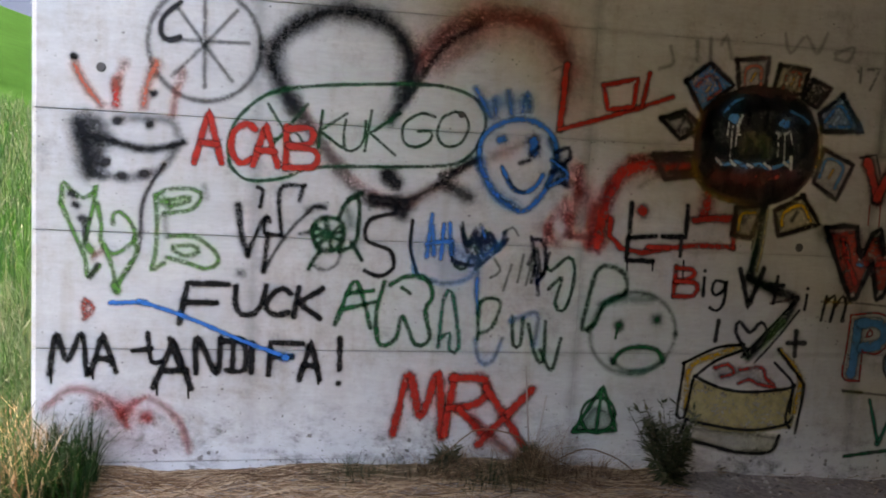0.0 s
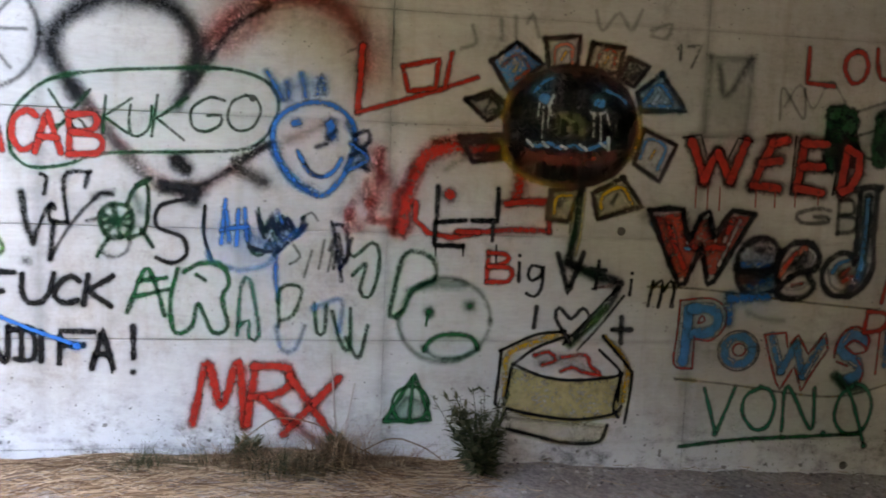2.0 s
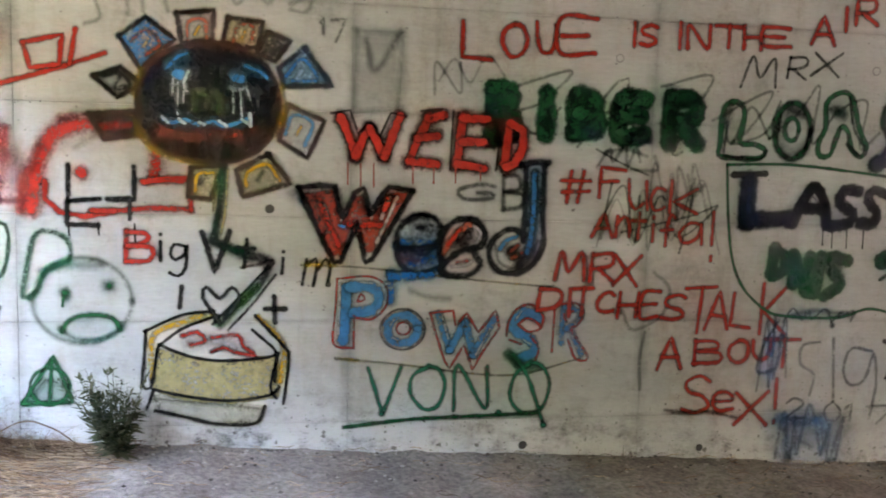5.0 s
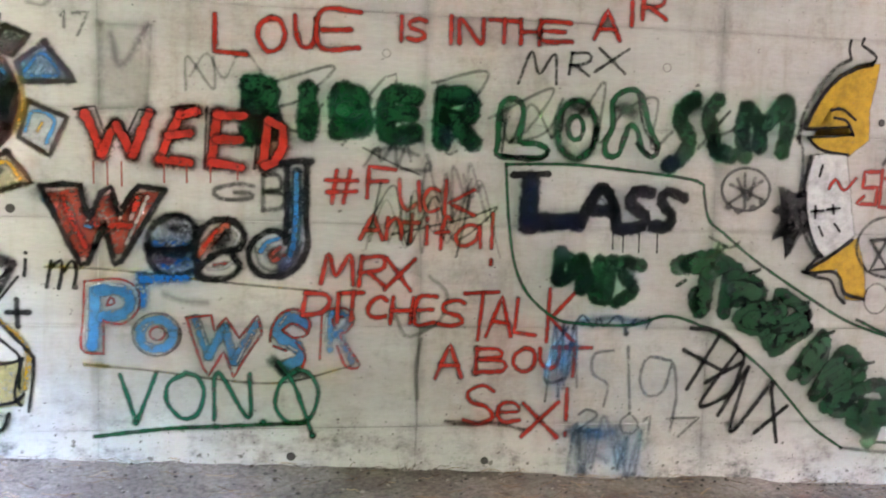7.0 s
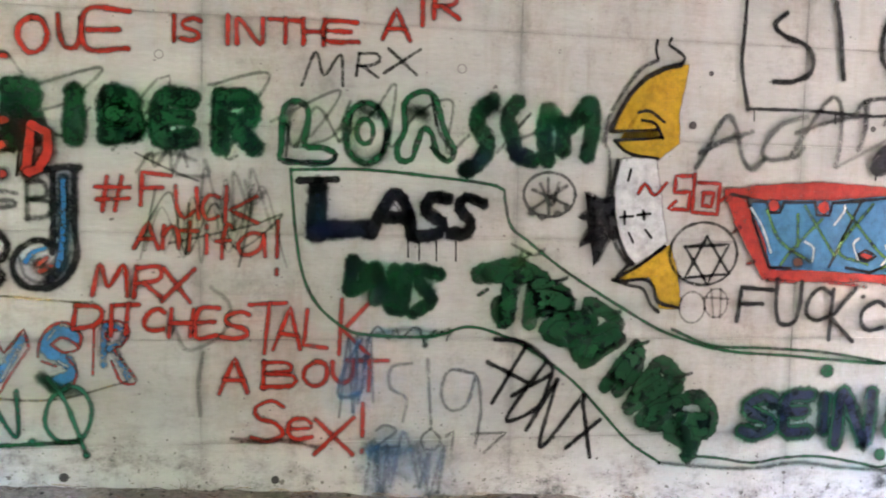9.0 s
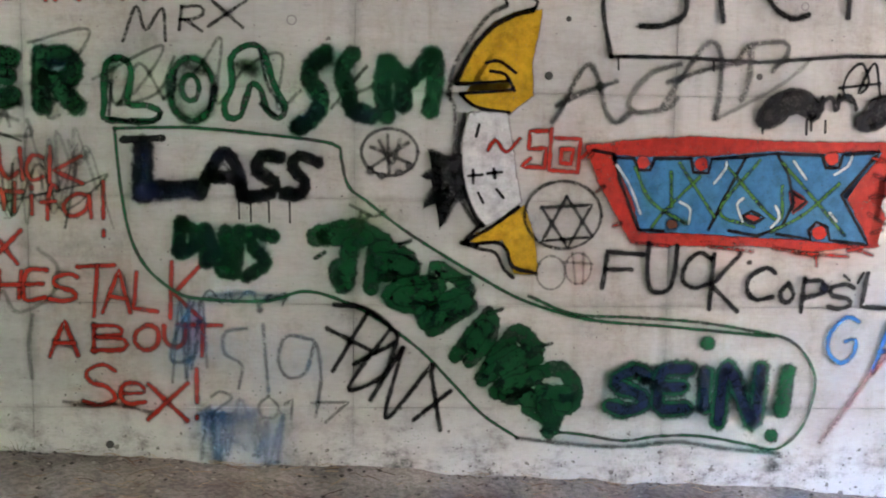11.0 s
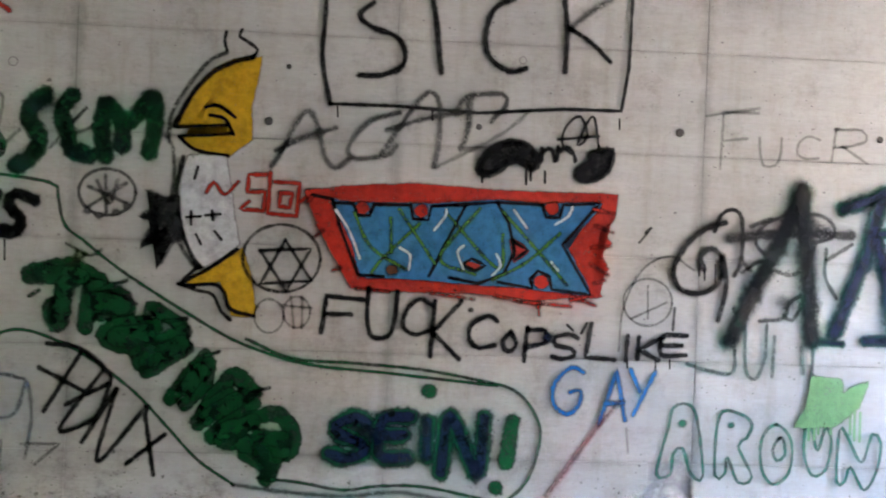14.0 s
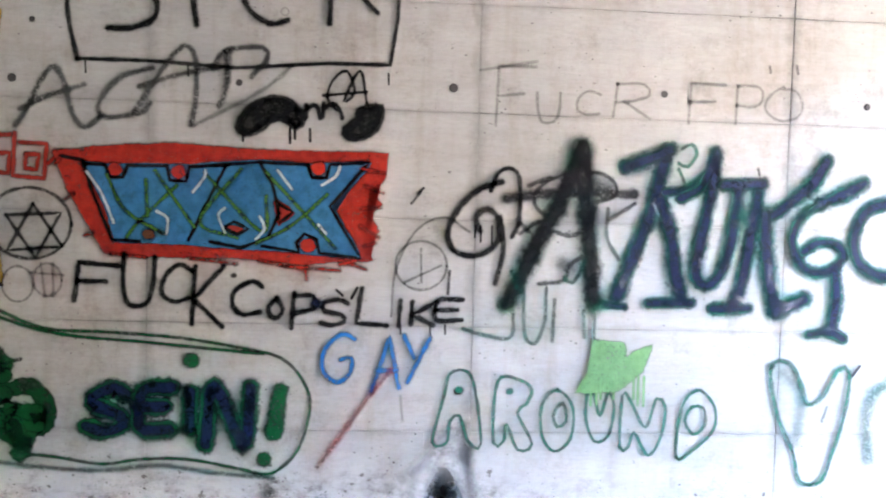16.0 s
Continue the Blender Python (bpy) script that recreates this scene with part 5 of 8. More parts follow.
strokes(g, "moss", 0.011, [(5.309, 1.046), (5.458, 1.309), (5.535, 1.023), (5.66, 1.261), (5.764, 1.052), (5.97, 1.215), (5.815, 1.159), (5.459, 1.074)], [(5.584, 1.364), (5.458, 1.412), (5.309, 1.485)], soft=0.5, cover=0.6)

g = tag("row of bold dark green block letters")
letters(g, "BIBER", [(4.776, 1.525, 0.103, 0.232), (5.042, 1.553, 0.009, 0.189), (5.191, 1.565, 0.118, 0.173), (5.42, 1.555, 0.132, 0.18), (5.683, 1.531, 0.153, 0.215)], [("green", 0.131), ("pine", 0.097)], lean=0, soft=0.14, cover=0.95)
strokes(g, "navy", 0.046, [(4.78, 1.718), (4.802, 1.519)], [(5.247, 1.585), (5.309, 1.562)], [(5.457, 1.541), (5.583, 1.532)], [(5.708, 1.718), (5.836, 1.736)], [(5.697, 1.523), (5.709, 1.602)], [(5.825, 1.514), (5.811, 1.605)], soft=0.8, cover=0.6)
strokes(g, "moss", 0.083, [(6.333, 1.705), (6.281, 1.607), (6.337, 1.487), (6.433, 1.522)], [(6.613, 1.726), (6.647, 1.679)], soft=0.9, cover=0.4)
strokes(g, "green", 0.036, [(6.016, 1.745), (5.97, 1.701), (5.962, 1.528), (5.957, 1.475), (6.046, 1.462), (6.178, 1.466), (6.214, 1.504), (6.155, 1.534), (6.071, 1.542), (6.085, 1.664), (6.069, 1.731), (6.016, 1.745)], [(6.536, 1.755), (6.539, 1.627), (6.503, 1.545), (6.52, 1.487), (6.575, 1.494), (6.605, 1.586), (6.631, 1.641), (6.67, 1.615), (6.694, 1.53), (6.75, 1.488), (6.782, 1.538), (6.73, 1.639), (6.694, 1.762), (6.655, 1.814), (6.589, 1.806), (6.536, 1.755)], soft=0.14, cover=0.93, name="letter")
strokes(g, "green", 0.042, ring(6.356, 1.61, 0.100, 0.142), soft=0.4, cover=0.92, name="ring")
strokes(g, "green", 0.028, ring(6.351, 1.618, 0.039, 0.058), soft=0.14, cover=0.92, name="ring")
strokes(g, "pine", 0.061, [(6.006, 1.729), (5.987, 1.639)], [(6.333, 1.721), (6.408, 1.692)], [(6.57, 1.725), (6.635, 1.711)], soft=0.7, cover=0.7)
strokes(g, "navy", 0.017, [(5.988, 1.471), (6.183, 1.461), (6.214, 1.499)], [(5.997, 1.64), (5.983, 1.492)], [(6.285, 1.692), (6.271, 1.57)], [(6.458, 1.624), (6.433, 1.516)], [(6.666, 1.793), (6.703, 1.633), (6.777, 1.532)], [(6.666, 1.551), (6.739, 1.499)], soft=0.4, cover=0.75)
strokes(g, "green", 0.111, [(6.965, 1.783), (6.9, 1.727), (6.896, 1.656), (6.943, 1.587), (6.917, 1.498), (6.84, 1.447)], [(7.089, 1.783), (7.04, 1.716), (7.065, 1.624), (7.091, 1.537), (7.177, 1.506)], [(7.243, 1.751), (7.224, 1.64), (7.246, 1.508)], [(7.255, 1.746), (7.332, 1.671), (7.383, 1.701), (7.444, 1.786)], [(7.461, 1.787), (7.471, 1.665), (7.447, 1.537)], [(7.326, 1.682), (7.325, 1.56)], soft=0.14, cover=0.95, name="letter")
strokes(g, "pine", 0.089, [(6.965, 1.783), (6.9, 1.727), (6.896, 1.656), (6.943, 1.587), (6.917, 1.498), (6.84, 1.447)], [(7.089, 1.783), (7.04, 1.716), (7.065, 1.624), (7.091, 1.537), (7.177, 1.506)], [(7.243, 1.751), (7.224, 1.64), (7.246, 1.508)], [(7.255, 1.746), (7.332, 1.671), (7.383, 1.701), (7.444, 1.786)], [(7.461, 1.787), (7.471, 1.665), (7.447, 1.537)], [(7.326, 1.682), (7.325, 1.56)], soft=0.14, cover=0.9, name="filling")
strokes(g, "navy", 0.072, [(6.911, 1.52), (6.835, 1.447)], [(7.073, 1.564), (7.154, 1.5)], [(7.247, 1.63), (7.295, 1.571)], [(6.989, 1.741), (6.922, 1.717)], soft=0.8, cover=0.6)

g = tag("red block letters with black outline and drips")
strokes(g, "soot", 0.092, [(4.045, 1.599), (4.084, 1.512), (4.123, 1.41)], [(4.118, 1.418), (4.157, 1.512), (4.182, 1.549)], [(4.182, 1.549), (4.217, 1.488), (4.256, 1.412)], [(4.256, 1.417), (4.291, 1.517), (4.326, 1.611)], [(4.472, 1.617), (4.417, 1.511), (4.372, 1.395)], [(4.462, 1.606), (4.538, 1.624)], [(4.417, 1.511), (4.508, 1.525)], [(4.372, 1.4), (4.508, 1.389)], [(4.629, 1.623), (4.62, 1.508), (4.605, 1.387)], [(4.629, 1.612), (4.752, 1.612)], [(4.63, 1.5), (4.733, 1.501)], [(4.61, 1.392), (4.739, 1.375)], [(4.861, 1.59), (4.843, 1.389)], [(4.866, 1.596), (4.929, 1.567), (4.935, 1.482), (4.895, 1.402), (4.848, 1.384)], soft=0.45, cover=0.72, smooth=False, name="letter")
strokes(g, "red", 0.064, [(4.045, 1.599), (4.084, 1.512), (4.123, 1.41)], [(4.118, 1.418), (4.157, 1.512), (4.182, 1.549)], [(4.182, 1.549), (4.217, 1.488), (4.256, 1.412)], [(4.256, 1.417), (4.291, 1.517), (4.326, 1.611)], [(4.472, 1.617), (4.417, 1.511), (4.372, 1.395)], [(4.462, 1.606), (4.538, 1.624)], [(4.417, 1.511), (4.508, 1.525)], [(4.372, 1.4), (4.508, 1.389)], [(4.629, 1.623), (4.62, 1.508), (4.605, 1.387)], [(4.629, 1.612), (4.752, 1.612)], [(4.63, 1.5), (4.733, 1.501)], [(4.61, 1.392), (4.739, 1.375)], [(4.861, 1.59), (4.843, 1.389)], [(4.866, 1.596), (4.929, 1.567), (4.935, 1.482), (4.895, 1.402), (4.848, 1.384)], soft=0.3, cover=0.95, smooth=False, name="filling")
strokes(g, "soot", 0.011, [(4.001, 1.613), (4.089, 1.632), (4.128, 1.521), (4.172, 1.574), (4.207, 1.57), (4.232, 1.514), (4.282, 1.624), (4.356, 1.612)], [(4.426, 1.64), (4.547, 1.656), (4.543, 1.599)], [(4.583, 1.647), (4.574, 1.365)], [(4.801, 1.367), (4.825, 1.605)], soft=0.4, cover=0.7, smooth=False)
drips(g, "rust", [4.082, 4.143, 4.205, 4.393, 4.494, 4.601, 4.724], 1.383, 0.11, 0.005)

g = tag("large black outlined letters filled with red and blue")
field(g, "rust", [(3.891, 1.224), (4.006, 1.245), (4.054, 1.085), (4.122, 1.211), (4.166, 1.218), (4.196, 1.101), (4.291, 1.234), (4.362, 1.244), (4.203, 0.97), (4.161, 0.97), (4.129, 1.087), (4.061, 0.95), (4.011, 0.954)], soft=0.3, cover=0.85, name="filling")
strokes(g, "soot", 0.061, [(4.043, 1.24), (4.067, 1.137)], [(4.142, 1.23), (4.166, 1.161)], [(4.229, 1.141), (4.266, 1.22)], soft=0.9, cover=0.55)
strokes(g, "white", 0.025, [(4.286, 1.226), (4.246, 1.121)], [(4.321, 1.227), (4.226, 1.005)], [(3.974, 1.182), (3.998, 1.105)], [(4.086, 1.002), (4.106, 1.06)], soft=0.6, cover=0.6)
strokes(g, "red", 0.056, [(3.949, 1.207), (3.998, 1.089), (4.046, 0.991)], [(4.091, 1.091), (4.246, 1.089)], [(4.281, 1.216), (4.261, 1.163)], soft=0.5, cover=0.8)
strokes(g, "sky", 0.039, [(4.047, 1.085), (4.067, 1.08)], [(3.866, 1.205), (3.91, 1.154)], soft=0.6, cover=0.7)
strokes(g, "black", 0.036, [(3.852, 1.261), (3.95, 1.274), (4.023, 1.271), (4.047, 1.158), (4.067, 1.122), (4.112, 1.237), (4.157, 1.269), (4.181, 1.177), (4.196, 1.14), (4.251, 1.241), (4.281, 1.273), (4.397, 1.26)], [(3.857, 1.256), (3.91, 1.139), (3.972, 1.005), (4.026, 0.907), (4.056, 0.913), (4.096, 1.013), (4.131, 1.097), (4.156, 0.983), (4.175, 0.909), (4.206, 0.926), (4.291, 1.074), (4.392, 1.25)], soft=0.35, cover=0.95, smooth=False, name="letter")
strokes(g, "black", 0.073, [(3.828, 1.23), (3.901, 1.237)], soft=0.9, cover=0.5)
strokes(g, "blue", 0.128, [(4.357, 1.007), (4.484, 0.999)], [(4.398, 0.913), (4.495, 0.93)], soft=0.7, cover=0.75)
strokes(g, "navy", 0.112, [(4.372, 0.96), (4.464, 0.956)], [(4.418, 1.093), (4.494, 1.068)], soft=0.8, cover=0.75)
strokes(g, "black", 0.042, [(4.321, 0.985), (4.326, 1.059), (4.372, 1.118), (4.448, 1.146), (4.519, 1.116), (4.535, 1.048), (4.505, 0.989), (4.337, 0.97), (4.347, 0.901), (4.413, 0.854), (4.52, 0.882)], soft=0.45, cover=0.92, name="letter")
strokes(g, "grey", 0.022, [(4.372, 1.108), (4.423, 1.135), (4.473, 1.12)], [(4.418, 1.082), (4.494, 1.094)], soft=0.7, cover=0.6)
strokes(g, "rust", 0.028, [(4.357, 0.928), (4.433, 0.924)], soft=0.7, cover=0.7)
strokes(g, "black", 0.112, [(4.633, 1.012), (4.674, 1.045)], soft=0.6, cover=0.9)
strokes(g, "orange", 0.053, [(4.551, 0.958), (4.597, 1.033), (4.658, 1.093), (4.684, 1.099)], soft=0.5, cover=0.85)
strokes(g, "red", 0.028, [(4.576, 1.001), (4.633, 1.076)], [(4.624, 0.911), (4.675, 0.922)], soft=0.5, cover=0.9)
strokes(g, "black", 0.045, [(4.551, 0.904), (4.53, 0.989), (4.561, 1.075), (4.627, 1.124), (4.71, 1.12), (4.757, 1.063), (4.737, 0.993), (4.67, 0.981), (4.603, 0.948)], [(4.603, 0.948), (4.536, 0.883), (4.582, 0.851), (4.681, 0.852), (4.738, 0.901), (4.706, 0.96)], soft=0.4, cover=0.94, name="letter")
strokes(g, "white", 0.022, [(4.7, 1.094), (4.737, 1.057), (4.716, 1.014)], [(4.598, 0.894), (4.665, 0.9), (4.706, 0.928)], soft=0.6, cover=0.6)
strokes(g, "navy", 0.084, [(5, 1.357), (4.998, 1.159), (4.99, 0.997), (4.938, 0.899)], soft=0.4, cover=0.9)
strokes(g, "sky", 0.047, [(4.995, 1.357), (4.997, 1.213), (4.989, 1.051), (4.974, 0.964)], soft=0.5, cover=0.72)
strokes(g, "soot", 0.095, [(4.889, 0.974), (4.9, 0.963)], soft=0.6, cover=0.9, name="dot")
strokes(g, "sky", 0.036, [(4.837, 0.984), (4.868, 1.027), (4.92, 1.044)], soft=0.5, cover=0.85)
strokes(g, "rust", 0.034, [(4.879, 0.963), (4.926, 1.001)], [(4.895, 0.936), (4.948, 0.964)], soft=0.5, cover=0.8)
strokes(g, "black", 0.042, [(4.962, 1.051), (4.888, 1.081), (4.81, 1.037), (4.779, 0.961), (4.817, 0.881), (4.912, 0.861), (5.001, 0.905), (5.053, 1.009), (5.045, 1.16), (5.047, 1.396)], [(4.952, 1.387), (4.955, 1.212), (4.952, 1.023)], [(4.926, 1.397), (4.999, 1.41), (5.068, 1.412)], soft=0.35, cover=0.95, name="letter")
strokes(g, "grey", 0.020, [(4.81, 0.994), (4.837, 0.914), (4.912, 0.888), (4.99, 0.938), (5.026, 1.025)], soft=0.6, cover=0.55)

g = tag("light blue bubble letters with red outline")
strokes(g, "sky", 0.084, [(4.085, 0.782), (4.084, 0.665), (4.074, 0.527)], [(4.105, 0.787), (4.2, 0.793), (4.245, 0.741), (4.21, 0.677), (4.119, 0.665)], soft=0.3, cover=0.92, name="letter")
strokes(g, "sky", 0.064, ring(4.362, 0.581, 0.075, 0.070), soft=0.3, cover=0.92, name="ring")
strokes(g, "sky", 0.059, [(4.537, 0.657), (4.568, 0.571), (4.6, 0.478)], [(4.6, 0.478), (4.641, 0.56), (4.672, 0.62)], [(4.672, 0.614), (4.699, 0.527), (4.716, 0.451)], [(4.716, 0.451), (4.773, 0.549), (4.819, 0.631)], soft=0.3, cover=0.85, name="letter")
strokes(g, "sky", 0.084, [(5.048, 0.638), (4.973, 0.665), (4.915, 0.61), (4.942, 0.56), (5.007, 0.527), (5.029, 0.467), (4.96, 0.428)], soft=0.3, cover=0.92, name="letter")
strokes(g, "sky", 0.050, [(5.172, 0.682), (5.169, 0.511)], [(5.182, 0.693), (5.253, 0.672), (5.243, 0.616), (5.19, 0.583)], [(5.223, 0.566), (5.274, 0.449)], soft=0.4, cover=0.75, name="letter")
strokes(g, "red", 0.011, [(4.04, 0.829), (4.034, 0.665), (4.028, 0.511), (4.124, 0.49)], [(4.124, 0.65), (4.124, 0.49)], [(4.04, 0.829), (4.195, 0.841), (4.276, 0.794), (4.281, 0.704), (4.215, 0.634), (4.129, 0.639)], [(4.14, 0.719), (4.155, 0.756), (4.175, 0.73), (4.14, 0.719)], soft=0.3, cover=0.85)
strokes(g, "rust", 0.011, ring(4.362, 0.581, 0.109, 0.101), soft=0.35, cover=0.7, name="ring")
strokes(g, "red", 0.011, ring(4.365, 0.586, 0.034, 0.031), soft=0.35, cover=0.85, name="ring")
strokes(g, "red", 0.014, [(4.496, 0.662), (4.609, 0.674), (4.626, 0.598), (4.677, 0.663), (4.741, 0.565), (4.824, 0.675), (4.846, 0.588), (4.763, 0.462), (4.716, 0.374), (4.689, 0.451), (4.668, 0.5), (4.601, 0.385), (4.575, 0.418), (4.532, 0.543), (4.496, 0.662)], soft=0.35, cover=0.85, smooth=False)
strokes(g, "red", 0.014, [(4.884, 0.549), (4.889, 0.604), (4.93, 0.681), (5.01, 0.703), (5.07, 0.643), (5.06, 0.588)], [(4.942, 0.604), (4.995, 0.637), (5.06, 0.588), (5.001, 0.566), (4.947, 0.599)], [(4.9, 0.527), (4.959, 0.505)], [(5.007, 0.544), (5.051, 0.483), (5.036, 0.417)], soft=0.35, cover=0.85)
strokes(g, "red", 0.014, [(5.121, 0.461), (5.128, 0.682)], [(5.133, 0.704), (5.242, 0.71), (5.281, 0.655), (5.244, 0.594), (5.217, 0.577), (5.313, 0.433), (5.247, 0.427), (5.202, 0.527)], [(5.194, 0.616), (5.177, 0.655), (5.226, 0.672)], soft=0.35, cover=0.85)
strokes(g, "white", 0.014, [(4.055, 0.808), (4.049, 0.559)], [(4.155, 0.814), (4.21, 0.809)], [(4.301, 0.602), (4.321, 0.634)], [(4.553, 0.652), (4.59, 0.533)], [(4.731, 0.451), (4.799, 0.582)], [(4.957, 0.67), (4.926, 0.626)], [(4.97, 0.527), (5.013, 0.5)], [(5.15, 0.671), (5.147, 0.555)], [(4.311, 0.543), (4.342, 0.522)], soft=0.5, cover=0.6)
strokes(g, "blue", 0.073, [(4.296, 0.853), (4.301, 0.72)], [(4.291, 0.842), (4.495, 0.85)], soft=0.6, cover=0.8)
strokes(g, "sky", 0.034, [(4.393, 0.774), (4.48, 0.743), (4.588, 0.733)], soft=0.9, cover=0.4)
strokes(g, "pine", 0.050, [(4.901, 0.461), (4.945, 0.395), (5.052, 0.389)], soft=0.6, cover=0.75)

g = tag("green sprayed name with underline")
letters(g, "VONO", [(4.198, 0.158, 0.166, 0.234), (4.407, 0.183, 0.174, 0.214), (4.633, 0.175, 0.159, 0.226), (4.911, 0.149, 0.203, 0.259)], [("teal", 0.026)], lean=0, soft=0.35, cover=0.95)
strokes(g, "teal", 0.026, [(4.923, 0.45), (5, 0.339), (5.093, 0.086)], soft=0.35, cover=0.95)
strokes(g, "green", 0.023, [(4.082, 0.096), (4.421, 0.129), (4.788, 0.141), (5.057, 0.148)], soft=0.3, cover=0.95)
strokes(g, "teal", 0.034, [(4.855, 0.156), (4.86, 0.156)], soft=0.5, cover=0.95, name="dot")
strokes(g, "teal", 0.034, [(5.09, 0.086), (5.096, 0.086)], soft=0.5, cover=0.95, name="dot")
strokes(g, "teal", 0.034, [(4.263, 0.159), (4.269, 0.159)], soft=0.5, cover=0.95, name="dot")
strokes(g, "green", 0.057, [(4.891, 0.45), (4.972, 0.408)], soft=0.6, cover=0.7)

g = tag("red sprayed sentence along the top")
letters(g, "LOUE", [(4.617, 1.894, 0.14, 0.174), (4.808, 1.914, 0.129, 0.154), (4.98, 1.94, 0.1, 0.137), (5.099, 1.945, 0.178, 0.167)], [("red", 0.031)], lean=0, soft=0.35, cover=0.95)
letters(g, "ISINTHE", [(5.462, 1.997, 0.029, 0.11), (5.508, 2.001, 0.083, 0.1), (5.7, 1.993, 0.03, 0.128), (5.753, 1.998, 0.12, 0.118), (5.898, 2.012, 0.15, 0.107), (6.057, 2.014, 0.095, 0.112), (6.164, 2.031, 0.144, 0.092)], [("red", 0.029)], lean=0, soft=0.35, cover=0.95)
letters(g, "AIR", [(6.43, 2.055, 0.122, 0.136), (6.601, 2.127, 0.023, 0.114), (6.664, 2.16, 0.122, 0.13)], [("red", 0.029)], lean=0, soft=0.4, cover=0.95)

g = tag("thin black sprayed initials")
letters(g, "MRX", [(6.065, 1.828, 0.19, 0.144), (6.306, 1.874, 0.108, 0.106), (6.439, 1.892, 0.163, 0.117)], [("soot", 0.017)], lean=0.1, soft=0.35, cover=0.85)

g = tag("red sprayed slogan over green scribble")
letters(g, "#Fuck", [(5.132, 1.22, 0.152, 0.154), (5.333, 1.255, 0.13, 0.135), (5.488, 1.193, 0.096, 0.138), (5.604, 1.182, 0.077, 0.118), (5.706, 1.172, 0.155, 0.171)], [("red", 0.026)], lean=0, soft=0.35, cover=0.95)
letters(g, "Antifa!", [(5.304, 1.046, 0.109, 0.125), (5.428, 1.053, 0.076, 0.1), (5.514, 1.044, 0.071, 0.131), (5.615, 1.029, 0.021, 0.126), (5.671, 1.009, 0.072, 0.153), (5.764, 1.021, 0.13, 0.106), (5.934, 0.942, 0.028, 0.233)], [("red", 0.026)], lean=0.1, soft=0.35, cover=0.95)
strokes(g, "moss", 0.011, [(5.331, 0.999), (5.398, 1.328), (5.349, 1.036), (5.426, 1.24), (5.524, 1.009), (5.546, 1.264), (5.532, 1.03)], [(5.532, 1.03), (5.574, 1.233), (5.603, 0.981), (5.645, 1.263), (5.726, 1.038), (5.839, 1.355), (5.773, 0.97)], [(5.773, 0.97), (5.875, 1.345), (5.992, 0.97)], soft=0.5, cover=0.35)
strokes(g, "green", 0.011, [(5.439, 1.029), (5.519, 1.221), (5.519, 1.078), (5.561, 1.288), (5.656, 1.09), (5.683, 1.291), (5.708, 1.059)], [(5.708, 1.059), (5.799, 1.254), (5.774, 1.076)], soft=0.5, cover=0.3)
strokes(g, "grey", 0.02, [(5.314, 1.398), (5.378, 1.49), (5.395, 1.423), (5.458, 1.508), (5.473, 1.402), (5.515, 1.502), (5.538, 1.43)], soft=0.5, cover=0.5)
strokes(g, "grey", 0.017, [(5.597, 1.234), (5.619, 1.427), (5.681, 1.233), (5.713, 1.375), (5.753, 1.131), (5.744, 1.41), (5.825, 1.209)], [(5.825, 1.209), (5.828, 1.425), (5.922, 1.148)], soft=0.5, cover=0.4)

g = tag("red sprayed sentence in four rows")
letters(g, "MRX", [(5.123, 0.831, 0.161, 0.14), (5.309, 0.824, 0.12, 0.139), (5.434, 0.806, 0.132, 0.148)], [("red", 0.029)], lean=0.1, soft=0.35, cover=0.95)
letters(g, "DITCHES", [(5.042, 0.679, 0.122, 0.109), (5.184, 0.647, 0.04, 0.137), (5.222, 0.652, 0.099, 0.137), (5.346, 0.663, 0.093, 0.105), (5.465, 0.641, 0.096, 0.123), (5.587, 0.636, 0.092, 0.133), (5.705, 0.625, 0.114, 0.129)], [("red", 0.029)], lean=0.1, soft=0.35, cover=0.95)
letters(g, "TALK", [(5.818, 0.565, 0.164, 0.227), (5.939, 0.575, 0.13, 0.195), (6.082, 0.585, 0.113, 0.175), (6.246, 0.546, 0.146, 0.269)], [("red", 0.026)], lean=0.1, soft=0.35, cover=0.95)
letters(g, "ABOUT", [(5.691, 0.37, 0.13, 0.174), (5.889, 0.395, 0.154, 0.12), (6.08, 0.399, 0.113, 0.115), (6.219, 0.414, 0.098, 0.099), (6.289, 0.374, 0.198, 0.149)], [("red", 0.029)], lean=0, soft=0.35, cover=0.95)
letters(g, "SeX!", [(5.836, 0.138, 0.151, 0.187), (6.003, 0.14, 0.119, 0.1), (6.132, 0.064, 0.18, 0.168), (6.347, 0.066, 0.03, 0.247)], [("red", 0.029)], lean=0, soft=0.4, cover=0.95)
strokes(g, "rust", 0.023, [(5.745, 0.15), (5.851, 0.134), (5.983, 0.137), (6.144, 0.1)], soft=0.7, cover=0.7)

g = tag("faint blue sprayed letters over a blue wash")
strokes(g, "blue", 0.02, [(6.597, 0.505), (6.498, 0.484), (6.494, 0.386), (6.573, 0.329), (6.559, 0.217)], [(6.674, 0.524), (6.699, 0.2)], [(6.907, 0.452), (6.785, 0.467), (6.746, 0.355), (6.79, 0.27), (6.875, 0.297), (6.919, 0.438), (6.946, 0.281), (6.923, 0.082)], [(6.353, 0.623), (6.274, 0.486), (6.249, 0.348), (6.357, 0.374), (6.368, 0.512)], soft=0.6, cover=0.65)
strokes(g, "blue", 0.034, [(6.42, 0.65), (6.571, 0.672), (6.78, 0.65)], soft=0.8, cover=0.5)
strokes(g, "blue", 0.057, [(6.39, 0.094), (6.529, 0.063), (6.64, 0.094)], soft=0.9, cover=0.6)
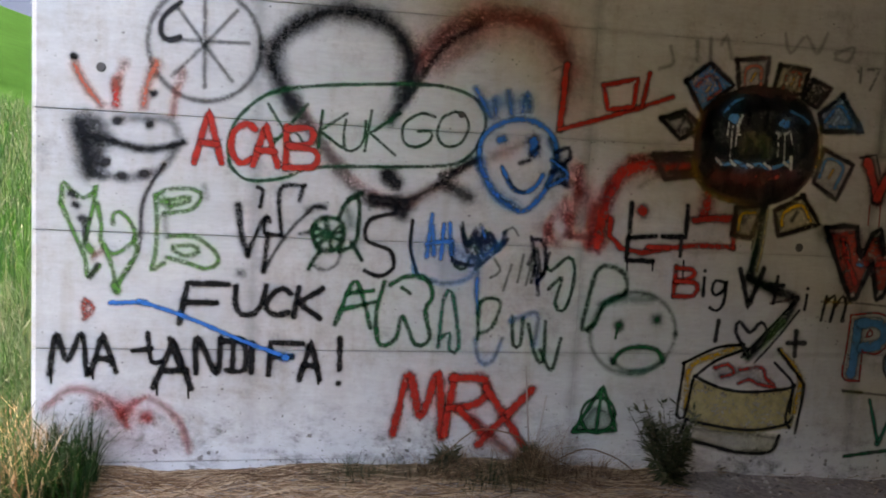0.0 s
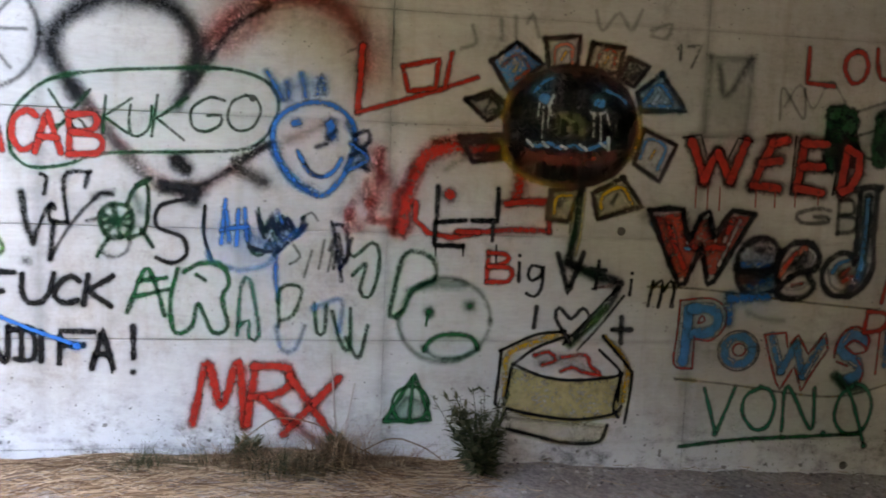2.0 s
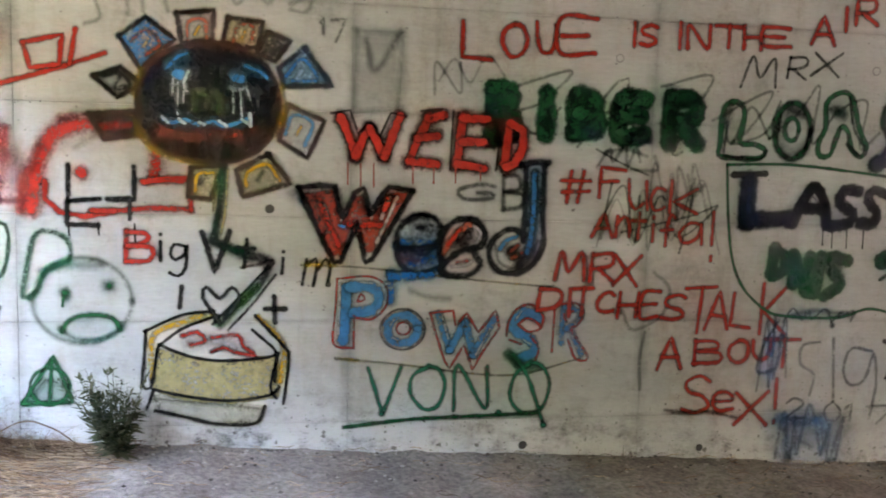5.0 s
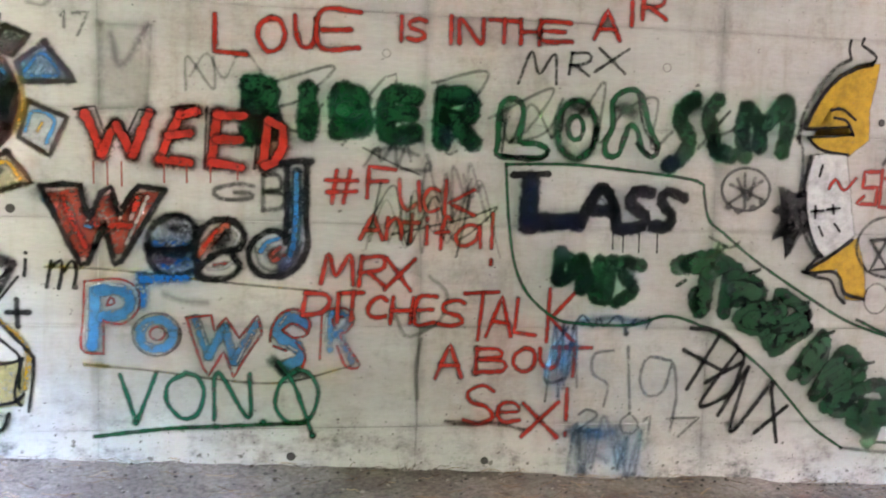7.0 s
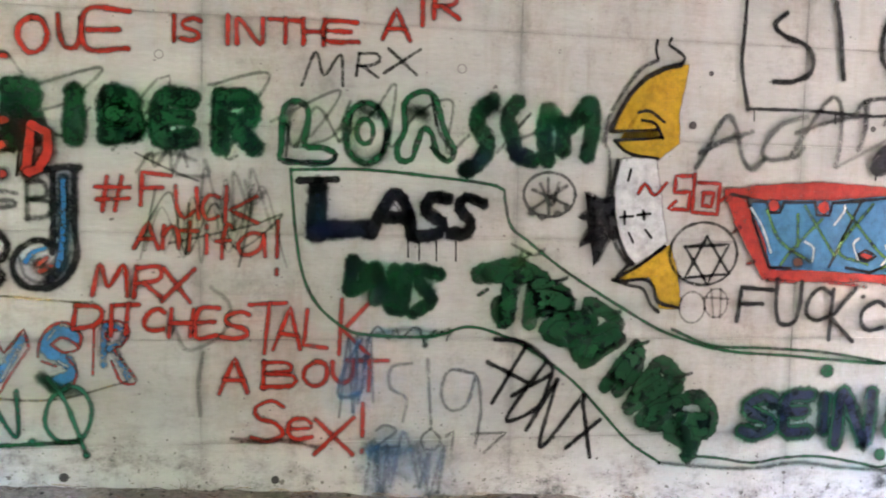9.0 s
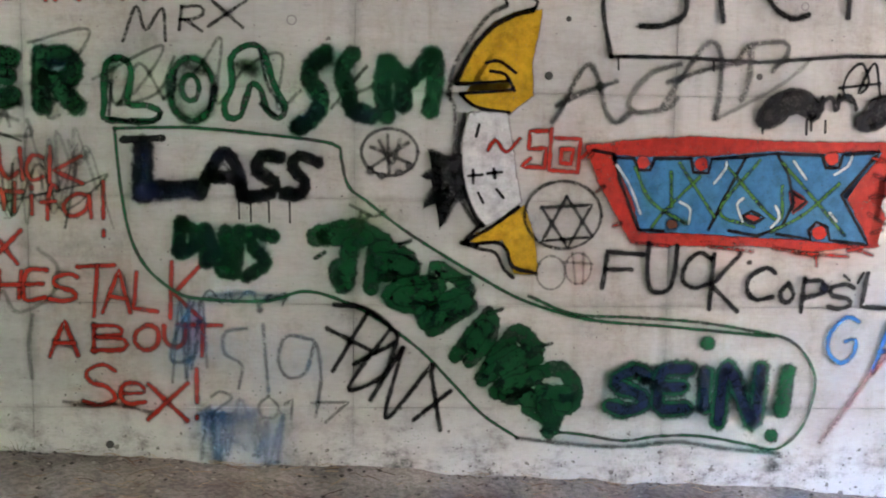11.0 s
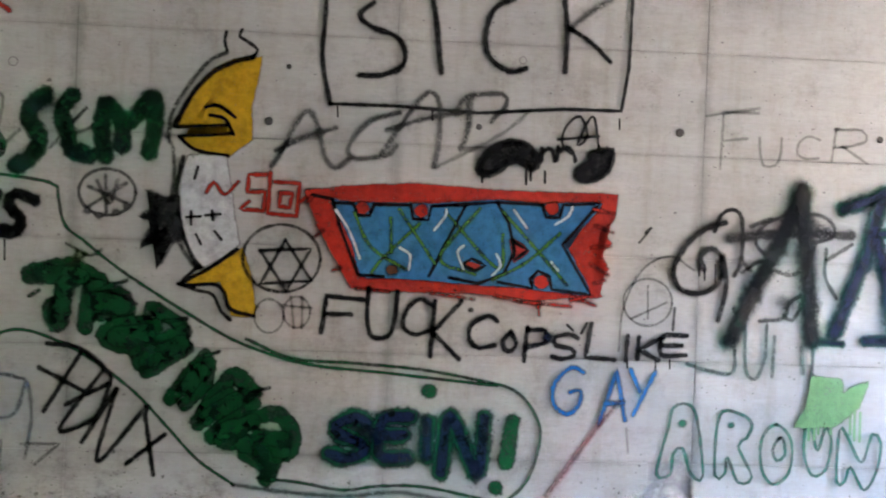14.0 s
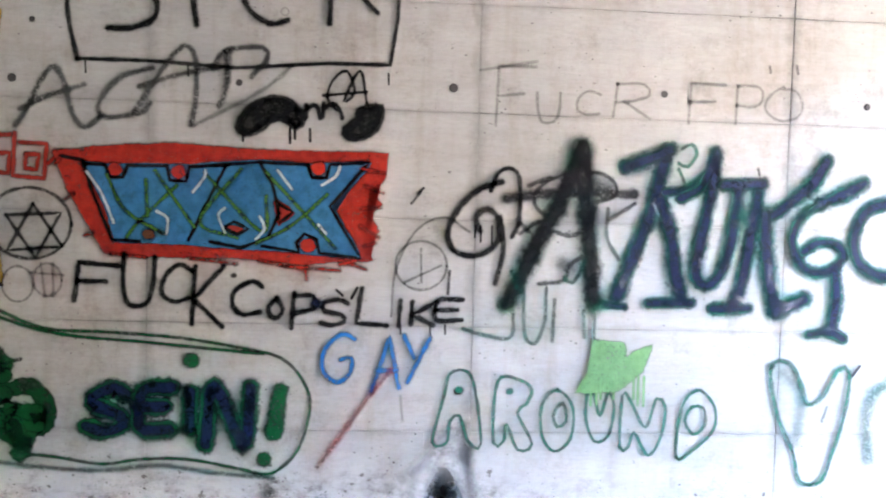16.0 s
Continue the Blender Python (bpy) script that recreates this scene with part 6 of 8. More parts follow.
strokes(g, "blue", 0.037, [(6.431, 0.093), (6.444, -0.162)], [(6.64, 0.06), (6.672, -0.083)], [(6.503, -0.022), (6.587, -0.067)], soft=0.9, cover=0.5)
strokes(g, "blue", 0.257, [(6.446, 0.036), (6.755, -0.029)], soft=1, cover=0.22)
strokes(g, "navy", 0.034, [(6.373, 0.535), (6.379, 0.535)], soft=0.5, cover=0.95, name="dot")
strokes(g, "navy", 0.034, [(6.659, 0.594), (6.664, 0.594)], soft=0.5, cover=0.95, name="dot")
letters(g, "2017", [(6.429, 0.092, 0.112, 0.107), (6.652, 0.073, 0.1, 0.105), (6.765, 0.07, 0.086, 0.094), (6.907, 0.051, 0.174, 0.101)], [("grey", 0.017)], lean=0, soft=0.5, cover=0.6)
strokes(g, "blue", 0.023, [(6.38, -0.128), (6.419, 0.127), (6.464, -0.154), (6.483, 0.103), (6.505, -0.11), (6.565, 0.163), (6.65, -0.114)], [(6.65, -0.114), (6.691, 0.056), (6.686, -0.193), (6.769, 0.091), (6.741, -0.137)], soft=0.8, cover=0.5)
strokes(g, "blue", 0.017, [(6.25, 0.245), (6.29, 0.629), (6.316, 0.26), (6.33, 0.653), (6.339, 0.307), (6.39, 0.634), (6.413, 0.318)], soft=0.6, cover=0.55)
strokes(g, "blue", 0.014, [(6.377, 0.617), (6.428, 0.686), (6.484, 0.623), (6.518, 0.678), (6.539, 0.628), (6.615, 0.683), (6.655, 0.614)], [(6.655, 0.614), (6.71, 0.667), (6.691, 0.63), (6.777, 0.675), (6.767, 0.616)], soft=0.6, cover=0.6)

g = tag("bold black block letters with drips")
strokes(g, "black", 0.133, [(6.132, 1.353), (6.129, 1.134)], [(6.129, 1.144), (6.353, 1.159)], soft=0.14, cover=0.95, smooth=False, name="letter")
strokes(g, "black", 0.044, [(6.042, 1.377), (6.221, 1.387)], soft=0.14, cover=0.95)
strokes(g, "navy", 0.072, [(6.142, 1.337), (6.134, 1.166)], [(6.135, 1.134), (6.332, 1.148)], soft=0.6, cover=0.9, smooth=False, name="filling")
strokes(g, "aqua", 0.014, [(6.158, 1.332), (6.15, 1.188)], soft=0.8, cover=0.4)
strokes(g, "black", 0.083, [(6.386, 1.132), (6.438, 1.247), (6.491, 1.324), (6.535, 1.303), (6.57, 1.217), (6.583, 1.125)], [(6.455, 1.215), (6.553, 1.211)], [(6.755, 1.308), (6.672, 1.312), (6.652, 1.241), (6.73, 1.198), (6.715, 1.143), (6.61, 1.12)], [(6.929, 1.29), (6.844, 1.316), (6.812, 1.26), (6.869, 1.201), (6.854, 1.146), (6.776, 1.139)], soft=0.14, cover=0.95, name="letter")
strokes(g, "navy", 0.033, [(6.386, 1.132), (6.438, 1.247), (6.491, 1.324), (6.535, 1.303), (6.57, 1.217), (6.583, 1.125)], [(6.455, 1.215), (6.553, 1.211)], [(6.755, 1.308), (6.672, 1.312), (6.652, 1.241), (6.73, 1.198), (6.715, 1.143), (6.61, 1.12)], [(6.929, 1.29), (6.844, 1.316), (6.812, 1.26), (6.869, 1.201), (6.854, 1.146), (6.776, 1.139)], soft=0.8, cover=0.6, name="filling")
strokes(g, "grey", 0.014, [(6.46, 1.226), (6.492, 1.275), (6.531, 1.238)], [(6.667, 1.285), (6.647, 1.219)], [(6.883, 1.311), (6.923, 1.29)], soft=0.7, cover=0.5)
drips(g, "black", [6.566, 6.62, 6.704, 6.80], 1.10, 0.10, 0.006)

g = tag("dark green block letters with dark blue filling")
strokes(g, "green", 0.089, [(6.297, 0.99), (6.288, 0.865)], [(6.302, 1.001), (6.362, 0.958), (6.358, 0.887), (6.299, 0.86)], [(6.411, 0.97), (6.414, 0.816)], [(6.422, 0.948), (6.491, 0.773)], [(6.504, 0.96), (6.519, 0.773)], [(6.57, 0.966), (6.546, 0.767)], [(6.725, 0.94), (6.625, 0.961), (6.632, 0.884), (6.689, 0.818), (6.602, 0.751)], soft=0.14, cover=0.95, name="letter")
strokes(g, "pine", 0.067, [(6.297, 0.99), (6.288, 0.865)], [(6.302, 1.001), (6.362, 0.958), (6.358, 0.887), (6.299, 0.86)], [(6.411, 0.97), (6.414, 0.816)], [(6.422, 0.948), (6.491, 0.773)], [(6.504, 0.96), (6.519, 0.773)], [(6.57, 0.966), (6.546, 0.767)], [(6.725, 0.94), (6.625, 0.961), (6.632, 0.884), (6.689, 0.818), (6.602, 0.751)], soft=0.14, cover=0.9, name="filling")
strokes(g, "navy", 0.067, [(6.313, 0.98), (6.315, 0.882)], [(6.428, 0.942), (6.447, 0.822)], [(6.664, 0.934), (6.688, 0.845)], soft=0.8, cover=0.55)

g = tag("dark green overpainted word slanting down")
strokes(g, "pine", 0.125, [(6.921, 0.941), (7.023, 0.965), (7.137, 0.977), (7.237, 0.916)], [(7.076, 0.903), (7.064, 0.735)], [(7.028, 0.791), (7.047, 0.718)], soft=0.04, cover=0.98, name="letter")
strokes(g, "pine", 0.098, [(7.203, 0.899), (7.18, 0.701)], [(7.22, 0.893), (7.35, 0.849), (7.376, 0.775), (7.248, 0.769)], [(7.251, 0.837), (7.351, 0.809)], soft=0.04, cover=0.98, name="letter")
strokes(g, "pine", 0.098, [(7.454, 0.729), (7.337, 0.718), (7.263, 0.666), (7.346, 0.615), (7.458, 0.632), (7.502, 0.701), (7.481, 0.804), (7.59, 0.746), (7.621, 0.718)], soft=0.04, cover=0.98, name="letter")
strokes(g, "pine", 0.098, [(7.424, 0.58), (7.522, 0.643), (7.64, 0.695)], [(7.468, 0.505), (7.561, 0.562), (7.655, 0.62)], [(7.437, 0.54), (7.524, 0.603)], soft=0.04, cover=0.98, name="letter")
strokes(g, "pine", 0.092, [(7.586, 0.376), (7.66, 0.48), (7.74, 0.584)], [(7.653, 0.352), (7.74, 0.445), (7.76, 0.549)], soft=0.04, cover=0.98, name="letter")
strokes(g, "pine", 0.112, [(7.717, 0.269), (7.814, 0.42), (7.884, 0.496), (7.973, 0.419)], [(7.787, 0.204), (7.892, 0.308), (7.97, 0.366)], [(7.751, 0.328), (7.858, 0.397)], [(7.836, 0.185), (7.972, 0.182)], soft=0.04, cover=0.98, name="letter")
strokes(g, "pine", 0.105, [(7.967, 0.289), (8.096, 0.317), (8.17, 0.202), (8.136, 0.119), (8.034, 0.187)], [(7.943, 0.129), (8.039, 0.068)], [(8.093, 0.12), (8.048, 0.008)], [(7.929, 0.171), (8.117, 0.144)], soft=0.04, cover=0.98, name="letter")
strokes(g, "pine", 0.022, [(7.542, 0.741), (7.649, 0.758)], [(7.313, 0.911), (7.364, 0.928)], [(7.74, 0.584), (7.806, 0.607)], [(7.967, 0.419), (8.046, 0.442)], [(6.963, 0.869), (6.919, 0.841)], soft=0.4, cover=0.9)
strokes(g, "moss", 0.019, [(7.082, 1.094), (7.192, 1.039), (7.243, 1.068)], [(7.129, 1.055), (7.116, 0.904)], [(7.169, 1.044), (7.079, 0.982)], soft=0.5, cover=0.7)
strokes(g, "grey", 0.011, [(7.142, 0.988), (7.118, 0.847)], [(7.876, 0.261), (7.945, 0.23), (7.992, 0.283)], soft=0.5, cover=0.5)
strokes(g, "pine", 0.111, [(6.978, 0.947), (7.155, 0.938)], [(7.082, 0.903), (7.069, 0.768)], [(7.217, 0.831), (7.351, 0.809)], [(7.321, 0.661), (7.467, 0.683)], [(7.472, 0.557), (7.63, 0.643)], [(7.662, 0.434), (7.719, 0.515)], [(7.759, 0.292), (7.919, 0.396)], [(7.835, 0.226), (7.974, 0.277)], [(8.008, 0.211), (8.114, 0.197)], [(8.017, 0.146), (8.052, 0.067)], soft=0.04, cover=0.98)

g = tag("thin green bubble line around the slogan")
strokes(g, "green", 0.017, [(6.007, 1.428), (6.338, 1.437), (6.664, 1.414), (6.999, 1.374), (7.038, 1.306), (7.071, 1.182), (7.164, 1.106), (7.358, 0.962), (7.661, 0.778), (7.908, 0.648), (8.222, 0.559), (8.604, 0.527), (9.131, 0.481)], soft=0.35, cover=0.95)
strokes(g, "green", 0.017, [(6.007, 1.428), (6.023, 1.216), (6.052, 1.002), (6.093, 0.868), (6.161, 0.765), (6.27, 0.678), (6.379, 0.645), (6.683, 0.636), (6.864, 0.683), (7.021, 0.649), (7.197, 0.564), (7.407, 0.413), (7.562, 0.257), (7.719, 0.093), (7.893, -0.024)], soft=0.35, cover=0.95)
strokes(g, "teal", 0.023, [(7.893, -0.024), (8.159, -0.055), (8.413, -0.068), (8.67, -0.044), (8.902, -0.075), (9.188, -0.102)], soft=0.7, cover=0.7)
strokes(g, "green", 0.017, [(7.929, 0.671), (8.151, 0.585), (8.451, 0.57), (8.755, 0.549), (9.037, 0.506), (9.219, 0.459), (9.325, 0.341), (9.349, 0.221), (9.305, 0.048), (9.229, -0.047), (9.151, -0.082), (9.021, -0.056), (8.788, -0.014), (8.584, -0.016), (8.406, -0.038), (8.205, -0.007), (8.005, 0.012)], soft=0.4, cover=0.9)

g = tag("black slanting brushed letters")
strokes(g, "black", 0.026, [(7.008, 0.621), (7.152, 0.607), (7.271, 0.52), (7.303, 0.449), (7.174, 0.378), (7.103, 0.336)], [(7.167, 0.587), (7.003, 0.303)], [(6.974, 0.508), (7.203, 0.392)], [(7.272, 0.506), (7.078, 0.222), (7.236, 0.277), (7.303, 0.434)], [(7.181, 0.162), (7.333, 0.414)], [(7.333, 0.414), (7.257, 0.074), (7.47, 0.331), (7.471, 0.296), (7.517, 0.015)], [(7.39, 0.065), (7.564, 0.207)], soft=0.35, cover=0.95)

g = tag("yellow and white profile shape with bold black outlines")
field(g, "yellow", [(7.579, 1.671), (7.654, 1.815), (7.736, 1.928), (7.831, 1.976), (7.949, 1.999), (7.933, 1.889), (7.906, 1.766), (7.913, 1.617), (7.816, 1.541), (7.679, 1.556), (7.604, 1.607), (7.812, 1.633), (7.796, 1.676)], soft=0.25, cover=0.97)
field(g, "white", [(7.641, 1.516), (7.798, 1.524), (7.823, 1.395), (7.842, 1.26), (7.871, 1.119), (7.797, 1.061), (7.702, 1.008), (7.643, 1.114), (7.615, 1.249), (7.613, 1.412)], soft=0.4, cover=0.98)
field(g, "yellow", [(7.645, 0.94), (7.799, 1.012), (7.894, 1.093), (7.939, 0.937), (7.962, 0.785), (7.864, 0.792), (7.833, 0.878), (7.802, 0.947), (7.695, 0.931)], soft=0.25, cover=0.95)
strokes(g, "grey", 0.023, [(7.537, 1.598), (7.55, 1.721), (7.625, 1.86), (7.714, 1.973), (7.794, 2.018)], [(7.522, 1.619), (7.558, 1.558), (7.568, 1.437), (7.561, 1.246), (7.611, 1.099), (7.68, 1.001)], soft=0.5, cover=0.8)
strokes(g, "black", 0.029, [(7.564, 1.664), (7.641, 1.815), (7.73, 1.92), (7.831, 1.976), (7.917, 2.002)], soft=0.3, cover=0.95)
strokes(g, "black", 0.017, [(7.569, 1.659), (7.81, 1.677)], [(7.587, 1.617), (7.771, 1.631), (7.83, 1.64)], [(7.588, 1.611), (7.666, 1.555), (7.816, 1.533)], [(7.917, 2.002), (7.937, 2.039), (7.886, 2.077), (7.852, 2.097), (7.862, 2.13)], [(7.789, 2.115), (7.783, 2.071), (7.796, 2.029)], [(7.705, 1.758), (7.765, 1.767), (7.843, 1.716)], [(7.726, 1.721), (7.795, 1.706), (7.839, 1.635)], soft=0.3, cover=0.95)
strokes(g, "black", 0.023, [(7.608, 1.52), (7.583, 1.356), (7.607, 1.194), (7.661, 1.061), (7.705, 1.003)], soft=0.3, cover=0.95)
strokes(g, "black", 0.014, [(7.678, 1.475), (7.664, 1.42)], [(7.632, 1.236), (7.697, 1.242)], [(7.652, 1.264), (7.655, 1.202)], [(7.721, 1.248), (7.788, 1.257)], [(7.75, 1.271), (7.757, 1.228)], [(7.679, 1.157), (7.703, 1.111)], [(7.765, 1.174), (7.799, 1.135)], soft=0.25, cover=0.95, smooth=False)
strokes(g, "black", 0.02, [(7.872, 1.092), (7.746, 0.999), (7.645, 0.94), (7.609, 0.911), (7.67, 0.985), (7.705, 1.003)], [(7.641, 0.913), (7.763, 0.924), (7.819, 0.891), (7.85, 0.81), (7.96, 0.78)], [(7.603, 0.922), (7.696, 0.893), (7.765, 0.875), (7.81, 0.795), (7.852, 0.758)], soft=0.3, cover=0.95)
field(g, "soot", [(7.584, 1.323), (7.528, 1.315), (7.445, 1.349), (7.502, 1.284), (7.424, 1.226), (7.504, 1.238), (7.43, 1.09), (7.534, 1.177), (7.502, 0.993), (7.577, 1.138), (7.609, 1.14)], soft=0.4, cover=0.9)

g = tag("small grey scribbled ball with legs")
strokes(g, "grey", 0.017, ring(7.262, 1.34, 0.131, 0.109), soft=0.4, cover=0.85, name="ring")
strokes(g, "grey", 0.02, [(7.175, 1.363), (7.353, 1.291)], [(7.349, 1.385), (7.179, 1.269)], [(7.253, 1.421), (7.261, 1.245)], [(7.214, 1.392), (7.273, 1.287), (7.308, 1.397)], soft=0.5, cover=0.75)
strokes(g, "grey", 0.04, [(7.169, 1.249), (7.174, 1.249)], soft=0.5, cover=0.95, name="dot")
strokes(g, "grey", 0.04, [(7.224, 1.23), (7.229, 1.23)], soft=0.5, cover=0.95, name="dot")
strokes(g, "grey", 0.04, [(7.304, 1.247), (7.309, 1.248)], soft=0.5, cover=0.95, name="dot")
strokes(g, "grey", 0.04, [(7.351, 1.277), (7.357, 1.277)], soft=0.5, cover=0.95, name="dot")

g = tag("red sprayed zigzag and small boxes")
strokes(g, "red", 0.023, [(7.721, 1.357), (7.754, 1.405), (7.806, 1.35), (7.868, 1.411)], soft=0.3, cover=0.95)
strokes(g, "red", 0.026, [(7.997, 1.452), (7.915, 1.448), (7.914, 1.366), (7.995, 1.37), (7.991, 1.28), (7.882, 1.283), (7.921, 1.323)], [(8.018, 1.459), (8.011, 1.268), (8.147, 1.261), (8.156, 1.416), (8.039, 1.419)], [(8.069, 1.366), (8.123, 1.368), (8.113, 1.3), (8.064, 1.303), (8.069, 1.366)], [(8.166, 1.33), (8.218, 1.387)], soft=0.3, cover=0.95, smooth=False)

g = tag("grey six-pointed star in a sprayed circle")
strokes(g, "soot", 0.017, ring(8.083, 1.058, 0.183, 0.16), soft=0.45, cover=0.85, name="ring")
strokes(g, "soot", 0.017, [(7.981, 1.092), (8.22, 1.108), (8.11, 0.904), (7.981, 1.092)], [(8.098, 1.146), (7.988, 0.934), (8.227, 0.956), (8.098, 1.146)], soft=0.45, cover=0.9, smooth=False)

g = tag("two faint brownish rings")
strokes(g, "brown", 0.011, ring(8.033, 0.783, 0.069, 0.08), soft=0.5, cover=0.55, name="ring")
strokes(g, "rust", 0.011, ring(8.163, 0.805, 0.063, 0.074), soft=0.5, cover=0.5, name="ring")
strokes(g, "rust", 0.011, [(8.133, 0.878), (8.153, 0.728)], [(8.187, 0.88), (8.189, 0.73)], [(8.094, 0.835), (8.231, 0.827)], soft=0.5, cover=0.45)

g = tag("black sprayed word in a square frame")
strokes(g, "black", 0.026, [(8.259, 2.693), (8.256, 2.422), (8.25, 2.205), (8.243, 2.014), (8.286, 1.799)], soft=0.3, cover=0.95)
strokes(g, "black", 0.02, [(8.286, 1.799), (8.608, 1.802), (8.994, 1.786), (9.406, 1.823), (9.684, 1.826), (9.714, 2.036), (9.718, 2.338), (9.712, 2.776)], soft=0.3, cover=0.95, smooth=False)
drips(g, "black", [8.322, 8.773, 9.677], 1.787, 0.063, 0.007)
strokes(g, "black", 0.035, [(8.475, 2.287), (8.412, 2.229), (8.47, 2.172), (8.581, 2.135), (8.634, 2.061), (8.616, 1.989), (8.524, 1.946), (8.421, 1.941)], [(8.746, 2.356), (8.774, 2.232), (8.791, 2.097), (8.808, 1.972)], [(9.143, 2.339), (9.057, 2.291), (9.018, 2.19), (9.023, 2.082), (9.082, 2.014), (9.149, 1.99), (9.214, 2.01)], [(9.375, 2.445), (9.4, 2.266), (9.407, 2.129), (9.403, 2.003)], soft=0.35, cover=0.95, name="letter")
strokes(g, "black", 0.027, [(9.42, 2.212), (9.528, 2.146), (9.622, 2.058)], soft=0.35, cover=0.92, name="letter")
strokes(g, "soot", 0.035, [(9.612, 2.359), (9.526, 2.3), (9.42, 2.212)], soft=0.8, cover=0.75, name="letter")

g = tag("thin grey sprayed letters")
strokes(g, "grey", 0.030, [(8.022, 1.491), (8.072, 1.575), (8.132, 1.703), (8.189, 1.76), (8.231, 1.692), (8.27, 1.552), (8.322, 1.495), (8.39, 1.547)], [(8.04, 1.568), (8.157, 1.628), (8.318, 1.685)], [(8.615, 1.771), (8.48, 1.726), (8.402, 1.64), (8.378, 1.574), (8.423, 1.543), (8.565, 1.567), (8.606, 1.612)], [(8.542, 1.576), (8.639, 1.734), (8.706, 1.83), (8.758, 1.877), (8.805, 1.819), (8.809, 1.633), (8.787, 1.523)], [(8.559, 1.686), (8.748, 1.751), (8.922, 1.787)], [(8.884, 1.779), (8.935, 1.858), (9.105, 1.883), (9.124, 1.83), (9.056, 1.75)], [(8.941, 1.853), (8.943, 1.695), (8.914, 1.611)], soft=0.5, cover=0.8)
strokes(g, "grey", 0.022, [(8.798, 1.518), (8.921, 1.584), (9.082, 1.674), (9.188, 1.756), (9.23, 1.802)], [(8.962, 1.871), (8.958, 1.723)], soft=0.6, cover=0.5)

g = tag("black blotches with drips crossing out a word")
field(g, "black", [(9.031, 1.491), (8.996, 1.517), (9.031, 1.59), (9.111, 1.648), (9.199, 1.658), (9.267, 1.618), (9.298, 1.564), (9.261, 1.524), (9.198, 1.565), (9.144, 1.551), (9.08, 1.499)], soft=0.3, cover=0.96, smooth=True)
field(g, "black", [(9.55, 1.615), (9.649, 1.637), (9.632, 1.542), (9.573, 1.49), (9.496, 1.486), (9.482, 1.529), (9.541, 1.576)], soft=0.3, cover=0.96, smooth=True)
letters(g, "nn", [(9.305, 1.573, 0.063, 0.06), (9.382, 1.577, 0.085, 0.066)], [("black", 0.023)], lean=0, soft=0.3, cover=0.95)
strokes(g, "black", 0.014, [(9.445, 1.611), (9.401, 1.664), (9.424, 1.747), (9.486, 1.791), (9.524, 1.697), (9.476, 1.654), (9.546, 1.795), (9.582, 1.645)], [(9.381, 1.676), (9.579, 1.7)], soft=0.3, cover=0.95)
drips(g, "black", [9.021, 9.233, 9.255, 9.324], 1.521, 0.086, 0.011)

g = tag("blue and red piece of interlocking letters with black outline")
field(g, "red", [(8.194, 1.378), (8.431, 1.407), (8.684, 1.426), (9.095, 1.41), (9.407, 1.41), (9.675, 1.414), (9.662, 1.308), (9.601, 1.243), (9.65, 1.187), (9.593, 1.132), (9.643, 1.065), (9.582, 0.989), (9.615, 0.932), (9.446, 0.927), (9.315, 0.908), (9.002, 0.932), (8.693, 0.929), (8.419, 0.938), (8.346, 1.065), (8.253, 1.227)], soft=0.3, cover=0.95, name="background")
field(g, "aqua", [(8.324, 1.332), (8.412, 1.325), (8.796, 1.333), (9.098, 1.363), (9.32, 1.352), (9.596, 1.371), (9.429, 1.165), (9.563, 0.939), (9.395, 0.954), (9.173, 0.971), (9.007, 0.975), (8.896, 0.981), (8.73, 0.99), (8.466, 0.994), (8.421, 1.151)], soft=0.25, cover=0.97, name="letter_field")
strokes(g, "red", 0.091, [(8.454, 1.311), (8.459, 1.311)], soft=0.2, cover=0.95, name="dot")
strokes(g, "red", 0.091, [(8.734, 1.308), (8.74, 1.308)], soft=0.2, cover=0.95, name="dot")
strokes(g, "red", 0.091, [(9.362, 1.343), (9.367, 1.343)], soft=0.2, cover=0.95, name="dot")
strokes(g, "brown", 0.086, [(8.605, 1.022), (8.611, 1.023)], soft=0.3, cover=0.95, name="dot")
strokes(g, "red", 0.091, [(9.324, 0.989), (9.33, 0.99)], soft=0.2, cover=0.95, name="dot")
field(g, "red", [(9.179, 1.181), (9.253, 1.14), (9.195, 1.088)], soft=0.25, cover=0.95)
strokes(g, "red", 0.04, [(8.969, 1.061), (9.017, 1.052)], soft=0.3, cover=0.95)
strokes(g, "black", 0.017, [(8.219, 1.365), (8.315, 1.348), (8.348, 1.229), (8.445, 0.993), (8.566, 0.988)], [(8.324, 1.332), (8.412, 1.331)], [(8.412, 1.331), (8.437, 1.274), (8.491, 1.277), (8.511, 1.33), (8.686, 1.333)], [(8.686, 1.333), (8.7, 1.268), (8.772, 1.266), (8.785, 1.332), (8.961, 1.346)], [(8.947, 1.34), (8.872, 1.185), (8.785, 0.998)], [(8.785, 1.332), (9.098, 1.363), (9.158, 1.268), (9.192, 1.132), (9.143, 1.019), (9.021, 0.97), (8.882, 0.994)], [(9.098, 1.363), (9.319, 1.358)], [(9.319, 1.358), (9.339, 1.298), (9.405, 1.301), (9.419, 1.362), (9.596, 1.376), (9.423, 1.17), (9.569, 0.934), (9.379, 0.953), (9.364, 1.016), (9.308, 1.041), (9.271, 0.998), (9.284, 0.957), (9.117, 0.98)], [(9.179, 1.181), (9.253, 1.14), (9.195, 1.088), (9.179, 1.181)], [(8.942, 1.06), (8.987, 1.089), (9.052, 1.059), (9.004, 1.03), (8.942, 1.06)], soft=0.25, cover=0.95, smooth=False)
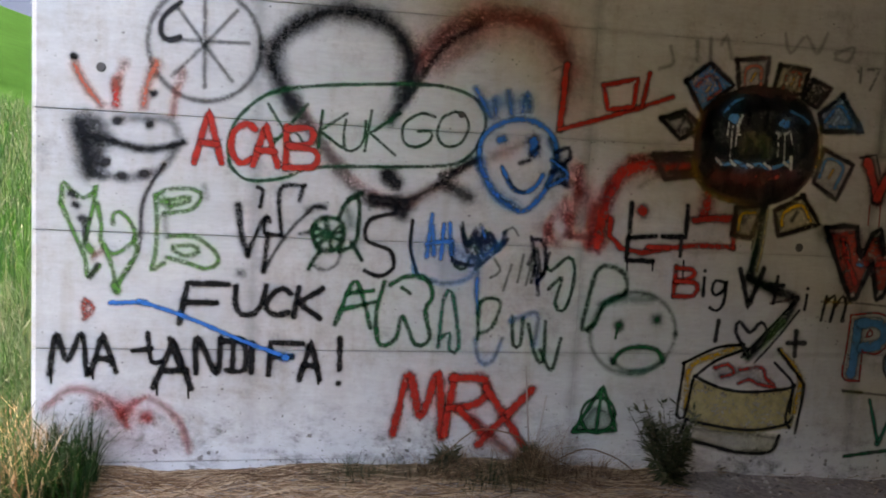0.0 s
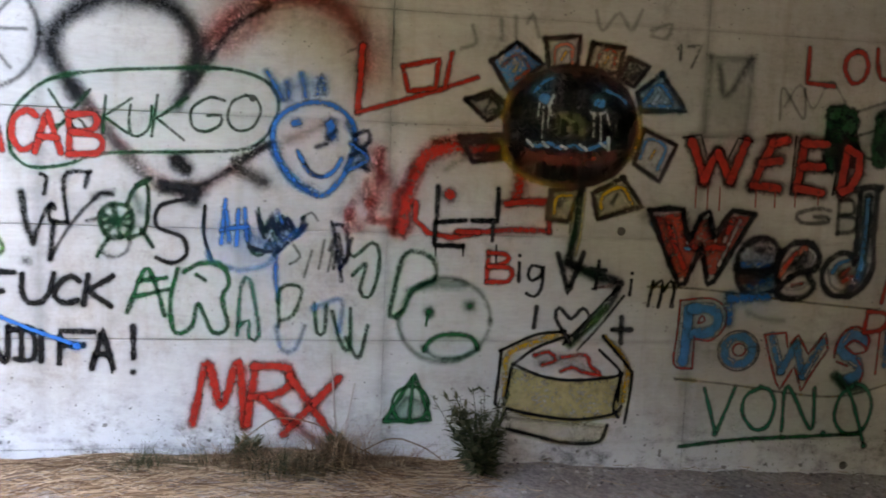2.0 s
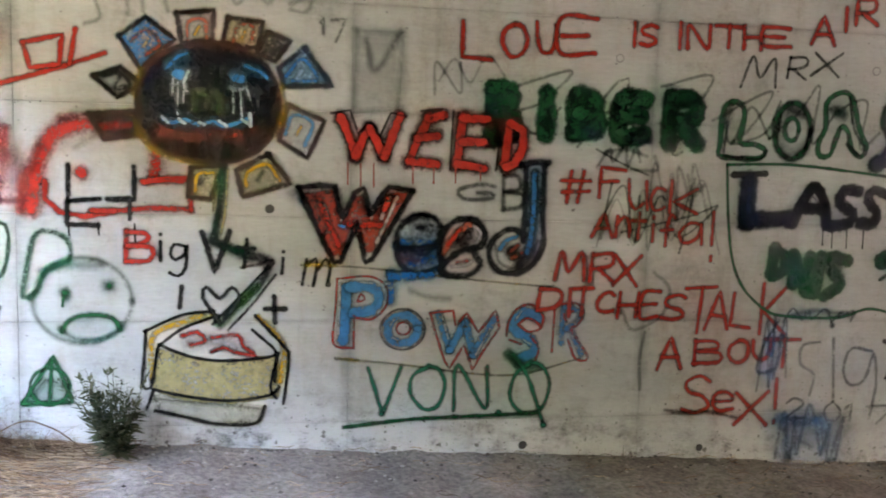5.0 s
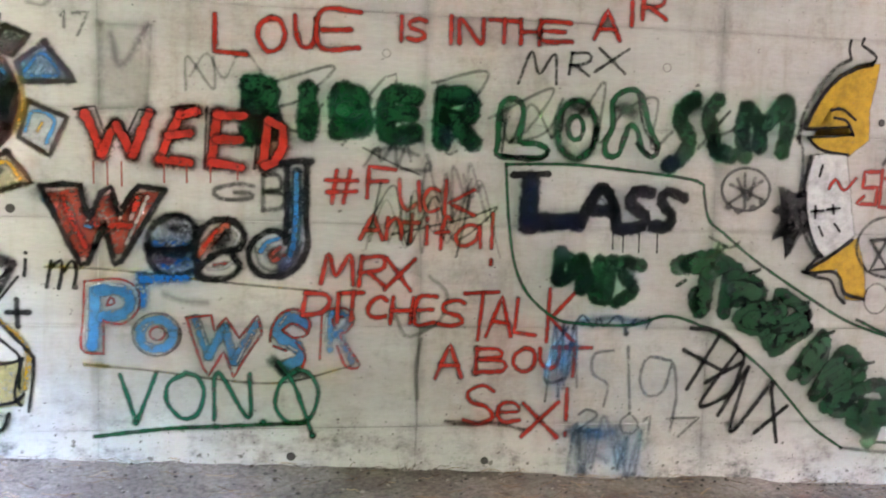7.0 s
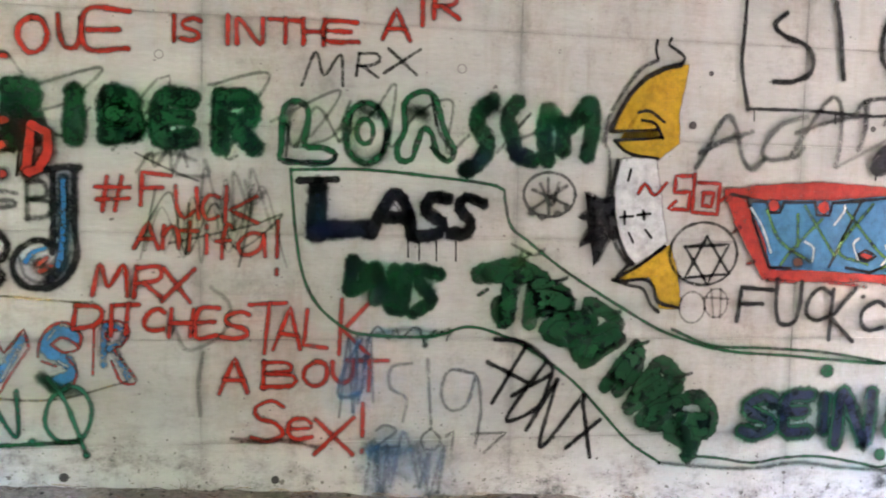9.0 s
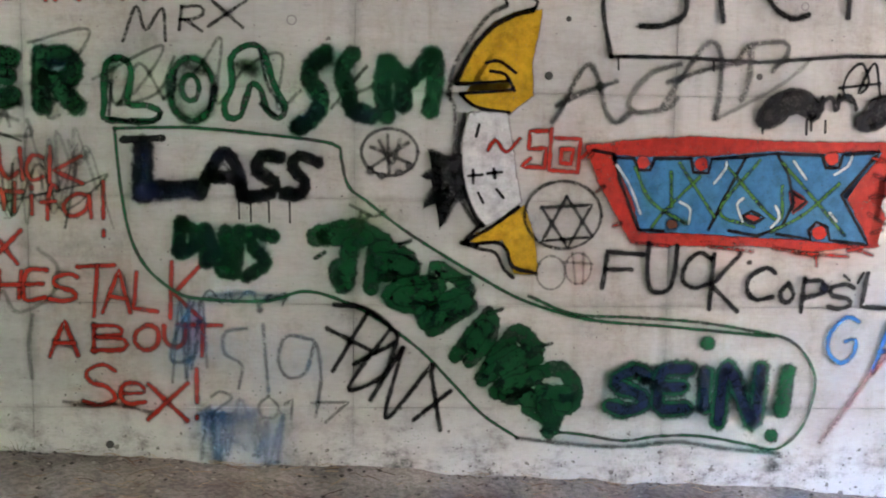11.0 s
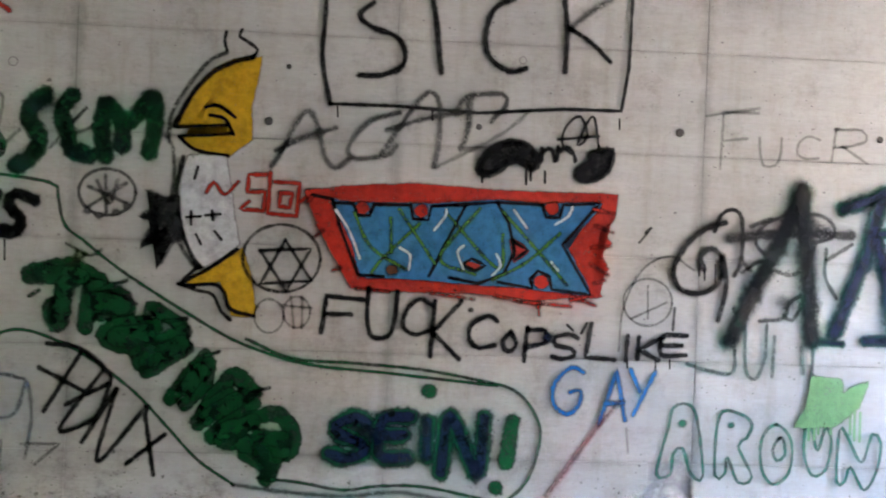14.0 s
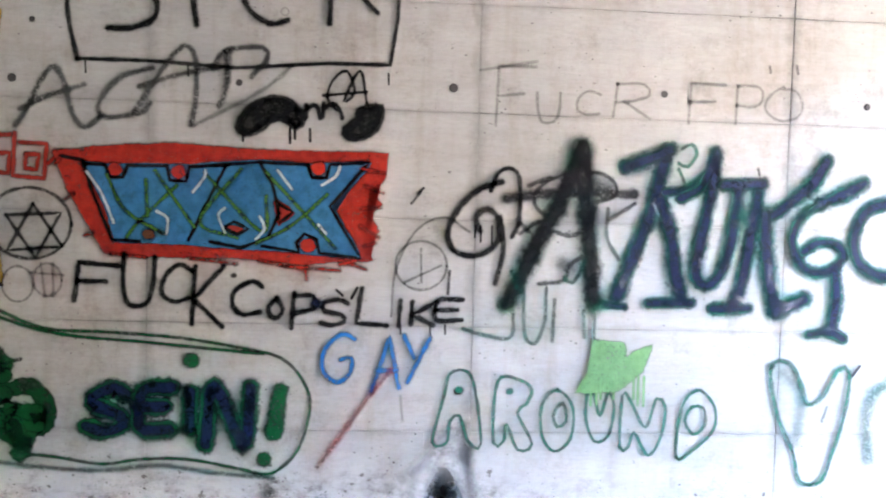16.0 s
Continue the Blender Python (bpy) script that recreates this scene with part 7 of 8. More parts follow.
strokes(g, "moss", 0.02, [(8.419, 1.287), (8.504, 1.127), (8.674, 1.025)], [(8.731, 1.247), (8.561, 1.075), (8.51, 1.004)], [(8.632, 1.311), (8.81, 1.059)], [(9.017, 1.329), (8.836, 1.088), (9.005, 1.013)], [(8.852, 1.308), (9.114, 1.046), (9.133, 1.211)], [(9.128, 1.321), (9.303, 1.137), (9.45, 0.978)], [(9.409, 1.224), (9.25, 1.079), (9.089, 0.99)], [(8.593, 1.268), (8.601, 1.104)], soft=0.3, cover=0.85)
strokes(g, "white", 0.014, [(8.331, 1.297), (8.396, 1.204), (8.452, 1.07)], [(8.802, 1.218), (8.853, 1.286), (8.857, 1.319)], [(8.641, 1.128), (8.692, 1.095), (8.687, 1.026)], [(8.948, 1.038), (8.917, 1.119), (8.948, 1.148)], [(9.088, 1.011), (9.127, 1.06), (9.105, 1.114)], [(9.385, 1.267), (9.447, 1.309), (9.464, 1.354)], [(9.407, 1.045), (9.372, 1.085)], [(9.182, 1.329), (9.248, 1.244)], soft=0.3, cover=0.85)
strokes(g, "red", 0.024, [(9.566, 1.347), (9.667, 1.33)], [(9.579, 1.269), (9.664, 1.24)], [(9.566, 1.163), (9.656, 1.171)], [(9.563, 1.084), (9.649, 1.033)], [(9.582, 0.989), (9.634, 1.006)], [(9.473, 0.923), (9.595, 0.883)], [(9.106, 0.914), (9.316, 0.877)], [(9.316, 0.892), (9.322, 0.829)], [(9.211, 0.89), (9.474, 0.875)], [(8.796, 0.916), (9.003, 0.895)], [(8.439, 0.928), (8.591, 0.916)], [(8.216, 1.354), (8.192, 1.327)], [(8.274, 1.197), (8.239, 1.17)], [(8.362, 1.024), (8.327, 1.008)], [(9.473, 0.902), (9.552, 0.925)], soft=0.6, cover=0.8)

g = tag("black sprayed sentence in capitals")
letters(g, "FUCKCopSLIKE", [(8.286, 0.711, 0.179, 0.169), (8.492, 0.697, 0.137, 0.224), (8.659, 0.713, 0.141, 0.172), (8.807, 0.609, 0.139, 0.272), (8.976, 0.658, 0.142, 0.159), (9.146, 0.647, 0.074, 0.094), (9.255, 0.603, 0.11, 0.16), (9.39, 0.62, 0.119, 0.116), (9.56, 0.623, 0.154, 0.165), (9.74, 0.622, 0.031, 0.116), (9.813, 0.627, 0.103, 0.11), (9.93, 0.654, 0.12, 0.094)], [("black", 0.029)], lean=0.08, soft=0.3, cover=0.95)
strokes(g, "navy", 0.074, [(9.363, 0.721), (9.368, 0.721)], soft=0.4, cover=0.95, name="dot")
strokes(g, "black", 0.029, [(8.989, 0.842), (8.994, 0.842)], soft=0.3, cover=0.95, name="dot")
strokes(g, "soot", 0.014, [(9.46, 0.786), (9.489, 0.76)], [(9.556, 0.796), (9.531, 0.748)], [(9.826, 1.244), (9.852, 1.267)], soft=0.3, cover=0.95)
drips(g, "soot", [9.76, 9.899, 9.969], 0.628, 0.074, 0.007)

g = tag("bold blue sprayed capitals")
letters(g, "GAY", [(9.4, 0.356, 0.145, 0.232), (9.638, 0.321, 0.131, 0.249), (9.766, 0.354, 0.134, 0.221)], [("blue", 0.028)], lean=0.1, soft=0.5, cover=0.92)

g = tag("rough orange red scratch of paint")
strokes(g, "red", 0.03, [(9.391, -0.046), (9.513, 0.129), (9.615, 0.278), (9.723, 0.413)], soft=0.8, cover=0.7)
strokes(g, "orange", 0.011, [(9.769, 0.293), (9.782, 0.172)], soft=0.7, cover=0.4)

g = tag("faint grey arches and rings")
strokes(g, "grey", 0.011, ring(9.85, 0.907, 0.12, 0.114), soft=0.5, cover=0.55, name="ring")
strokes(g, "grey", 0.011, [(9.717, 0.666), (9.732, 0.878), (9.82, 1.065), (9.95, 1.134), (10.071, 1.071)], [(9.848, 0.986), (9.853, 0.828)], [(9.773, 0.826), (9.943, 0.909)], soft=0.5, cover=0.55)
strokes(g, "yellow", 0.063, [(9.912, 1.08), (9.944, 1.063)], soft=1, cover=0.25)
strokes(g, "soot", 0.014, [(9.798, 1.196), (9.841, 1.25)], [(9.984, 0.884), (9.979, 0.777)], [(11.448, 1.405), (11.455, 1.378)], soft=0.4, cover=0.8)

g = tag("large black curled capital")
strokes(g, "black", 0.037, [(10.218, 1.308), (10.118, 1.271), (10.028, 1.189), (9.97, 1.069), (10.007, 0.977), (10.114, 0.961), (10.201, 1.022), (10.208, 1.128), (10.153, 1.179), (10.101, 1.138), (10.119, 1.078)], soft=0.35, cover=0.95)
strokes(g, "black", 0.034, [(10.213, 1.141), (10.234, 0.996), (10.201, 0.83)], soft=0.35, cover=0.95)
strokes(g, "black", 0.026, [(10.167, 1.264), (10.196, 1.344), (10.248, 1.372), (10.298, 1.329), (10.304, 1.131), (10.272, 1.05)], soft=0.35, cover=0.95)
drips(g, "black", [10.097, 10.124, 10.177], 1.099, 0.086, 0.007)

g = tag("large dark letters with green outline and scribbles")
strokes(g, "teal", 0.122, [(10.594, 1.473), (10.495, 1.217), (10.383, 0.999), (10.261, 0.733)], [(10.594, 1.473), (10.629, 1.141), (10.673, 0.741)], soft=0.45, cover=0.8, smooth=False)
strokes(g, "black", 0.096, [(10.594, 1.473), (10.495, 1.217), (10.383, 0.999), (10.261, 0.733)], [(10.594, 1.473), (10.629, 1.141), (10.673, 0.741)], soft=0.45, cover=0.93, smooth=False, name="letter")
strokes(g, "soot", 0.064, [(10.243, 1.231), (10.427, 1.258), (10.619, 1.27), (10.851, 1.266)], soft=0.4, cover=0.85)
strokes(g, "soot", 0.024, [(10.309, 1.067), (10.389, 1.123), (10.443, 1.135), (10.375, 1.208), (10.404, 1.295), (10.512, 1.347), (10.67, 1.363), (10.755, 1.317), (10.746, 1.252), (10.621, 1.216)], [(10.472, 1.082), (10.544, 1.063), (10.62, 1.097), (10.666, 1.196)], [(10.405, 0.833), (10.525, 0.852), (10.55, 0.923), (10.62, 0.973)], [(10.734, 1.144), (10.853, 1.223)], [(10.344, 1.293), (10.446, 1.334)], [(10.296, 1.131), (10.352, 1.079)], soft=0.4, cover=0.75)
strokes(g, "soot", 0.080, [(10.511, 0.933), (10.545, 0.917)], [(10.672, 1.304), (10.723, 1.289)], soft=0.7, cover=0.6)
strokes(g, "teal", 0.021, [(10.054, 0.615), (10.141, 0.59), (10.278, 0.576), (10.29, 0.701)], [(10.335, 0.81), (10.348, 0.594), (10.399, 0.551), (10.439, 0.65), (10.444, 0.812)], [(10.485, 0.759), (10.481, 0.564)], [(10.525, 0.868), (10.57, 0.842), (10.631, 0.952)], [(10.625, 0.708), (10.635, 0.583)], [(10.679, 0.72), (10.679, 0.583)], [(10.726, 1.197), (10.726, 1.062), (10.786, 0.956)], [(10.277, 0.889), (10.308, 0.809)], soft=0.4, cover=0.75)
strokes(g, "teal", 0.105, [(10.807, 1.394), (10.927, 1.441), (11.019, 1.482)], soft=0.3, cover=0.93, name="outline")
strokes(g, "teal", 0.111, [(10.989, 1.422), (10.956, 1.28), (10.928, 1.16), (10.848, 0.946), (10.782, 0.782)], soft=0.3, cover=0.93, name="outline")
strokes(g, "teal", 0.111, [(10.974, 1.243), (11.031, 1.098), (11.061, 0.919), (11.095, 0.783)], soft=0.3, cover=0.93, name="outline")
strokes(g, "teal", 0.073, [(10.94, 0.752), (11.147, 0.757)], soft=0.3, cover=0.93, name="outline")
strokes(g, "teal", 0.053, [(10.723, 0.742), (10.823, 0.733)], soft=0.3, cover=0.93, name="outline")
strokes(g, "teal", 0.064, [(10.995, 1.281), (11.106, 1.301), (11.203, 1.38)], soft=0.3, cover=0.93, name="outline")
strokes(g, "navy", 0.067, [(10.807, 1.394), (10.927, 1.441), (11.019, 1.482)], soft=0.3, cover=0.94, name="letter")
strokes(g, "navy", 0.073, [(10.989, 1.422), (10.956, 1.28), (10.928, 1.16), (10.848, 0.946), (10.782, 0.782)], soft=0.3, cover=0.94, name="letter")
strokes(g, "navy", 0.073, [(10.974, 1.243), (11.031, 1.098), (11.061, 0.919), (11.095, 0.783)], soft=0.3, cover=0.94, name="letter")
strokes(g, "navy", 0.042, [(10.94, 0.752), (11.147, 0.757)], soft=0.3, cover=0.94, name="letter")
strokes(g, "navy", 0.028, [(10.723, 0.742), (10.823, 0.733)], soft=0.3, cover=0.94, name="letter")
strokes(g, "navy", 0.036, [(10.995, 1.281), (11.106, 1.301), (11.203, 1.38)], soft=0.3, cover=0.94, name="letter")
strokes(g, "white", 0.013, [(10.907, 1.387), (10.961, 1.41)], [(11.019, 0.852), (11.083, 0.799)], [(10.942, 1.226), (10.972, 1.172)], [(10.817, 0.875), (10.803, 0.82)], soft=0.9, cover=0.4)
strokes(g, "teal", 0.101, [(11.239, 1.473), (11.234, 1.344), (11.208, 1.182), (11.176, 1.019), (11.165, 0.888), (11.217, 0.84), (11.276, 0.885), (11.326, 1.022), (11.347, 1.186), (11.357, 1.315)], soft=0.3, cover=0.93, name="outline")
strokes(g, "teal", 0.091, [(11.285, 1.324), (11.479, 1.335)], soft=0.3, cover=0.93, name="outline")
strokes(g, "teal", 0.079, [(11.072, 1.253), (11.174, 1.315), (11.235, 1.446)], soft=0.3, cover=0.93, name="outline")
strokes(g, "teal", 0.097, [(11.454, 1.283), (11.433, 1.134), (11.412, 0.97), (11.38, 0.811), (11.344, 0.739)], soft=0.3, cover=0.93, name="outline")
strokes(g, "teal", 0.079, [(11.25, 0.732), (11.429, 0.736)], soft=0.3, cover=0.93, name="outline")
strokes(g, "teal", 0.110, [(11.492, 1.184), (11.512, 1), (11.537, 0.836), (11.571, 0.716)], soft=0.3, cover=0.93, name="outline")
strokes(g, "teal", 0.122, [(11.57, 0.727), (11.703, 0.785)], soft=0.3, cover=0.93, name="outline")
strokes(g, "teal", 0.104, [(11.788, 1.453), (11.731, 1.354), (11.651, 1.275), (11.531, 1.185)], soft=0.3, cover=0.93, name="outline")
strokes(g, "teal", 0.110, [(11.765, 1.246), (11.876, 1.293), (11.975, 1.35)], soft=0.3, cover=0.93, name="outline")
strokes(g, "teal", 0.079, [(11.765, 1.246), (11.672, 1.178), (11.633, 1.057), (11.696, 0.938), (11.804, 0.919), (11.892, 0.992), (11.86, 1.052), (11.763, 1.06), (11.692, 1.015)], soft=0.3, cover=0.93, name="outline")
strokes(g, "teal", 0.091, [(11.856, 0.92), (11.868, 0.788), (11.852, 0.65)], soft=0.3, cover=0.93, name="outline")
strokes(g, "teal", 0.070, [(11.74, 0.615), (11.836, 0.627), (11.913, 0.595)], soft=0.3, cover=0.93, name="outline")
strokes(g, "teal", 0.091, [(12.112, 1.261), (11.994, 1.214), (11.943, 1.092), (11.967, 0.977), (12.056, 0.913), (12.154, 0.904)], soft=0.3, cover=0.93, name="outline")
strokes(g, "navy", 0.061, [(11.239, 1.473), (11.234, 1.344), (11.208, 1.182), (11.176, 1.019), (11.165, 0.888), (11.217, 0.84), (11.276, 0.885), (11.326, 1.022), (11.347, 1.186), (11.357, 1.315)], soft=0.3, cover=0.94, name="letter")
strokes(g, "navy", 0.056, [(11.285, 1.324), (11.479, 1.335)], soft=0.3, cover=0.94, name="letter")
strokes(g, "navy", 0.045, [(11.072, 1.253), (11.174, 1.315), (11.235, 1.446)], soft=0.3, cover=0.94, name="letter")
strokes(g, "navy", 0.061, [(11.454, 1.283), (11.433, 1.134), (11.412, 0.97), (11.38, 0.811), (11.344, 0.739)], soft=0.3, cover=0.94, name="letter")
strokes(g, "navy", 0.045, [(11.25, 0.732), (11.429, 0.736)], soft=0.3, cover=0.94, name="letter")
strokes(g, "navy", 0.070, [(11.492, 1.184), (11.512, 1), (11.537, 0.836), (11.571, 0.716)], soft=0.3, cover=0.94, name="letter")
strokes(g, "navy", 0.078, [(11.57, 0.727), (11.703, 0.785)], soft=0.3, cover=0.94, name="letter")
strokes(g, "navy", 0.061, [(11.788, 1.453), (11.731, 1.354), (11.651, 1.275), (11.531, 1.185)], soft=0.3, cover=0.94, name="letter")
strokes(g, "navy", 0.061, [(11.765, 1.246), (11.876, 1.293), (11.975, 1.35)], soft=0.3, cover=0.94, name="letter")
strokes(g, "navy", 0.039, [(11.765, 1.246), (11.672, 1.178), (11.633, 1.057), (11.696, 0.938), (11.804, 0.919), (11.892, 0.992), (11.86, 1.052), (11.763, 1.06), (11.692, 1.015)], soft=0.3, cover=0.94, name="letter")
strokes(g, "navy", 0.050, [(11.856, 0.92), (11.868, 0.788), (11.852, 0.65)], soft=0.3, cover=0.94, name="letter")
strokes(g, "navy", 0.036, [(11.74, 0.615), (11.836, 0.627), (11.913, 0.595)], soft=0.3, cover=0.94, name="letter")
strokes(g, "navy", 0.050, [(12.112, 1.261), (11.994, 1.214), (11.943, 1.092), (11.967, 0.977), (12.056, 0.913), (12.154, 0.904)], soft=0.3, cover=0.94, name="letter")
strokes(g, "white", 0.013, [(11.353, 0.805), (11.411, 0.763)], [(11.62, 0.756), (11.692, 0.785)], [(11.531, 0.946), (11.524, 0.863)], [(11.824, 0.649), (11.893, 0.634)], [(11.707, 1.277), (11.771, 1.235)], [(11.184, 0.965), (11.21, 0.884)], [(11.893, 1.299), (11.95, 1.284)], [(11.604, 0.722), (11.648, 0.756)], soft=0.9, cover=0.4)
strokes(g, "teal", 0.019, [(11.073, 1.489), (11.116, 1.512), (11.145, 1.47), (11.104, 1.405), (11.059, 1.419)], [(11.06, 1.392), (11.097, 1.313)], soft=0.4, cover=0.85)
strokes(g, "teal", 0.053, [(11.671, 1.205), (11.726, 1.229)], [(11.373, 1.213), (11.392, 1.16)], soft=0.8, cover=0.7)

g = tag("teal hollow bubble letters")
strokes(g, "teal", 0.017, [(9.926, 0.074), (9.974, 0.295), (9.997, 0.398), (10.064, 0.417), (10.114, 0.351), (10.155, 0.067), (10.095, 0.08), (10.049, 0.202), (10.004, 0.174), (9.993, 0.074), (9.926, 0.074)], [(10.214, 0.076), (10.227, 0.366), (10.335, 0.375), (10.39, 0.327), (10.366, 0.259), (10.326, 0.218), (10.399, 0.069), (10.332, 0.041), (10.274, 0.163), (10.263, 0.081), (10.214, 0.076)], [(10.513, 0.329), (10.442, 0.26), (10.447, 0.11), (10.509, 0.034), (10.584, 0.098), (10.59, 0.248), (10.513, 0.329)], [(10.529, 0.261), (10.498, 0.206), (10.519, 0.152), (10.559, 0.179), (10.551, 0.253), (10.529, 0.261)], [(10.663, 0.33), (10.655, 0.194), (10.7, 0.085), (10.768, 0.113), (10.79, 0.25), (10.76, 0.318), (10.723, 0.208), (10.692, 0.304), (10.663, 0.33)], [(10.825, 0.058), (10.829, 0.305), (10.863, 0.292), (10.946, 0.155), (10.996, 0.293), (11.04, 0.253), (11.026, 0.115), (10.966, 0.018), (10.892, 0.127), (10.867, 0.058), (10.825, 0.058)], [(11.105, 0.01), (11.123, 0.253), (11.203, 0.337), (11.283, 0.255), (11.282, 0.144), (11.188, 0.047), (11.105, 0.01)], [(11.171, 0.254), (11.14, 0.185), (11.185, 0.122), (11.239, 0.166), (11.23, 0.249), (11.171, 0.254)], soft=0.35, cover=0.9)
strokes(g, "teal", 0.051, [(10.042, 0.323), (10.048, 0.323)], soft=0.3, cover=0.95, name="dot")
strokes(g, "teal", 0.034, [(10.285, 0.32), (10.29, 0.321)], soft=0.3, cover=0.95, name="dot")

g = tag("light green painted patch with drips")
field(g, "mint", [(10.688, 0.562), (10.82, 0.55), (10.839, 0.483), (10.958, 0.547), (10.913, 0.429), (10.806, 0.338), (10.614, 0.324), (10.666, 0.412)], soft=0.25, cover=0.9)
drips(g, "mint", [10.674, 10.702, 10.721, 10.757, 10.784, 10.881, 10.903, 10.931], 0.399, 0.143, 0.011)

g = tag("teal pointed bubble letter like a heart")
strokes(g, "teal", 0.026, [(11.556, 0.452), (11.648, 0.475), (11.71, 0.371), (11.752, 0.274), (11.827, 0.317), (11.893, 0.443), (11.951, 0.43), (11.938, 0.234), (11.885, 0.037), (11.829, -0.109), (11.725, -0.104), (11.684, 0.036), (11.595, 0.231), (11.556, 0.452)], soft=0.5, cover=0.85)
strokes(g, "teal", 0.074, [(11.622, 0.425), (11.713, 0.315), (11.696, 0.092)], soft=1, cover=0.4)
strokes(g, "teal", 0.017, [(11.845, 0.261), (11.825, 0.191)], soft=0.5, cover=0.6)
strokes(g, "teal", 0.074, [(12.156, 0.376), (12.072, 0.319), (12.052, 0.151), (12.074, 0.01)], soft=0.9, cover=0.6)
strokes(g, "soot", 0.014, [(11.966, 0.416), (12.001, 0.464)], soft=0.3, cover=0.95)

g = tag("faint grey thin capitals")
letters(g, "FUCRFPO", [(10.18, 1.566, 0.178, 0.279), (10.37, 1.589, 0.11, 0.14), (10.552, 1.628, 0.115, 0.115), (10.74, 1.625, 0.171, 0.158), (11.093, 1.611, 0.175, 0.186), (11.325, 1.618, 0.131, 0.174), (11.464, 1.638, 0.193, 0.153)], [("grey", 0.014)], lean=0, soft=0.5, cover=0.45)
strokes(g, "grey", 0.014, [(11.481, 1.889), (11.488, 1.863)], [(11.614, 1.9), (11.622, 1.863)], soft=0.4, cover=0.7)
strokes(g, "grey", 0.014, [(10.102, 1.82), (10.365, 1.87)], soft=0.5, cover=0.4)

g = tag("faint ghost writing above the sunflower")
strokes(g, "grey", 0.023, [(2.956, 2.07), (2.974, 1.996), (2.909, 1.966)], [(3.088, 2.105), (3.093, 2.016)], [(3.154, 2.122), (3.159, 2.034)], [(3.209, 2.101), (3.233, 2.14), (3.267, 2.041)], [(3.532, 2.175), (3.567, 2.087), (3.644, 2.17), (3.706, 2.096), (3.755, 2.191)], [(3.805, 2.103), (3.902, 2.136), (3.879, 2.069), (3.807, 2.077)], soft=0.7, cover=0.4)

g = tag("fat dark green and blue letters with exclamation mark")
letters(g, "SEIN", [(8.348, 0.115, 0.17, 0.194), (8.585, 0.127, 0.128, 0.19), (8.789, 0.129, 0.027, 0.179), (8.891, 0.059, 0.172, 0.264)], [("green", 0.12), ("navy", 0.063)], lean=0.1, soft=0.14, cover=0.95)
strokes(g, "green", 0.097, [(8.805, 0.447), (8.81, 0.447)], soft=0.14, cover=0.95, name="dot")
strokes(g, "green", 0.103, [(9.214, 0.313), (9.187, 0.113)], soft=0.14, cover=0.95)
strokes(g, "green", 0.091, [(9.142, -0.012), (9.147, -0.012)], soft=0.14, cover=0.95, name="dot")

# ---- grass, straw and weeds ----
rng = random.Random(7)


def blade(verts, faces, x, y, z, h, lean, ang, width):
    """A bent, tapering blade of grass."""
    dx, dy = math.cos(ang), math.sin(ang)
    b = len(verts)
    for t in (0.0, 0.4, 0.75):
        cx, cy, cz = x + dx * lean * h * t * t, y + dy * lean * h * t * t, z + h * t * (1 - 0.25 * lean * t)
        wd = width * (1 - 0.75 * t) * 0.5
        verts += [(cx - dy * wd, cy + dx * wd, cz), (cx + dy * wd, cy - dx * wd, cz)]
    verts.append((x + dx * lean * h, y + dy * lean * h, z + h * (1 - 0.25 * lean)))
    faces += [(b, b + 1, b + 3, b + 2), (b + 2, b + 3, b + 5, b + 4), (b + 4, b + 5, b + 6)]


def meadow(name, count, area, height, material, label, width=0.006):
    verts, faces = [], []
    x0, x1, y0, y1 = area
    for _ in range(count):
        x, y = rng.uniform(x0, x1), rng.uniform(y0, y1)
        if -0.05 < y < 0.75 and x > 0.14:
            continue
        h = height * rng.uniform(0.35, 1.15) * (0.6 + 0.8 * abs(noise.noise((x * 1.3, y * 1.3, 9))))
        blade(verts, faces, x, y, ground_at(x, y) - 0.02, h, rng.uniform(0.1, 0.9), rng.uniform(0, math.tau), width)
    return tagged(mesh_ob(name, verts, faces, material), label, "grass", kind="stuff")


meadow("tall_grass", 9000, (-1.6, 0.14, -0.7, 3.0), 0.55, GRASS, "tall lush green grass beside the end of the wall", 0.009)
meadow("tall_grass", 1400, (-0.25, 0.5, -0.45, -0.02), 0.34, GRASS, "green grass tuft at the foot of the wall end", 0.008)
meadow("meadow_grass", 16000, (-9, -0.2, 3.0, 18), 0.6, GRASS, "overgrown meadow of green and yellowing grass", 0.02)
meadow("dry_grass", 900, (-0.6, 0.35, -0.5, 0.6), 0.42, STRAW, "dry bleached grass blades among the green", 0.006)


def straw(count, area, material, name, label, longest=0.4):
    """Loose dry stalks lying on the soil, mostly along the wall."""
    verts, faces = [], []
    x0, x1, y0, y1 = area
    for _ in range(count):
        x = rng.uniform(x0, x1)
        y = y1 - (y1 - y0) * rng.random() ** 1.6
        ln, a = rng.uniform(0.04, longest), rng.gauss(0, 0.45)
        wd = rng.uniform(0.0007, 0.0022)
        b = len(verts)
        for k in range(4):
            t = k / 3 - 0.5
            px, py = x + math.cos(a) * ln * t, min(-0.008, y + math.sin(a) * ln * t + 0.03 * ln * math.sin(k * 2 + x * 40))
            pz = ground_at(px, py) + 0.006 + 0.02 * rng.random()
            verts += [(px, py - wd, pz), (px, py + wd, pz + wd)]
            if k:
                i = b + 2 * k
                faces.append((i - 2, i - 1, i + 1, i))
    return tagged(mesh_ob(name, verts, faces, material), label, "straw", kind="stuff")


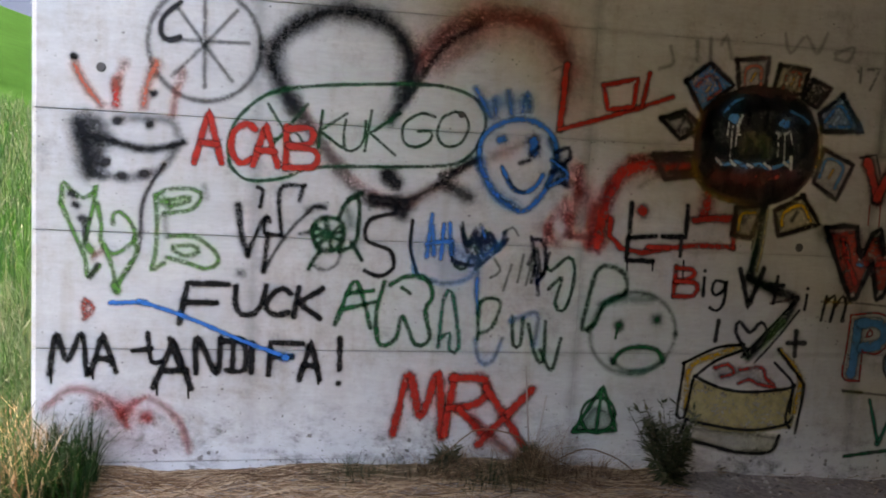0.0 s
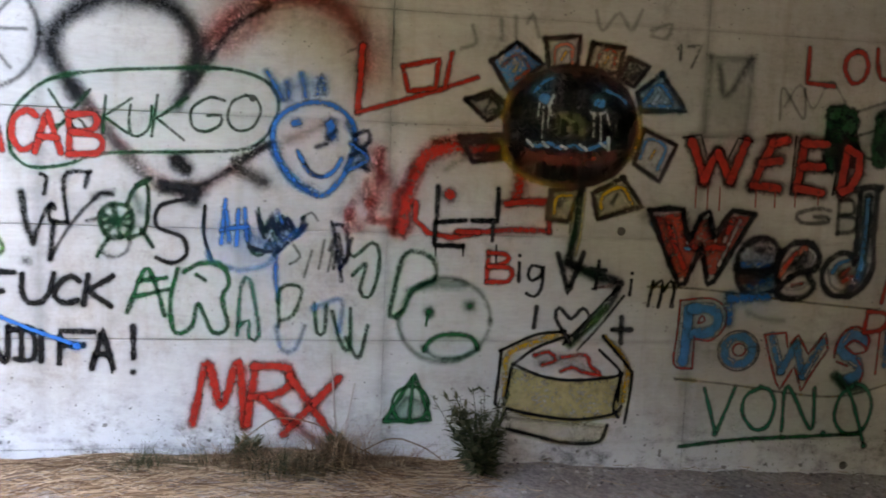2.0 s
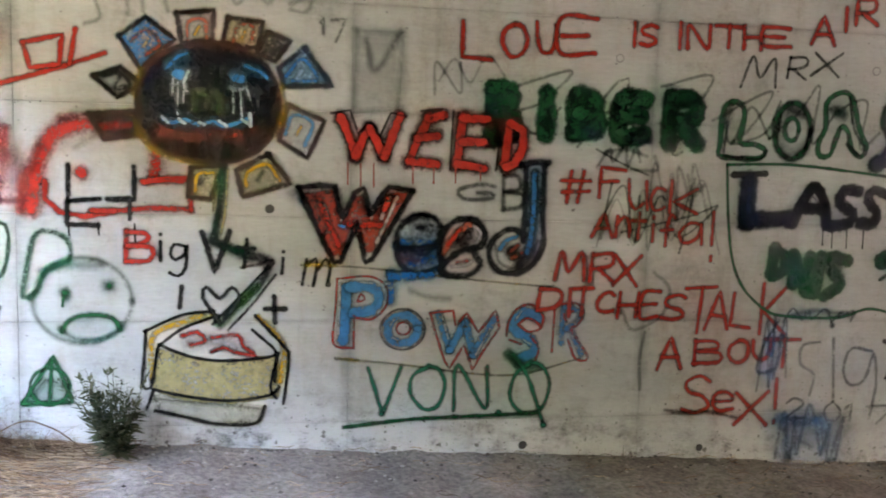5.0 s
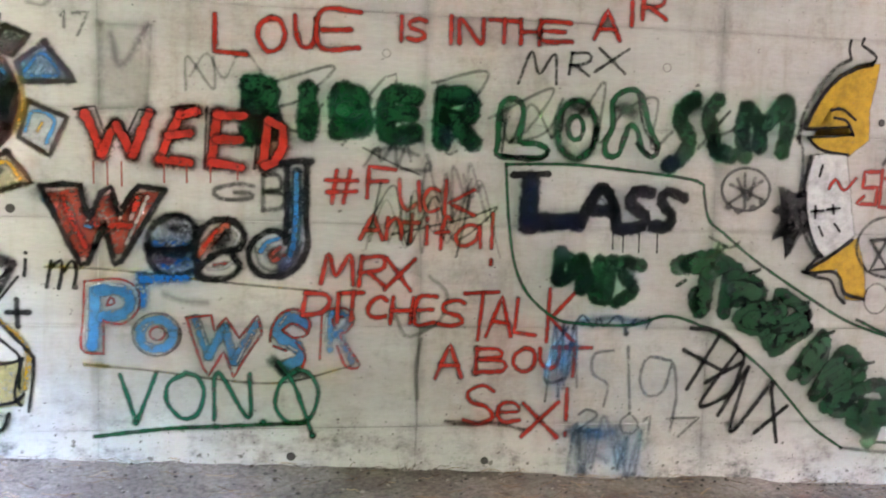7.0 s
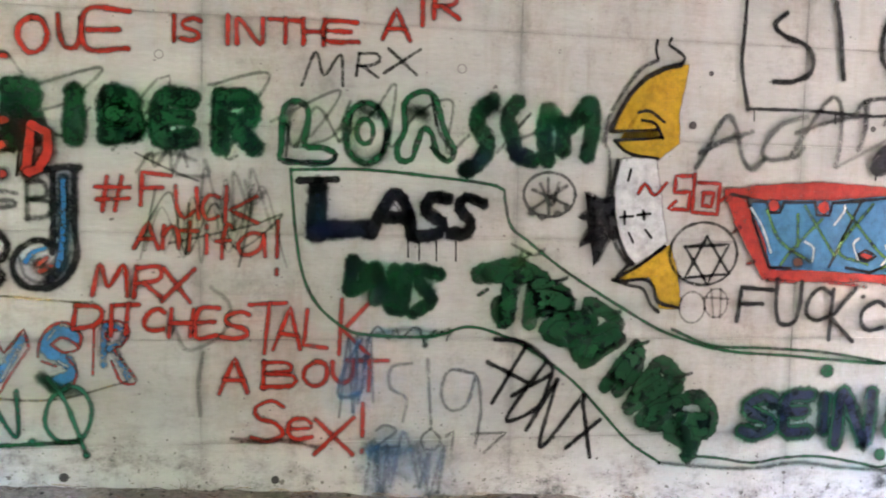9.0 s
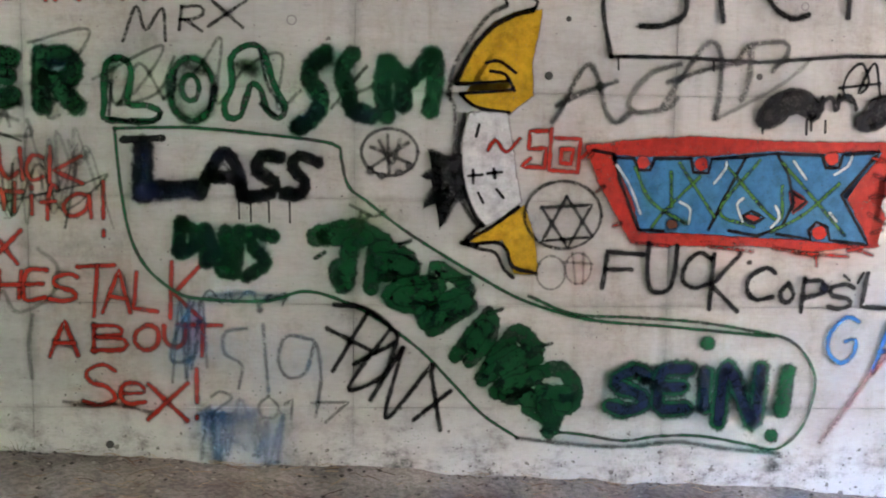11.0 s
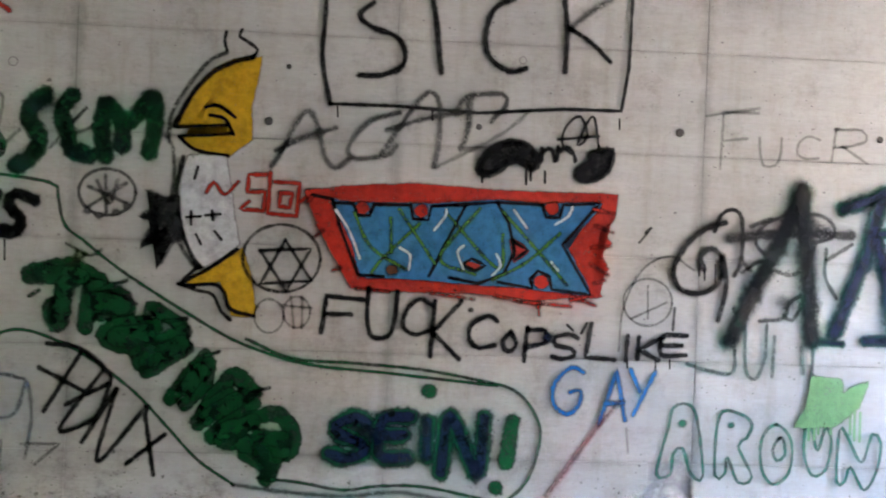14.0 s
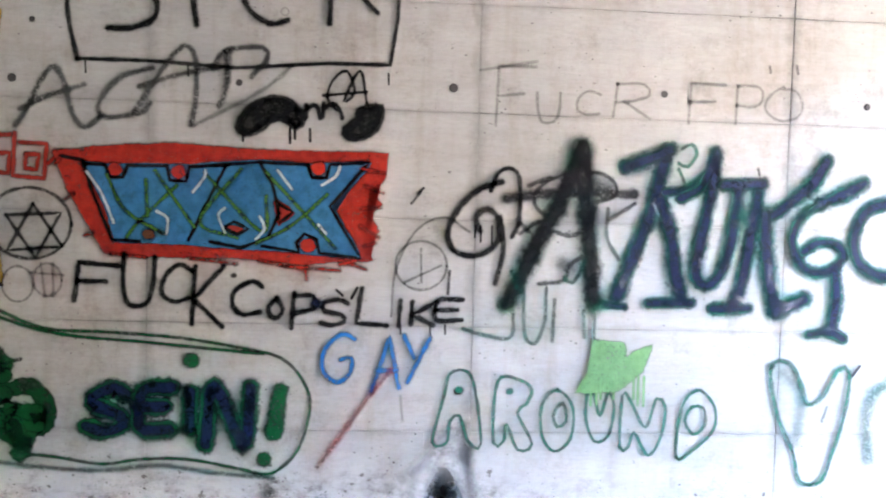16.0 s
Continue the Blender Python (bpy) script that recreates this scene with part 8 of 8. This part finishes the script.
straw(3600, (0.15, 3.0, -0.75, -0.01), STRAW, "straw", "dry straw stalks scattered along the wall foot")
straw(420, (2.5, 9.0, -1.1, -0.01), STRAW, "straw", "sparse short straw bits on the bare soil", 0.12)


def tuft(x, y, count, h, material, name, label, spread_r=0.12):
    verts, faces = [], []
    for _ in range(count):
        a, r = rng.uniform(0, math.tau), spread_r * rng.random()
        px, py = x + r * math.cos(a), min(-0.01, y + r * 0.6 * math.sin(a))
        blade(verts, faces, px, py, ground_at(px, py) - 0.01, h * rng.uniform(0.4, 1.1), rng.uniform(0.3, 1.6), rng.uniform(math.pi, math.tau) if rng.random() < 0.8 else a, 0.004)
    return tagged(mesh_ob(name, verts, faces, material), label, "grass tuft", "tufts at the wall foot")


tuft(1.95, -0.14, 260, 0.2, STRAW, "grass_tuft", "withered grass tuft by the wall", 0.2)
tuft(2.38, -0.1, 320, 0.3, STRAW, "grass_tuft", "withered grass tuft by the wall", 0.16)
tuft(2.15, -0.25, 260, 0.18, LEAF, "grass_tuft", "dull green weed tuft in the straw", 0.25)
tuft(1.55, -0.12, 220, 0.15, LEAF, "grass_tuft", "dull green weed tuft in the straw", 0.22)
tuft(2.7, -0.1, 160, 0.17, STRAW, "grass_tuft", "withered grass tuft by the wall", 0.2)
tuft(2.25, -0.2, 300, 0.15, STRAW, "grass_tuft", "tangled withered grass tuft by the wall", 0.24)
tuft(2.5, -0.16, 260, 0.14, STRAW, "grass_tuft", "tangled withered grass tuft by the wall", 0.2)
tuft(1.8, -0.1, 240, 0.11, LEAF, "grass_tuft", "dull green weed tuft in the straw", 0.25)
tuft(5.55, -0.05, 26, 0.10, LITTER, "grass_tuft", "small dark dead weed at the wall foot", 0.06)

# a dry upright stalk leaning on the wall
bm = bmesh.new()
for x0, z0, x1, z1 in ((2.40, 0.07, 2.36, 0.56), (2.41, 0.06, 2.47, 0.42)):
    d = Vector((x1 - x0, 0.03, z1 - z0))
    m = Matrix.Translation(((x0 + x1) / 2, -0.02, (z0 + z1) / 2)) @ d.to_track_quat("Z", "Y").to_matrix().to_4x4()
    bmesh.ops.create_cone(bm, cap_ends=True, segments=6, radius1=0.006, radius2=0.003, depth=d.length, matrix=m)
tagged(part("dry_stalk", bm, LITTER), "dark dry plant stalk leaning on the wall", "plant stalk")


def weed(x, y, h, label):
    """A bushy weed: branching stems with many small pointed leaves."""
    base = new("weed_plant")
    base.location = (x, y, ground_at(x, y))
    tagged(base, label, "plant")
    bm = bmesh.new()
    lv, lf = [], []
    for s in range(26 if h > 0.3 else 14):
        a = rng.uniform(0, math.tau)
        lean = rng.uniform(0.1, 0.85)
        hh = h * rng.uniform(0.45, 1.0)
        tip = Vector((math.cos(a) * lean * hh * 0.7 - 0.12 * hh, min(0.04, math.sin(a) * lean * hh * 0.5), hh))
        m = Matrix.Translation(tip / 2) @ tip.to_track_quat("Z", "Y").to_matrix().to_4x4()
        bmesh.ops.create_cone(bm, cap_ends=False, segments=5, radius1=0.004, radius2=0.0012, depth=tip.length, matrix=m)
        for _ in range(34 if h > 0.3 else 16):
            t = rng.uniform(0.08, 1.0)
            p = tip * t
            b = rng.uniform(0, math.tau)
            ln = rng.uniform(0.035, 0.09) * (1.25 - 0.6 * t)
            out = Vector((math.cos(b), math.sin(b) * 0.7 - 0.2, rng.uniform(-0.3, 0.7))).normalized()
            side = out.cross(Vector((0, 0, 1))).normalized() * ln * 0.17
            i = len(lv)
            lv += [p, p + out * ln * 0.45 + side, p + out * ln, p + out * ln * 0.45 - side]
            lf.append((i, i + 1, i + 2, i + 3))
    part("stem", bm, LEAF, base)
    mesh_ob("leaves", [tuple(v) for v in lv], lf, LEAF, base)
    return base


weed(3.06, -0.15, 0.42, "bushy dusty green weed growing at the wall foot")
for x, y, h in ((2.0, -0.06, 0.1), (2.39, -0.06, 0.13)):
    weed(x, y, h, "low dusty weed in the straw at the wall foot")
# dead stalks arching over the weeds
for x0, x1, h in ((2.42, 1.86, 0.2), (2.5, 2.96, 0.13), (2.3, 2.62, 0.1)):
    bm = bmesh.new()
    last = None
    for k in range(13):
        t = k / 12
        x, y = x0 + (x1 - x0) * t, -0.06 - 0.1 * t
        loop = [bm.verts.new((x, y + 0.004 * math.cos(a), ground_at(x, y) + h * math.sin(math.pi * (0.12 + 0.88 * t)) + 0.004 * math.sin(a))) for a in (0.5, 2.6, 4.7)]
        if last:
            for i in range(3):
                bm.faces.new((last[i], last[(i + 1) % 3], loop[(i + 1) % 3], loop[i]))
        last = loop
    tagged(part("dry_stalk", bm, STRAW), "dry arching plant stalk over the weeds", "plant stalk")

# pebbles, twigs and scraps along the foot of the wall
verts, faces = [], []
for _ in range(1500):
    x = rng.uniform(0.3, 12.5)
    y = -0.015 - 1.4 * rng.random() ** 2.2
    r = rng.uniform(0.003, 0.011)
    z = ground_at(x, y) + r * 0.4
    b = len(verts)
    a = rng.uniform(0, math.tau)
    for k in range(4):
        verts.append((x + r * 1.4 * math.cos(a + k * 1.57), min(-0.004, y + r * math.sin(a + k * 1.57)), z + r * rng.uniform(-0.3, 0.3)))
    verts += [(x, y, z + r * 0.8), (x, y, z - r)]
    faces += [(b + k, b + (k + 1) % 4, b + 4) for k in range(4)] + [(b + (k + 1) % 4, b + k, b + 5) for k in range(4)]
tagged(mesh_ob("litter", verts, faces, LITTER), "pebbles, crumbs and twigs scattered on the soil", "litter", kind="stuff")

# each piece of graffiti has its origin at its own foot
for g in [o for o in scene.objects if o.name.startswith("graffiti")]:
    coords = [v.co for ch in g.children_recursive for v in ch.data.vertices]
    foot = Vector(((min(p.x for p in coords) + max(p.x for p in coords)) / 2, -0.001, min(p.z for p in coords)))
    g.location = foot
    for ch in g.children:
        ch.matrix_parent_inverse = Matrix.Translation(-foot)
